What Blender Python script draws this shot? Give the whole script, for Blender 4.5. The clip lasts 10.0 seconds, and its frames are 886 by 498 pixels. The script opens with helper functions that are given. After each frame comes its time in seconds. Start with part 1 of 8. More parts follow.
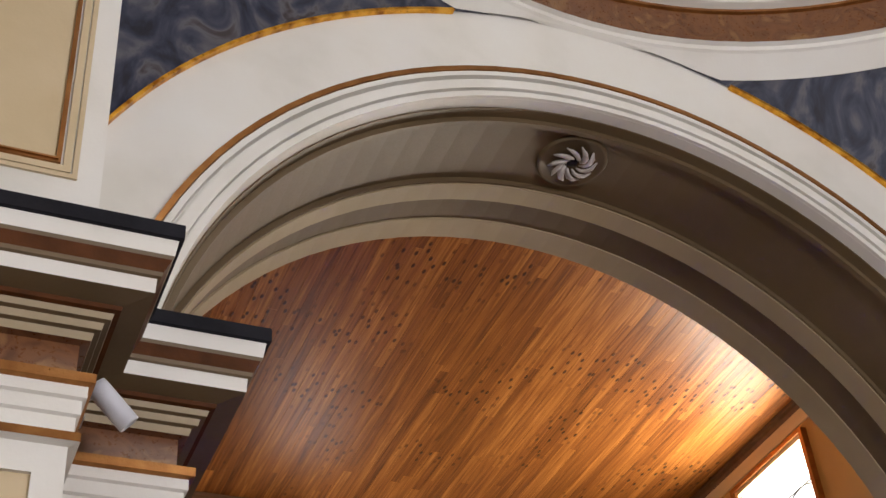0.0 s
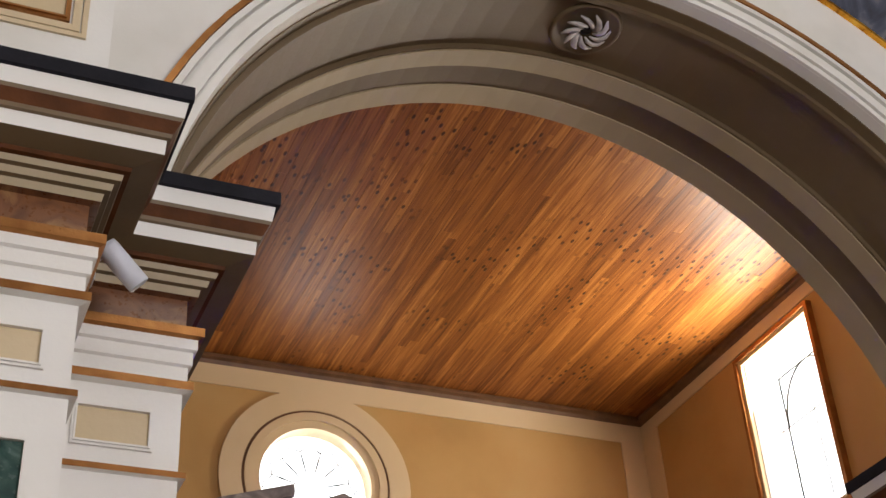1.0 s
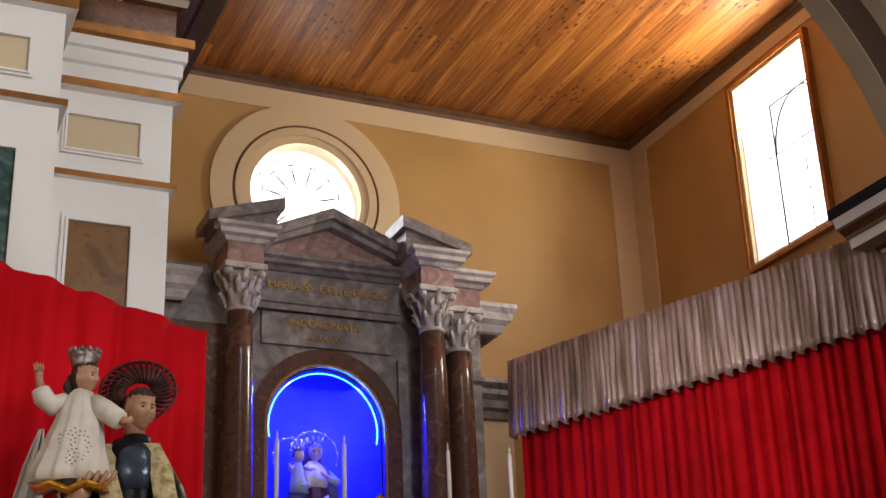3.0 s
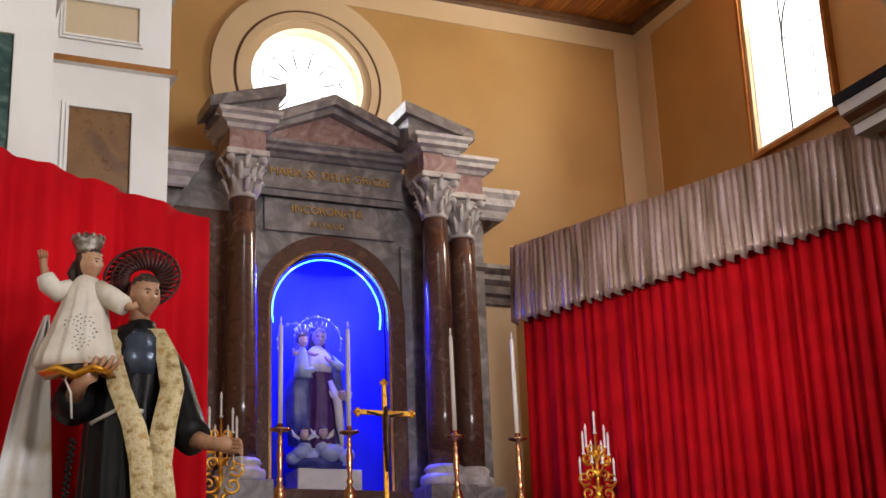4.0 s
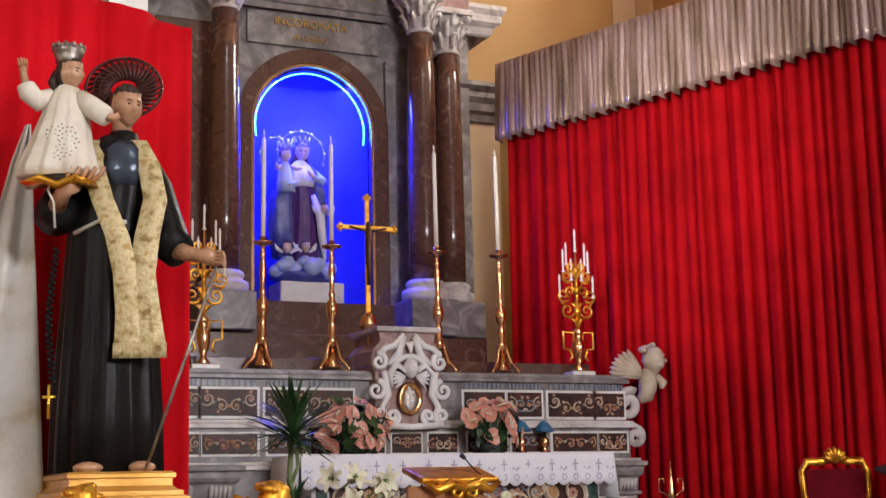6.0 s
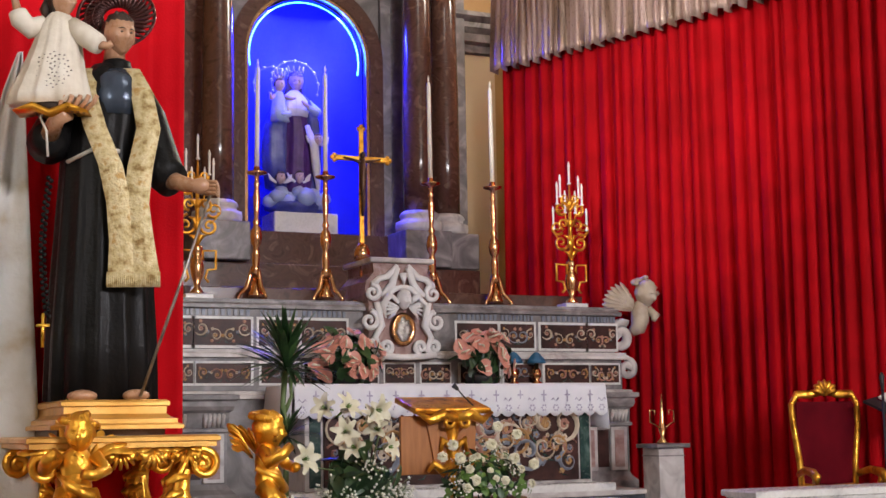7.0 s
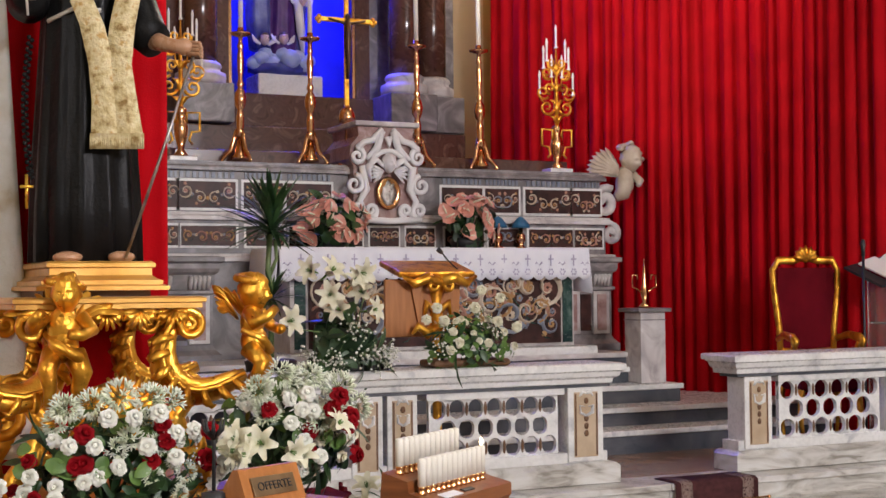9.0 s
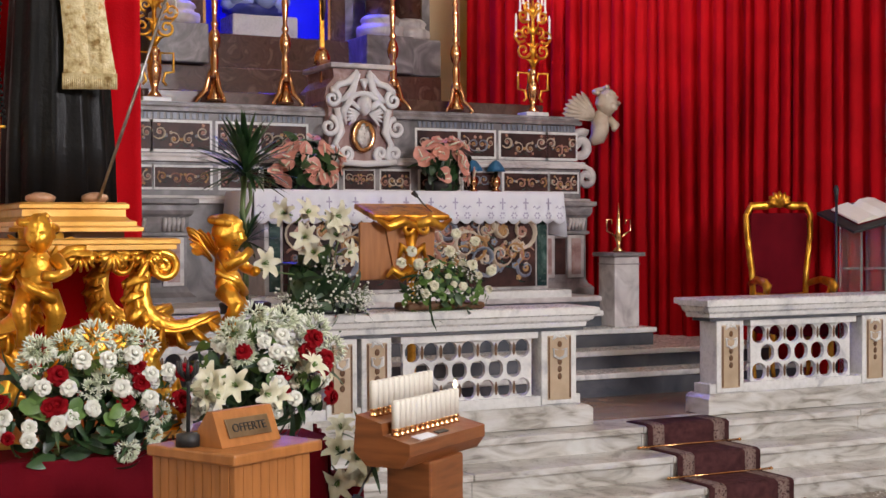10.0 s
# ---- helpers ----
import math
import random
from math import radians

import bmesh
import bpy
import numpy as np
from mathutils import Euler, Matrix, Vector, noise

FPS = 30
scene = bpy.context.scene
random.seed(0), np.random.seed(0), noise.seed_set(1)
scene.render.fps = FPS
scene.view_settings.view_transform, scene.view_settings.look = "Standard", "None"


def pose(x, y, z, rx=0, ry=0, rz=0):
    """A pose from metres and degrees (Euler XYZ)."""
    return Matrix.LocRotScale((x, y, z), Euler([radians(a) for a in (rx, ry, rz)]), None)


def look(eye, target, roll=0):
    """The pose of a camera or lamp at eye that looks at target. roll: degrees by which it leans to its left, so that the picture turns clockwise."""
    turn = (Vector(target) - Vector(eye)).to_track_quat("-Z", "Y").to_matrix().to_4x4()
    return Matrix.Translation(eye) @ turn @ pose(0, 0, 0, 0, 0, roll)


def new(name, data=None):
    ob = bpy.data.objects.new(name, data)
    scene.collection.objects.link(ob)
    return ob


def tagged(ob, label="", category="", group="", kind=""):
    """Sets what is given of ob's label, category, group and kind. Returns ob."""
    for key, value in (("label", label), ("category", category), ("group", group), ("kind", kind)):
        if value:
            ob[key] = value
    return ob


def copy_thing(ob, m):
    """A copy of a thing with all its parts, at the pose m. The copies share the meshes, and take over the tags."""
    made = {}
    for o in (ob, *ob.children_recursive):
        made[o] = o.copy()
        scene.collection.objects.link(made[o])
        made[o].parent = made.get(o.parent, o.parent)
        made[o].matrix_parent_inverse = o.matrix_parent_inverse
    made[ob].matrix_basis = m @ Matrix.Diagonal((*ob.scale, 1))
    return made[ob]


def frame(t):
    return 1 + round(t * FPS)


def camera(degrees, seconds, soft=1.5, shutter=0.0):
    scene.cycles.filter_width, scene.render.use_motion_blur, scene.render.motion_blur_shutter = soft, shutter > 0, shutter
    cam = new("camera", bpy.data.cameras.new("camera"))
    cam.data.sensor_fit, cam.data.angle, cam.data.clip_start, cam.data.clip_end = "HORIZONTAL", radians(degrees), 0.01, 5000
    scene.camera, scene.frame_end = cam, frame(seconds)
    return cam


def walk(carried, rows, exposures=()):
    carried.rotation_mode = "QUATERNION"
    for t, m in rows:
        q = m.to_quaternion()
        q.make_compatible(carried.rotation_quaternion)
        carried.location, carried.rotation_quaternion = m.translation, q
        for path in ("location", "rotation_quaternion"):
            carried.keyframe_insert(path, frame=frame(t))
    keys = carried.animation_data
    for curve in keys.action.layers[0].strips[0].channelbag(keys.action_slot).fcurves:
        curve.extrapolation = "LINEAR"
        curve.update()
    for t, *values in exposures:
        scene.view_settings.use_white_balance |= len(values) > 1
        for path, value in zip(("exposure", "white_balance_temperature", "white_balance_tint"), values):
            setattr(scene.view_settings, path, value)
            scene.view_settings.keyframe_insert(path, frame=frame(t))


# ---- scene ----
# ---- camera: it stands at one spot and tilts down ----
cam = camera(35.49, 10.0)
EYE = (0.0, 0.0, 1.75)
# seconds, yaw, pitch, roll
ROWS = [
    (0.0, -25.935, 39.443, -5.499),
    (0.5, -25.084, 36.473, -4.404),
    (1.0, -24.904, 33.999, -3.819),
    (1.5, -24.852, 31.135, -3.463),
    (2.0, -24.790, 27.981, -2.981),
    (2.5, -24.763, 25.050, -2.504),
    (4.0, -24.328, 17.707, -2.210),
    (4.5, -24.401, 15.611, -2.116),
    (5.0, -24.562, 13.661, -1.816),
    (5.5, -24.687, 11.743, -1.527),
    (7.0, -25.005, 7.275, -0.927),
    (7.5, -25.006, 5.733, -0.867),
    (8.0, -25.210, 4.323, -0.888),
    (8.5, -25.455, 3.053, -0.720),
    (9.0, -25.558, 1.650, -0.553),
    (9.5, -25.872, 0.289, -0.460),
    (10.0, -26.579, -0.703, -0.230),
]
walk(cam, [(t, pose(*EYE) @ pose(0, 0, 0, 0, 0, yaw) @ pose(0, 0, 0, 90 + pitch, 0, 0) @ pose(0, 0, 0, 0, 0, roll)) for t, yaw, pitch, roll in ROWS],
     exposures=[(0.0, -0.60), (1.5, -0.64), (2.5, -0.80), (4.0, -0.45), (5.5, -0.03), (10.0, 0.05)])

# ---- light: sky through the chancel windows and the crossing's windows, plus added nave fill ----
world = bpy.data.worlds.new("sky")
scene.world = world
world.use_nodes = True
wn = world.node_tree.nodes
sky = wn.new("ShaderNodeTexSky")
sky.sky_type, sky.sun_disc, sky.sun_elevation, sky.sun_rotation = "NISHITA", False, radians(48), radians(120)
world.node_tree.links.new(sky.outputs[0], wn["Background"].inputs[0])
wn["Background"].inputs[1].default_value = 0.15


def area_lamp(name, eye, target, size_x, size_y, watts, colour=(1, 1, 1)):
    data = bpy.data.lights.new(name, "AREA")
    data.shape, data.size, data.size_y, data.energy, data.color = "RECTANGLE", size_x, size_y, watts, colour
    ob = new(name, data)
    ob.matrix_world = look(eye, target)
    return tagged(ob, "daylight lamp, in a window opening or added as nave fill", "daylight", kind="structure")


XC = 4.85          # axis of the altar, the retable and the arch
WALL_Y = 14.48     # back wall of the chancel
SIDE_X = 9.52      # chancel side wall
CEIL_Z = 10.28     # wooden ceiling
area_lamp("side_window_light", (9.60, 11.38, 8.70), (5.5, 10.0, 9.9), 1.25, 2.1, 370, (1.0, 0.90, 0.76))
area_lamp("oculus_light", (XC, 14.60, 8.72), (XC, 10, 8.6), 1.2, 1.2, 22, (0.95, 0.97, 1.0))
area_lamp("drum_window_light", (4.0, -1.9, 12.7), (4.6, 7.2, 6.5), 3.5, 1.8, 230, (1.0, 0.97, 0.93))
# two unseen fill lamps before plain nave walls, added to brighten the chancel
area_lamp("south_window_light", (5.2, -5.85, 4.6), (5.0, 10, 2.2), 4.5, 3.5, 1950, (0.985, 0.95, 1.0))
area_lamp("nave_window_light", (-5.85, -1.0, 5.0), (5, 9, 2.0), 3.0, 3.5, 330, (0.97, 0.98, 1.0))
spot = bpy.data.lights.new("spotlight_beam", "SPOT")
spot.energy, spot.spot_size, spot.spot_blend, spot.color, spot.shadow_soft_size = 1500, radians(34), 1.0, (1, 0.93, 0.85), 0.05
spot_ob = new("spotlight_beam", spot)
spot_ob.matrix_world = look((1.45, 6.10, 5.80), (7.35, 10.9, 4.7))
tagged(spot_ob, "beam of the white spotlight on the pier", "light", kind="structure")


# ---- materials ----
def tex_material(name, stops, scale=4.0, detail=6.0, rough=0.6, metal=0.0, bump=0.1, bump_scale=40.0, stretch=(1, 1, 1), distort=0.0, rnd=0.0, coat=0.0, spec=0.5, sheen=0.0):
    """Two scales of noise through a colour ramp, with fine relief."""
    m = bpy.data.materials.new(name)
    m.use_nodes = True
    n, l = m.node_tree.nodes, m.node_tree.links
    b = n["Principled BSDF"]
    co = n.new("ShaderNodeTexCoord")
    mp = n.new("ShaderNodeMapping")
    mp.inputs["Scale"].default_value = stretch
    l.new(co.outputs["Object"], mp.inputs[0])
    big = n.new("ShaderNodeTexNoise")
    big.inputs["Scale"].default_value, big.inputs["Detail"].default_value, big.inputs["Distortion"].default_value = scale, detail, distort
    l.new(mp.outputs[0], big.inputs["Vector"])
    ramp = n.new("ShaderNodeValToRGB")
    el = ramp.color_ramp.elements
    lo, hi = 0.32, 0.68
    for k, c in enumerate(stops):
        p = lo + (hi - lo) * k / max(1, len(stops) - 1)
        e = el[k] if k < 2 else el.new(p)
        e.position, e.color = p, (*c, 1)
    fac = big.outputs["Fac"]
    if rnd:
        info = n.new("ShaderNodeObjectInfo")
        ma = n.new("ShaderNodeMath")
        ma.operation = "MULTIPLY_ADD"
        l.new(info.outputs["Random"], ma.inputs[0])
        ma.inputs[1].default_value = rnd
        add = n.new("ShaderNodeMath")
        add.operation = "ADD"
        l.new(fac, ma.inputs[2])
        l.new(ma.outputs[0], add.inputs[0])
        add.inputs[1].default_value = -rnd / 2
        fac = add.outputs[0]
    l.new(fac, ramp.inputs[0])
    l.new(ramp.outputs[0], b.inputs["Base Color"])
    fine = n.new("ShaderNodeTexNoise")
    fine.inputs["Scale"].default_value, fine.inputs["Detail"].default_value = bump_scale, 4.0
    l.new(mp.outputs[0], fine.inputs["Vector"])
    bp = n.new("ShaderNodeBump")
    bp.inputs["Strength"].default_value, bp.inputs["Distance"].default_value = bump, 0.02
    l.new(fine.outputs["Fac"], bp.inputs["Height"])
    l.new(bp.outputs[0], b.inputs["Normal"])
    rr = n.new("ShaderNodeMapRange")
    rr.inputs[3].default_value, rr.inputs[4].default_value = max(0.02, rough - 0.1), min(1, rough + 0.1)
    l.new(fine.outputs["Fac"], rr.inputs[0])
    l.new(rr.outputs[0], b.inputs["Roughness"])
    b.inputs["Metallic"].default_value = metal
    b.inputs["Coat Weight"].default_value = coat
    b.inputs["Specular IOR Level"].default_value = spec
    b.inputs["Sheen Weight"].default_value = sheen
    return m


def glow(name, colour, strength):
    m = bpy.data.materials.new(name)
    m.use_nodes = True
    b = m.node_tree.nodes["Principled BSDF"]
    b.inputs["Base Color"].default_value = (0.8, 0.8, 0.8, 1)
    b.inputs["Emission Color"].default_value = (*colour, 1)
    b.inputs["Emission Strength"].default_value = strength
    return m


WHITE = tex_material("white_plaster", [(0.70, 0.68, 0.62), (0.78, 0.76, 0.71), (0.80, 0.79, 0.75)], 1.2, 5, 0.55, bump=0.05)
CREAM = tex_material("cream_plaster", [(0.58, 0.46, 0.28), (0.64, 0.52, 0.34)], 1.5, 5, 0.6, bump=0.05)
OCHRE = tex_material("ochre_wall_paint", [(0.42, 0.240, 0.075), (0.48, 0.285, 0.095), (0.51, 0.315, 0.115)], 0.8, 7, 0.6, bump=0.06)
PALE = tex_material("pale_ochre_trim", [(0.62, 0.47, 0.27), (0.68, 0.53, 0.33)], 1.0, 5, 0.6, bump=0.05)
# taupe with the shade of down-facing surfaces put into its colour
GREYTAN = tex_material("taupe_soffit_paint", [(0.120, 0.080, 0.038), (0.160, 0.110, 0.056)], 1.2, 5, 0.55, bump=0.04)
TAUPE = tex_material("cream_taupe_moulding", [(0.34, 0.27, 0.16), (0.40, 0.32, 0.20)], 1.5, 5, 0.55, bump=0.05)
GILT = tex_material("gilded_line", [(0.26, 0.105, 0.028), (0.42, 0.19, 0.06)], 6, 4, 0.32, metal=0.8, bump=0.1)
BROWNMARBLE = tex_material("brown_faux_marble", [(0.11, 0.042, 0.018), (0.20, 0.085, 0.035), (0.15, 0.06, 0.028), (0.30, 0.16, 0.07)], 3.0, 9, 0.3, bump=0.02, distort=1.5)
YELLOWMARBLE = tex_material("amber_faux_marble", [(0.11, 0.045, 0.010), (0.21, 0.10, 0.025), (0.16, 0.07, 0.018)], 2.5, 9, 0.3, bump=0.02, distort=1.5)
GREENMARBLE = tex_material("dark_green_marble", [(0.01, 0.03, 0.03), (0.03, 0.07, 0.06), (0.10, 0.16, 0.14)], 4, 9, 0.25, bump=0.02, distort=2)
BLACKLINE = tex_material("black_cornice_edge", [(0.010, 0.010, 0.014), (0.016, 0.016, 0.022)], 4, 3, 0.7, spec=0.15)
DARKWOOD = tex_material("dark_brown_moulding", [(0.10, 0.045, 0.018), (0.16, 0.075, 0.03)], 5, 4, 0.45)
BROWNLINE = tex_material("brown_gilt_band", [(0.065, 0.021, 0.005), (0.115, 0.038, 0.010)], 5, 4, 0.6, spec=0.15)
GREYMARBLE = tex_material("grey_veined_marble", [(0.13, 0.115, 0.115), (0.21, 0.19, 0.19), (0.36, 0.33, 0.32)], 3.5, 10, 0.35, bump=0.05, distort=1.8)
PALEMARBLE = tex_material("pale_grey_marble", [(0.36, 0.32, 0.315), (0.56, 0.52, 0.50), (0.68, 0.65, 0.63)], 4, 10, 0.35, bump=0.05, distort=1.4)
REDMARBLE = tex_material("red_brown_marble", [(0.060, 0.024, 0.016), (0.110, 0.048, 0.032), (0.085, 0.036, 0.025), (0.17, 0.090, 0.062)], 5, 10, 0.2, bump=0.02, distort=1.5, coat=0.3)
PINKMARBLE = tex_material("pink_veined_marble", [(0.24, 0.13, 0.12), (0.36, 0.22, 0.20), (0.48, 0.36, 0.33)], 5, 10, 0.3, bump=0.03, distort=1.6)
WHITEMARBLE = tex_material("white_veined_marble", [(0.50, 0.50, 0.50), (0.70, 0.69, 0.66), (0.74, 0.73, 0.70), (0.78, 0.77, 0.75)], 2.2, 11, 0.28, bump=0.03, distort=2.2)
STEPMARBLE = tex_material("worn_step_marble", [(0.26, 0.235, 0.20), (0.48, 0.455, 0.41), (0.60, 0.58, 0.54), (0.66, 0.65, 0.62)], 2.5, 11, 0.3, bump=0.04, distort=2.0, stretch=(1, 1, 3))
GREYSTEP = tex_material("dark_grey_step_stone", [(0.05, 0.058, 0.07), (0.085, 0.09, 0.105), (0.13, 0.13, 0.14)], 3, 9, 0.35, bump=0.04, distort=1.2)
RED = tex_material("red_velvet", [(0.46, 0.003, 0.008), (0.60, 0.005, 0.012)], 3, 6, 0.75, bump=0.15, bump_scale=120, spec=0.08)
CURTAINRED = tex_material("deep_red_velvet", [(0.33, 0.001, 0.004), (0.47, 0.002, 0.007)], 3, 6, 0.7, bump=0.15, bump_scale=120, spec=0.08)
MAROON = tex_material("maroon_velvet", [(0.085, 0.002, 0.006), (0.14, 0.004, 0.010)], 3, 6, 0.85, bump=0.2, bump_scale=120, spec=0.08)
SATIN = tex_material("silver_beige_satin", [(0.20, 0.135, 0.095), (0.36, 0.25, 0.20), (0.46, 0.33, 0.30), (0.56, 0.43, 0.42)], 3.0, 6, 0.30, bump=0.2, bump_scale=60, metal=0.35, stretch=(1.6, 1.6, 0.35))
GOLD = tex_material("gold_leaf", [(0.34, 0.12, 0.010), (0.68, 0.31, 0.030), (0.88, 0.46, 0.055), (0.93, 0.54, 0.085)], 9, 8, 0.31, metal=0.86, bump=0.3, bump_scale=34)
BRASS = tex_material("polished_brass", [(0.62, 0.31, 0.13), (0.82, 0.49, 0.24)], 8, 4, 0.18, metal=1.0, bump=0.03)
WAX = tex_material("ivory_wax", [(0.74, 0.70, 0.60), (0.80, 0.77, 0.68)], 6, 3, 0.45)
LINEN = tex_material("white_linen", [(0.76, 0.76, 0.82), (0.82, 0.82, 0.86)], 6, 5, 0.8, bump=0.15, bump_scale=150)
BLACKCLOTH = tex_material("black_habit_cloth", [(0.004, 0.004, 0.004), (0.010, 0.009, 0.009)], 5, 6, 0.40, bump=0.2, bump_scale=40, spec=0.14)
SKIN = tex_material("painted_flesh_wood", [(0.38, 0.20, 0.11), (0.50, 0.28, 0.165)], 8, 4, 0.28)
WOOD = tex_material("orange_brown_wood", [(0.15, 0.045, 0.012), (0.22, 0.070, 0.019), (0.27, 0.09, 0.026)], 5, 8, 0.4, bump=0.05, stretch=(1, 1, 8), coat=0.2)
LIGHTWOOD = tex_material("honey_wood", [(0.34, 0.125, 0.030), (0.46, 0.18, 0.048)], 4, 8, 0.4, bump=0.05, stretch=(8, 8, 1), coat=0.2)
# the strip's blue light is also put into the niche plaster's colour
BLUELITPLASTER = tex_material("blue_niche_plaster", [(0.016, 0.022, 0.40), (0.030, 0.040, 0.52)], 2, 6, 0.6)
DARK = tex_material("matt_black_metal", [(0.012, 0.012, 0.013), (0.025, 0.025, 0.025)], 8, 3, 0.5)
LAMPWHITE = tex_material("white_lacquered_metal", [(0.62, 0.64, 0.70), (0.68, 0.70, 0.75)], 8, 3, 0.4)
FLOOR = tex_material("brown_marble_floor", [(0.20, 0.12, 0.08), (0.30, 0.19, 0.13), (0.36, 0.25, 0.18)], 2, 9, 0.22, bump=0.02, distort=1.2, rnd=0.3)
FLOORTILE = tex_material("grey_marble_floor", [(0.15, 0.12, 0.10), (0.24, 0.20, 0.17)], 2, 9, 0.25, bump=0.02, distort=1.2, rnd=0.3)


# ---- mesh helpers ----
def mesh_of(name, bm, material):
    me = bpy.data.meshes.new(name)
    bmesh.ops.recalc_face_normals(bm, faces=bm.faces)
    bm.to_mesh(me)
    bm.free()
    for m in material if isinstance(material, (list, tuple)) else [material]:
        me.materials.append(m)
    return me


def part(name, bm, material, parent=None, label="", smooth=False):
    """Links a bmesh as one mesh object, under a thing or a part where one is given."""
    me = mesh_of(name, bm, material)
    if smooth:
        for p in me.polygons:
            p.use_smooth = True
    ob = new(name, me)
    if parent:
        ob.parent = parent
    return tagged(ob, label)


def holder(name, label, category, m=None, group="", kind=""):
    ob = new(name)
    if m is not None:
        ob.matrix_world = m
    return tagged(ob, label, category, group, kind)


def box(bm, x0, x1, y0, y1, z0, z1, bevel=0.0, mat=0):
    vs = [bm.verts.new((x, y, z)) for x in (x0, x1) for y in (y0, y1) for z in (z0, z1)]
    fs = [bm.faces.new([vs[i] for i in q]) for q in ((0, 1, 3, 2), (4, 6, 7, 5), (0, 4, 5, 1), (2, 3, 7, 6), (0, 2, 6, 4), (1, 5, 7, 3))]
    for f in fs:
        f.material_index = mat
    if bevel:
        bmesh.ops.bevel(bm, geom=list({e for f in fs for e in f.edges}), offset=bevel, segments=2, affect="EDGES", profile=0.5)
    return vs


def B(*args, **kw):
    bm = bmesh.new()
    box(bm, *args, **kw)
    return bm


def lathe(bm, profile, centre=(0, 0, 0), n=20, mat=0, flute=0.0, flutes=8, arc=None):
    """Turns (radius, height) pairs round a vertical axis."""
    cx, cy, cz = centre
    rings = []
    for r, z in profile:
        ring = []
        for k in range(n):
            a = 2 * math.pi * k / n
            rr = r * (1 + flute * math.cos(flutes * a))
            ring.append(bm.verts.new((cx + rr * math.cos(a), cy + rr * math.sin(a), cz + z)))
        rings.append(ring)
    for a, b in zip(rings, rings[1:]):
        for k in range(n):
            f = bm.faces.new((a[k], a[(k + 1) % n], b[(k + 1) % n], b[k]))
            f.material_index, f.smooth = mat, True
    for ring in (rings[0], rings[-1]):
        f = bm.faces.new(ring)
        f.material_index = mat
    return bm


def tube(bm, pts, radii, n=8, mat=0, flat=1.0):
    """A round rod along points, with a radius at each."""
    pts = [Vector(p) for p in pts]
    if not isinstance(radii, (list, tuple)):
        radii = [radii] * len(pts)
    rings, side = [], None
    for k, p in enumerate(pts):
        d = (pts[min(k + 1, len(pts) - 1)] - pts[max(k - 1, 0)]).normalized()
        if side is None:
            side = d.orthogonal().normalized()
        side = (side - d * side.dot(d)).normalized()
        other = d.cross(side)
        rings.append([bm.verts.new(p + radii[k] * (math.cos(a) * side + flat * math.sin(a) * other)) for a in (2 * math.pi * i / n for i in range(n))])
    for a, b in zip(rings, rings[1:]):
        for k in range(n):
            f = bm.faces.new((a[k], a[(k + 1) % n], b[(k + 1) % n], b[k]))
            f.material_index, f.smooth = mat, True
    for ring in (rings[0], rings[-1]):
        bm.faces.new(ring).material_index = mat
    return bm


def blob(bm, centre, radii, rough=0.0, n=14, mat=0, turn=None, seed=0.0):
    """An ellipsoid with an uneven skin."""
    made = bmesh.ops.create_uvsphere(bm, u_segments=n, v_segments=max(6, n * 2 // 3), radius=1.0)["verts"]
    for v in made:
        k = 1 + rough * noise.noise(v.co * 2.2 + Vector((seed, 0, 0)))
        p = Vector((v.co.x * radii[0], v.co.y * radii[1], v.co.z * radii[2])) * k
        if turn is not None:
            p = turn @ p
        v.co = p + Vector(centre)
        for f in v.link_faces:
            f.material_index, f.smooth = mat, True
    return made


def prism(bm, outline, depth, plane="xz", base=0.0, mat=0):
    """Pushes a flat outline (pairs) through depth along the third axis, from base on."""
    def at(p, d):
        return {"xz": (p[0], d, p[1]), "yz": (d, p[0], p[1]), "xy": (p[0], p[1], d)}[plane]
    a = [bm.verts.new(at(p, base)) for p in outline]
    b = [bm.verts.new(at(p, base + depth)) for p in outline]
    n = len(a)
    fs = [bm.faces.new(a), bm.faces.new(b[::-1])]
    fs += [bm.faces.new((a[k], a[(k + 1) % n], b[(k + 1) % n], b[k])) for k in range(n)]
    for f in fs:
        f.material_index = mat
    return bm


def sweep(bm, path, profile, mat_of=None, closed=False):
    """Carries a profile of (outward, up) pairs along a plan path of (x, y), mitred; outward is to the path's right."""
    path = [Vector(p) for p in path]
    n, rings = len(path), []
    for k, p in enumerate(path):
        prev = (p - path[k - 1]).normalized() if (k or closed) else None
        nxt = (path[(k + 1) % n] - p).normalized() if (k < n - 1 or closed) else None
        prev, nxt = prev or nxt, nxt or prev
        na, nb = Vector((prev.y, -prev.x)), Vector((nxt.y, -nxt.x))
        m = (na + nb) / (1 + na.dot(nb))
        rings.append([bm.verts.new((p.x + m.x * o, p.y + m.y * o, z)) for o, z in profile])
    pairs = list(zip(rings, rings[1:])) + ([(rings[-1], rings[0])] if closed else [])
    for a, b in pairs:
        for k in range(len(profile) - 1):
            f = bm.faces.new((a[k], b[k], b[k + 1], a[k + 1]))
            f.material_index = mat_of(k) if mat_of else 0
    if not closed:
        for ring in (rings[0], rings[-1]):
            if len(ring) > 2:
                bm.faces.new(ring)
    return bm


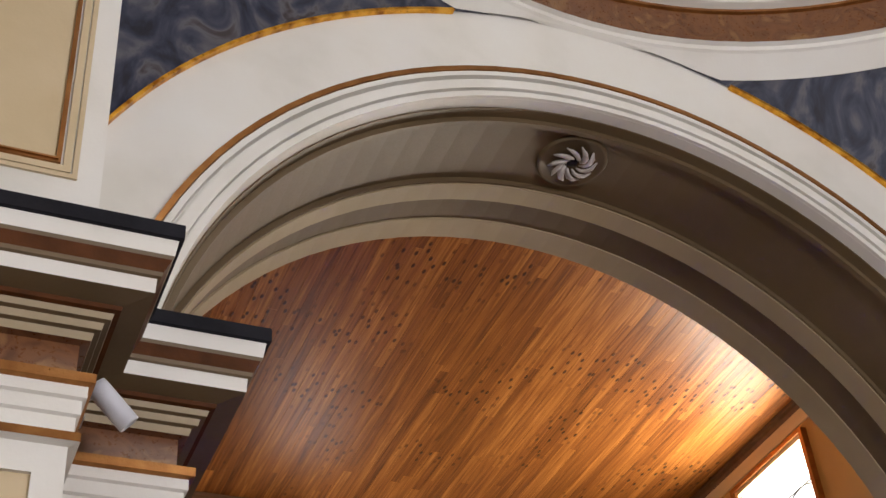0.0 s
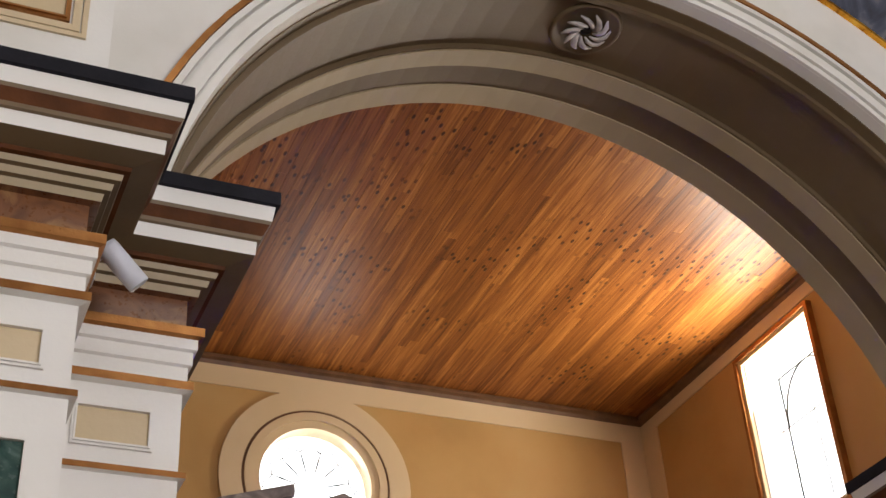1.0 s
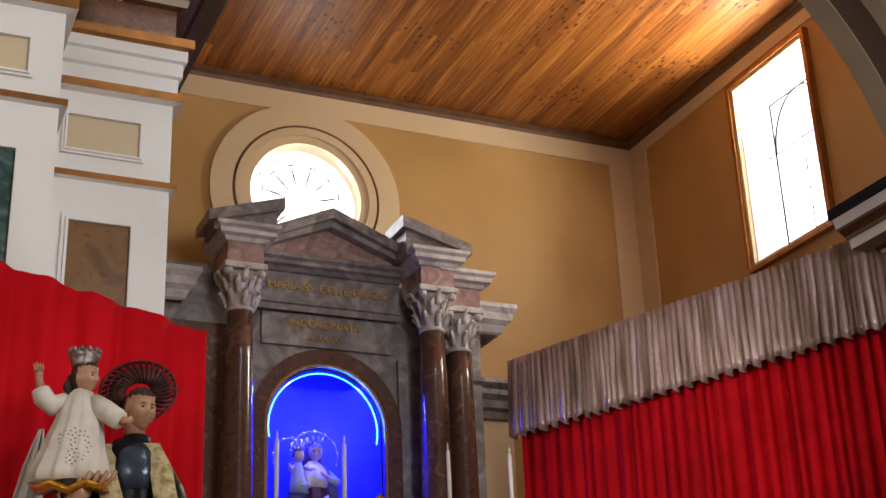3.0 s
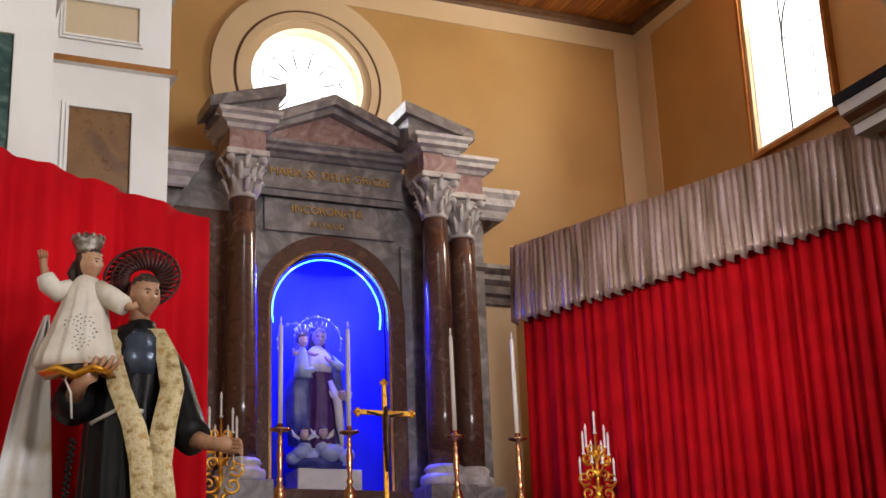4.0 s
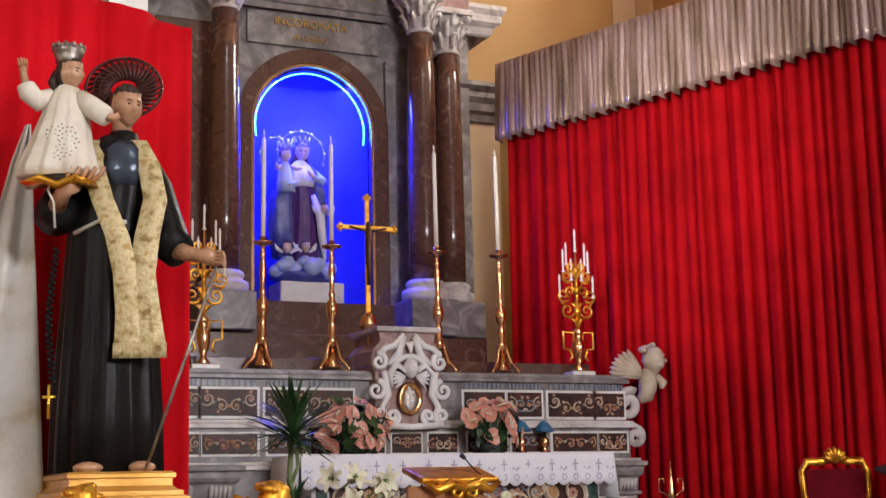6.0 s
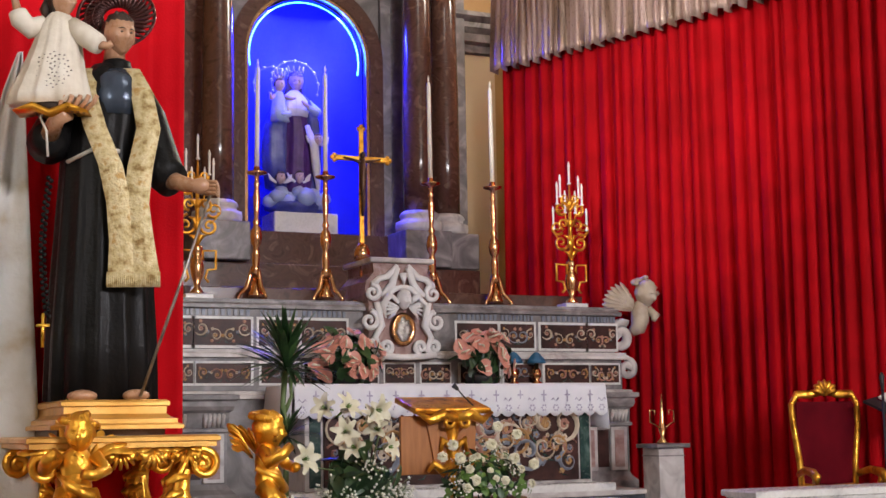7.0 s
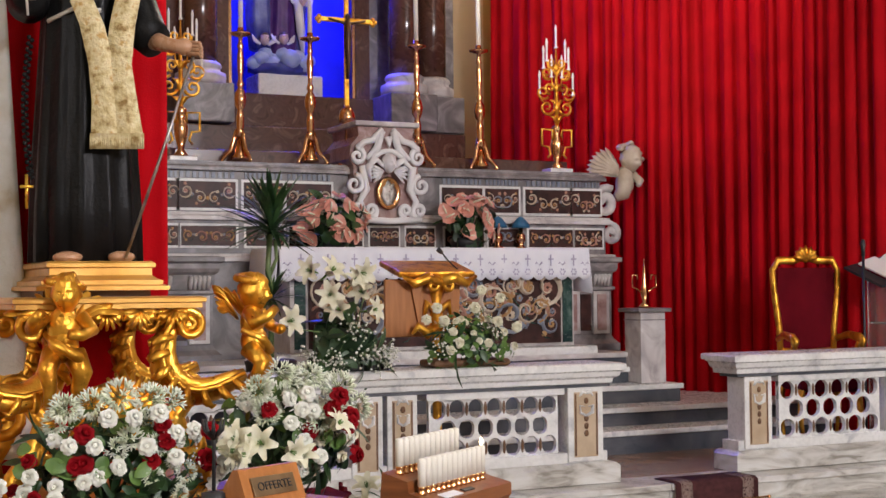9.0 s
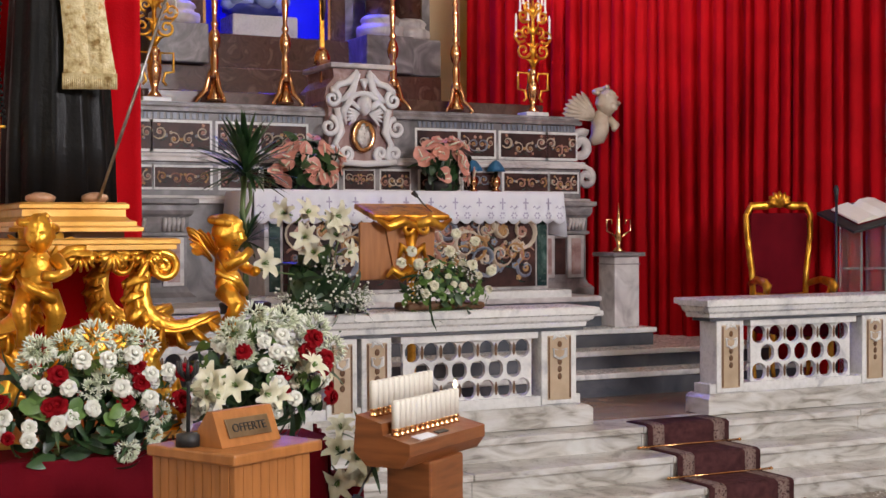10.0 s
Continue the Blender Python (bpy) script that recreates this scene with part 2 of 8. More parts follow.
def bend(bm, centre, inner, outer, y0, y1, a0, a1, n=48, mat=0, z_scale=1.0):
    """A bar bent in an upright arc about centre (x, z), between two radii and two depths."""
    cx, cz = centre
    rings = []
    for k in range(n + 1):
        a = radians(a0 + (a1 - a0) * k / n)
        c, s = math.cos(a), math.sin(a) * z_scale
        rings.append([bm.verts.new((cx + r * c, y, cz + r * s)) for r, y in ((inner, y0), (outer, y0), (outer, y1), (inner, y1))])
    for a, b in zip(rings, rings[1:]):
        for k in range(4):
            f = bm.faces.new((a[k], a[(k + 1) % 4], b[(k + 1) % 4], b[k]))
            f.material_index, f.smooth = mat, False
    bm.faces.new(rings[0]), bm.faces.new(rings[-1])
    return bm


def setting(name, bm, material, label, smooth=False, parent=None):
    ob = part(name, bm, material, parent, label, smooth)
    return tagged(ob, category=name.split("_")[0], kind="structure")


# ---- structure: chancel ----
ARCH = (4.87, 6.13)    # centre of the chancel arch (x, z)
AR = 3.63              # its inner radius
FACE_Y, BACK_Y = 6.74, 8.45
OC_Z, OC_R = 8.76, 0.70


def wall_with_round_hole(y0, y1, x0, x1, z0, z1, cx, cz, r, n=48):
    """An upright wall across x with a round opening."""
    bm = bmesh.new()
    for y in (y0, y1):
        ring = [bm.verts.new((cx + r * math.cos(2 * math.pi * k / n), y, cz + r * math.sin(2 * math.pi * k / n))) for k in range(n)]
        rim = []
        for k in range(n):
            c, s = math.cos(2 * math.pi * k / n), math.sin(2 * math.pi * k / n)
            t = min(((x1 - cx) / c if c > 1e-6 else (x0 - cx) / c if c < -1e-6 else 1e9), ((z1 - cz) / s if s > 1e-6 else (z0 - cz) / s if s < -1e-6 else 1e9))
            rim.append(bm.verts.new((cx + c * t, y, cz + s * t)))
        for k in range(n):
            j = (k + 1) % n
            f = [ring[k], rim[k], rim[j], ring[j]]
            a, b = rim[k].co, rim[j].co
            if abs(a.x - b.x) > 1e-4 and abs(a.z - b.z) > 1e-4:
                corner = bm.verts.new((a.x if abs(a.x - x0) < 1e-4 or abs(a.x - x1) < 1e-4 else b.x, y, a.z if abs(a.z - z0) < 1e-4 or abs(a.z - z1) < 1e-4 else b.z))
                f = [ring[k], rim[k], corner, rim[j], ring[j]]
            bm.faces.new(f)
        if y == y0:
            first = ring
    for k in range(n):
        j = (k + 1) % n
        bm.faces.new((first[k], first[j], ring[j], ring[k]))
    return bm


setting("wall_back", wall_with_round_hole(WALL_Y, WALL_Y + 0.45, -0.3, 10.0, -0.1, 10.6, XC, OC_Z, 0.86), OCHRE, "ochre painted back wall of the chancel with a round window opening")
# side wall with a tall window opening
WY0, WY1, WZ0, WZ1 = 10.72, 12.04, 7.55, 9.80
bm = bmesh.new()
for a in ((8.45, WY0, -0.1, 10.6), (WY1, WALL_Y, -0.1, 10.6), (WY0, WY1, -0.1, WZ0), (WY0, WY1, WZ1, 10.6)):
    box(bm, SIDE_X, SIDE_X + 0.45, *a)
setting("wall_east", bm, OCHRE, "ochre painted chancel side wall with a tall window opening")
setting("wall_west", B(-0.27, 0.18, 8.45, WALL_Y, -0.1, 10.6), OCHRE, "ochre painted chancel side wall")
# pale bands under the ceiling and in the corners
bm = bmesh.new()
box(bm, 0.18, SIDE_X, WALL_Y - 0.02, WALL_Y - 0.001, 9.88, CEIL_Z - 0.06)
box(bm, SIDE_X - 0.36, SIDE_X, WALL_Y - 0.024, WALL_Y - 0.001, 0.5, 9.88)
box(bm, SIDE_X - 0.02, SIDE_X - 0.001, 8.45, WALL_Y - 0.03, 9.98, CEIL_Z - 0.06)
box(bm, SIDE_X - 0.024, SIDE_X - 0.001, WALL_Y - 0.4, WALL_Y - 0.03, 0.5, 9.98)
setting("trim_band", bm, PALE, "pale ochre plaster band under the wooden ceiling")
bm = bmesh.new()
sweep(bm, [(0.18, 8.5), (0.18, WALL_Y), (SIDE_X, WALL_Y), (SIDE_X, 8.5)], [(0.0, CEIL_Z - 0.13), (0.02, CEIL_Z - 0.13), (0.035, CEIL_Z - 0.08), (0.075, CEIL_Z - 0.055), (0.075, CEIL_Z - 0.01), (0.0, CEIL_Z - 0.005)], mat_of=lambda k: 0 if k in (1, 2, 3, 4) else 1)
setting("trim_crown", bm, [DARKWOOD, PALE], "dark wooden crown moulding between wall and ceiling")


def plank_ceiling():
    """Long boards, staggered, as one ceiling mesh."""
    rnd = random.Random(4)
    bm = bmesh.new()
    w, y0, y1 = 0.105, 8.3, WALL_Y + 0.02
    x = 0.05
    while x < SIDE_X + 0.1:
        y = y0 - rnd.uniform(0.0, 3.2)
        while y < y1:
            ln = rnd.uniform(2.6, 4.2)
            a, b = max(y, y0), min(y + ln, y1)
            if b - a > 0.05:
                dz = rnd.uniform(0, 0.003)
                o = [(x + 0.0004, CEIL_Z + 0.03), (x + 0.0004, CEIL_Z + 0.0025 + dz), (x + 0.002, CEIL_Z + dz), (x + w - 0.002, CEIL_Z + dz), (x + w - 0.001, CEIL_Z + 0.0025 + dz), (x + w - 0.001, CEIL_Z + 0.03)]
                prism(bm, o, b - a - 0.002, "xz", a)
            y += ln
        x += w
    box(bm, -0.2, SIDE_X + 0.4, y0, WALL_Y + 0.3, CEIL_Z + 0.031, CEIL_Z + 0.2)
    return bm


def plank_material():
    m = bpy.data.materials.new("knotty_pine_boards")
    m.use_nodes = True
    n, l = m.node_tree.nodes, m.node_tree.links
    b = n["Principled BSDF"]
    geo, co = n.new("ShaderNodeNewGeometry"), n.new("ShaderNodeTexCoord")
    mp = n.new("ShaderNodeMapping")
    mp.inputs["Scale"].default_value = (14, 0.5, 8)
    l.new(co.outputs["Object"], mp.inputs[0])
    shift = n.new("ShaderNodeVectorMath")
    shift.operation = "MULTIPLY_ADD"
    l.new(geo.outputs["Random Per Island"], shift.inputs[0])
    shift.inputs[1].default_value = (7, 23, 0)
    l.new(mp.outputs[0], shift.inputs[2])
    grain = n.new("ShaderNodeTexNoise")
    grain.inputs["Scale"].default_value, grain.inputs["Detail"].default_value, grain.inputs["Distortion"].default_value = 2.2, 8, 0.8
    l.new(shift.outputs[0], grain.inputs["Vector"])
    ma = n.new("ShaderNodeMath")
    ma.operation = "MULTIPLY_ADD"
    l.new(geo.outputs["Random Per Island"], ma.inputs[0])
    ma.inputs[1].default_value = 0.30
    l.new(grain.outputs["Fac"], ma.inputs[2])
    ramp = n.new("ShaderNodeValToRGB")
    e = ramp.color_ramp.elements
    e[0].position, e[0].color = 0.35, (0.12, 0.036, 0.008, 1)
    e[1].position, e[1].color = 1.05, (0.60, 0.25, 0.058, 1)
    k = e.new(0.7)
    k.color = (0.33, 0.115, 0.024, 1)
    l.new(ma.outputs[0], ramp.inputs[0])
    # knots: sparse dark spots, clustered on some boards
    kn = n.new("ShaderNodeTexVoronoi")
    kn.voronoi_dimensions = "2D"
    kn.inputs["Scale"].default_value = 5.5
    km = n.new("ShaderNodeMapping")
    km.inputs["Scale"].default_value = (1.6, 0.8, 1)
    l.new(co.outputs["Object"], km.inputs[0])
    l.new(km.outputs[0], kn.inputs["Vector"])
    lt = n.new("ShaderNodeMapRange")
    lt.inputs[1].default_value, lt.inputs[2].default_value, lt.inputs[3].default_value, lt.inputs[4].default_value = 0.11, 0.20, 0.92, 0.0
    l.new(kn.outputs["Distance"], lt.inputs[0])
    patch = n.new("ShaderNodeTexNoise")
    patch.inputs["Scale"].default_value = 0.9
    l.new(co.outputs["Object"], patch.inputs["Vector"])
    pr = n.new("ShaderNodeMapRange")
    pr.inputs[1].default_value, pr.inputs[2].default_value = 0.49, 0.60
    l.new(patch.outputs["Fac"], pr.inputs[0])
    both = n.new("ShaderNodeMath")
    both.operation = "MULTIPLY"
    l.new(lt.outputs[0], both.inputs[0]), l.new(pr.outputs[0], both.inputs[1])
    mix = n.new("ShaderNodeMix")
    mix.data_type = "RGBA"
    l.new(both.outputs[0], mix.inputs[0]), l.new(ramp.outputs[0], mix.inputs[6])
    mix.inputs[7].default_value = (0.045, 0.014, 0.005, 1)
    l.new(mix.outputs[2], b.inputs["Base Color"])
    bp = n.new("ShaderNodeBump")
    bp.inputs["Strength"].default_value, bp.inputs["Distance"].default_value = 0.25, 0.01
    rise = n.new("ShaderNodeMath")
    rise.operation = "ADD"
    l.new(grain.outputs["Fac"], rise.inputs[0]), l.new(both.outputs[0], rise.inputs[1])
    l.new(rise.outputs[0], bp.inputs["Height"]), l.new(bp.outputs[0], b.inputs["Normal"])
    b.inputs["Roughness"].default_value = 0.42
    b.inputs["Coat Weight"].default_value, b.inputs["Coat Roughness"].default_value, b.inputs["Specular IOR Level"].default_value = 0.0, 0.4, 0.22
    return m


setting("ceiling", plank_ceiling(), plank_material(), "varnished knotty pine board ceiling over the chancel")

# ---- structure: arch and piers ----
bm = bmesh.new()
n = 64
inner = [(ARCH[0] - AR * math.cos(a), ARCH[1] + AR * math.sin(a)) for a in (0.055 + (math.pi - 0.11) * k / n for k in range(n + 1))]
shape = [(-0.3, 6.3), (ARCH[0] - AR, 6.3)] + inner + [(ARCH[0] + AR, 6.3), (10.0, 6.3), (10.0, 11.4), (-0.3, 11.4)]
va = [bm.verts.new((x, FACE_Y, z)) for x, z in shape]
vb = [bm.verts.new((x, BACK_Y, z)) for x, z in shape]
for ring in (va, vb):
    half = len(inner) // 2
    bm.faces.new([ring[-1], ring[0], ring[1]] + ring[2:2 + half + 1])
    bm.faces.new([ring[-1], ring[2 + half]] + ring[2 + half + 1:-1])
for k in range(len(va)):
    j = (k + 1) % len(va)
    bm.faces.new((va[k], va[j], vb[j], vb[k]))
setting("wall_arch", bm, WHITE, "white plastered wall pierced by the wide chancel arch")
bm = bmesh.new()
bend(bm, ARCH, AR + 0.002, AR + 0.055, FACE_Y - 0.03, FACE_Y - 0.001, 0, 180)
bend(bm, ARCH, AR + 0.07, AR + 0.16, FACE_Y - 0.05, FACE_Y - 0.001, 0, 180)
bend(bm, ARCH, AR + 0.19, AR + 0.235, FACE_Y - 0.065, FACE_Y - 0.001, 0, 180)
setting("trim_archivolt", bm, WHITE, "white stepped archivolt moulding round the arch")
bm = bmesh.new()
bend(bm, ARCH, AR + 0.24, AR + 0.285, FACE_Y - 0.075, FACE_Y - 0.001, 0, 180)
setting("trim_gilt_arch", bm, GILT, "copper gilt line round the arch")
# soffit: taupe sunk field, darkened in colour for shade, between raised white borders, with a rosette at the crown
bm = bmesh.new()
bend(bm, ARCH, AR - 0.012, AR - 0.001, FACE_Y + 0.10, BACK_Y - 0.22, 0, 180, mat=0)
setting("trim_soffit_field", bm, GREYTAN, "taupe field of the arch soffit, colour darkened for shade")
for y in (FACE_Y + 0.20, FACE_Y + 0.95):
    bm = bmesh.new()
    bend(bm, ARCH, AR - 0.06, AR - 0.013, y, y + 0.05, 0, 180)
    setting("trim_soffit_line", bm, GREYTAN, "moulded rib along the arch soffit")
bm = bmesh.new()
bend(bm, ARCH, AR - 0.075, AR - 0.013, FACE_Y + 0.97, FACE_Y + 1.17, 0, 180)
setting("trim_soffit_border", bm, TAUPE, "cream raised border along the arch soffit")
bm = bmesh.new()
bend(bm, ARCH, AR - 0.03, AR - 0.002, BACK_Y - 0.22, BACK_Y + 0.03, 0, 180)
setting("trim_soffit_back", bm, TAUPE, "cream back edge of the arch soffit")

# piers under the arch, with projecting entablature
PIER = [(-1.6, 5.99), (0.78, 5.99), (0.78, FACE_Y), (1.485, FACE_Y), (1.485, BACK_Y), (0.9, BACK_Y + 0.02)]
LEVELS = [  # outward, height, material: 0 white, 1 brown marble, 2 gilt, 3 taupe, 4 black, 5 brown line, 6 taupe darkened as shade under the ledges
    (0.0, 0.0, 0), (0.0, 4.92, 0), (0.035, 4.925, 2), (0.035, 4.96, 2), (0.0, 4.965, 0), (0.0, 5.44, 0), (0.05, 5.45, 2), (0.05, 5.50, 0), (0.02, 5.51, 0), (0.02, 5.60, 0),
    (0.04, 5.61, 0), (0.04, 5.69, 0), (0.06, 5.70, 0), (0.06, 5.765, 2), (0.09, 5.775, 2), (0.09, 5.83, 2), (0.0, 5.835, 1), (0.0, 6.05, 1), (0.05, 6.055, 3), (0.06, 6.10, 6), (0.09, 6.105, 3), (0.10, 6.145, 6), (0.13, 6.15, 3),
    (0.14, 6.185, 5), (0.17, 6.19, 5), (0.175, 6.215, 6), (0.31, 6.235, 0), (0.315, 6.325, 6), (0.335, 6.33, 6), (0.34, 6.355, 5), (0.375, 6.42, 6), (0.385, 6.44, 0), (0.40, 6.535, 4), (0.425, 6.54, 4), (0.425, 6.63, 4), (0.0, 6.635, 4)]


def pier(path):
    bm = bmesh.new()
    sweep(bm, path, [(o, z) for o, z, _ in LEVELS], mat_of=lambda k: LEVELS[k][2])
    return bm


# the last one paints the shade on the cornice undersides
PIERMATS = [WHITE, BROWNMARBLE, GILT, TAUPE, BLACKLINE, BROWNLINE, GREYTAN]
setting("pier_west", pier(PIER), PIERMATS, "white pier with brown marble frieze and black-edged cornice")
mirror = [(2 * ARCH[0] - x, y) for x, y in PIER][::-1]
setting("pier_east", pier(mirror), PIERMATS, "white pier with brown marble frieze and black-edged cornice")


def framed_panel(name, x0, x1, z0, z1, y, mat, label, edge=WHITE, w=0.035):
    p = setting(name, B(x0, x1, y - 0.006, y - 0.001, z0, z1), mat, label)
    bm = bmesh.new()
    for d, a, b in ((0.03, 0.0, w * 0.45), (0.018, w * 0.45, w)):
        for q in ((x0 - b, x1 + b, z1 + a, z1 + b), (x0 - b, x1 + b, z0 - b, z0 - a), (x0 - b, x0 - a, z0 - a, z1 + a), (x1 + a, x1 + b, z0 - a, z1 + a)):
            box(bm, q[0], q[1], y - d, y - 0.001, q[2], q[3])
    part("panel_frame", bm, edge, p)
    return p


framed_panel("panel_amber", 0.965, 1.285, 2.6, 4.68, FACE_Y, YELLOWMARBLE, "amber faux marble panel sunk in the white pier")
framed_panel("panel_cream", 0.925, 1.31, 5.09, 5.29, FACE_Y, CREAM, "small cream panel sunk in the white pier", w=0.025)
framed_panel("panel_green", -0.6, 0.60, 2.6, 4.67, 5.99, GREENMARBLE, "dark green marble panel sunk in the white pier")
framed_panel("panel_cream_front", -0.6, 0.62, 5.08, 5.26, 5.99, CREAM, "small cream panel sunk in the white pier", w=0.025)
# upper pier over the cornice, with a gilt-edged cream panel
setting("wall_upper_pier", B(-1.6, 0.80, 5.99, FACE_Y - 0.005, 6.63, 12.5), WHITE, "white upper pier beside the painted pendentive")
framed_panel("panel_upper", -0.9, 0.53, 7.30, 11.5, 5.99, CREAM, "large cream panel with a gilt edge on the upper pier", edge=GILT, w=0.03)
bm = bmesh.new()
for a, b in ((0.045, 0.09), (0.10, 0.13)):
    box(bm, -1.0, 0.53 + b, 5.972, 5.989, 7.30 - b, 7.30 - a)
    box(bm, 0.53 + a, 0.53 + b, 5.972, 5.989, 7.30 - a, 11.6)
setting("trim_upper_panel", bm, CREAM, "cream moulding round the upper panel")
part("gilt_edge", B(0.802, 0.815, FACE_Y - 0.03, FACE_Y - 0.006, 6.64, 8.9), GILT, bpy.data.objects["wall_upper_pier"])

# ---- structure: crossing, pendentives and dome ring ----
HALF = 4.6
CROSS = (ARCH[0], FACE_Y - HALF, ARCH[1])
SPH = HALF * math.sqrt(2)


def pendentives(lo, hi, shrink=0.0, spread=0.0):
    """The spherical fields between the four arches, from share lo to hi of the way down from the ring."""
    bm = bmesh.new()
    n, m = 160, 14
    grid = []
    for k in range(n):
        a = 2 * math.pi * k / n
        big = HALF / max(abs(math.sin(a)), abs(math.cos(a)))
        col = []
        for j in range(m + 1):
            rho = min(HALF + lo + (hi - lo) * j / m, max(HALF + lo, big))
            rho = min(rho, big) if big > HALF + lo else big
            rr = rho - shrink
            col.append(bm.verts.new((CROSS[0] + rr * math.cos(a), CROSS[1] + rr * math.sin(a), CROSS[2] + math.sqrt(max(0, SPH * SPH - rho * rho)))))
        grid.append(col)
    for k in range(n):
        for j in range(m):
            a, b = grid[k], grid[(k + 1) % n]
            try:
                bm.faces.new((a[j], b[j], b[j + 1], a[j + 1])).smooth = True
            except ValueError:
                pass
    bmesh.ops.dissolve_degenerate(bm, edges=bm.edges, dist=1e-4)
    return bm


def painting_material():
    m = tex_material("dusky_fresco_paint", [(0.010, 0.013, 0.026), (0.024, 0.030, 0.058), (0.055, 0.062, 0.095), (0.12, 0.12, 0.14), (0.05, 0.04, 0.045)], 1.7, 6, 0.6, bump=0.03, distort=2.5)
    return m


setting("pendentive_fields", pendentives(0.12, 2.0, 0.012), painting_material(), "dark blue painted pendentive fields")
setting("pendentive_border", pendentives(-0.02, 0.17, 0.03), WHITE, "white plaster border under the dome ring")
bm = bmesh.new()
bend(bm, ARCH, 4.572, 4.60, FACE_Y - 0.05, FACE_Y - 0.001, 24, 72.6)
bend(bm, ARCH, 4.572, 4.60, FACE_Y - 0.05, FACE_Y - 0.001, 106.5, 156)
setting("trim_gilt_pendentive", bm, GOLD, "bright gilt line along the painted pendentive")


def ring_profile(bm, prof, mats):
    n = 96
    rings = [[bm.verts.new((CROSS[0] + r * math.cos(2 * math.pi * k / n), CROSS[1] + r * math.sin(2 * math.pi * k / n), z)) for k in range(n)] for r, z in prof]
    for i, (a, b) in enumerate(zip(rings, rings[1:])):
        for k in range(n):
            f = bm.faces.new((a[k], a[(k + 1) % n], b[(k + 1) % n], b[k]))
            f.material_index, f.smooth = mats[i], False
    return bm


setting("trim_dome_ring", ring_profile(bmesh.new(), [(4.62, 10.70), (4.55, 10.74), (4.55, 10.79), (4.50, 10.80), (4.50, 11.16), (4.47, 11.17), (4.47, 11.20), (4.40, 11.22), (4.38, 11.32), (4.30, 11.33), (4.28, 11.43), (4.22, 11.44), (4.20, 11.55), (4.6, 11.56)], [0, 0, 0, 1, 2, 2, 0, 0, 0, 0, 0, 0, 0]), [WHITE, BROWNMARBLE, GILT], "ring under the dome with a brown marble frieze")
bm = bmesh.new()
ring_profile(bm, [(4.6, 11.5), (4.6, 13.5), (4.2, 15.0), (3.2, 16.6), (1.6, 17.6), (0.02, 17.9)], [0] * 5)
setting("ceiling_dome", bm, WHITE, "plain white dome over the crossing")

# ---- structure: nave shell behind the camera ----
setting("wall_south", B(-6.3, 16.0, -6.3, -5.9, 0, 12.6), CREAM, "plain cream nave wall")
setting("wall_nave_west", B(-6.3, -5.9, -5.9, 5.99, 0, 12.6), CREAM, "plain cream nave wall")
setting("wall_nave_east", B(15.6, 16.0, -5.9, 5.99, 0, 12.6), CREAM, "plain cream nave wall")
setting("wall_transept_west", B(-6.3, -1.6, 5.99, 6.4, 0, 12.6), WHITE, "plain white wall beside the pier")
setting("wall_transept_east", B(11.34, 16.0, 5.99, 6.4, 0, 12.6), WHITE, "plain white wall beside the pier")
bm = bmesh.new()
box(bm, -6.3, 0.28, -6.3, 6.4, 12.0, 12.6)
box(bm, 9.46, 16.0, -6.3, 6.4, 12.0, 12.6)
box(bm, 0.28, 9.46, -6.3, -2.45, 12.0, 12.6)
setting("ceiling_nave", bm, WHITE, "plain white nave ceiling")
setting("ground", B(-400, 400, -400, 400, -0.6, -0.25), FLOOR, "ground outside")

# ---- structure: floors and steps ----
SANCT = 0.45
setting("floor", B(-6.3, 16.0, -6.3, 7.0, -0.2, 0.0), FLOORTILE, "grey marble nave floor")
setting("floor_chancel", B(-0.3, 10.0, 8.021, 14.9, -0.2, SANCT), FLOOR, "polished brown marble chancel floor")


# ---- shared shapes ----
def loft(bm, sections, n=36, folds=0, amp=0.0, mat=0, phase=0.0, cap=True):
    """A skin through level ellipses (z, cx, cy, rx, ry), with folds that deepen towards the first one."""
    rings = []
    for i, (z, cx, cy, rx, ry) in enumerate(sections):
        k = 1 - i / max(1, len(sections) - 1)
        ring = []
        for j in range(n):
            a = 2 * math.pi * j / n
            f = 1 + amp * k * (math.cos(folds * a + phase) + 0.5 * math.cos((2 * folds + 1) * a + 1.7 * phase + z * 3))
            ring.append(bm.verts.new((cx + rx * f * math.cos(a), cy + ry * f * math.sin(a), z)))
        rings.append(ring)
    for a, b in zip(rings, rings[1:]):
        for j in range(n):
            f = bm.faces.new((a[j], a[(j + 1) % n], b[(j + 1) % n], b[j]))
            f.material_index, f.smooth = mat, True
    if cap:
        for r in (rings[0], rings[-1]):
            bm.faces.new(r).material_index = mat
    return bm


def spiral(cx, cz, r, turns, y, start=0.0, flip=1, steps=26, tail=()):
    pts = []
    for k in range(steps + 1):
        s = k / steps
        a = radians(start) + flip * turns * 2 * math.pi * s
        pts.append((cx + r * (1 - 0.85 * s) * math.cos(a), y, cz + r * (1 - 0.85 * s) * math.sin(a)))
    return list(tail) + pts


def strip(bm, rows, mat=0, thick=0.0):
    """A sheet through rows of points."""
    vs = [[bm.verts.new(p) for p in row] for row in rows]
    for a, b in zip(vs, vs[1:]):
        for k in range(len(a) - 1):
            f = bm.faces.new((a[k], a[k + 1], b[k + 1], b[k]))
            f.material_index, f.smooth = mat, True
    return vs


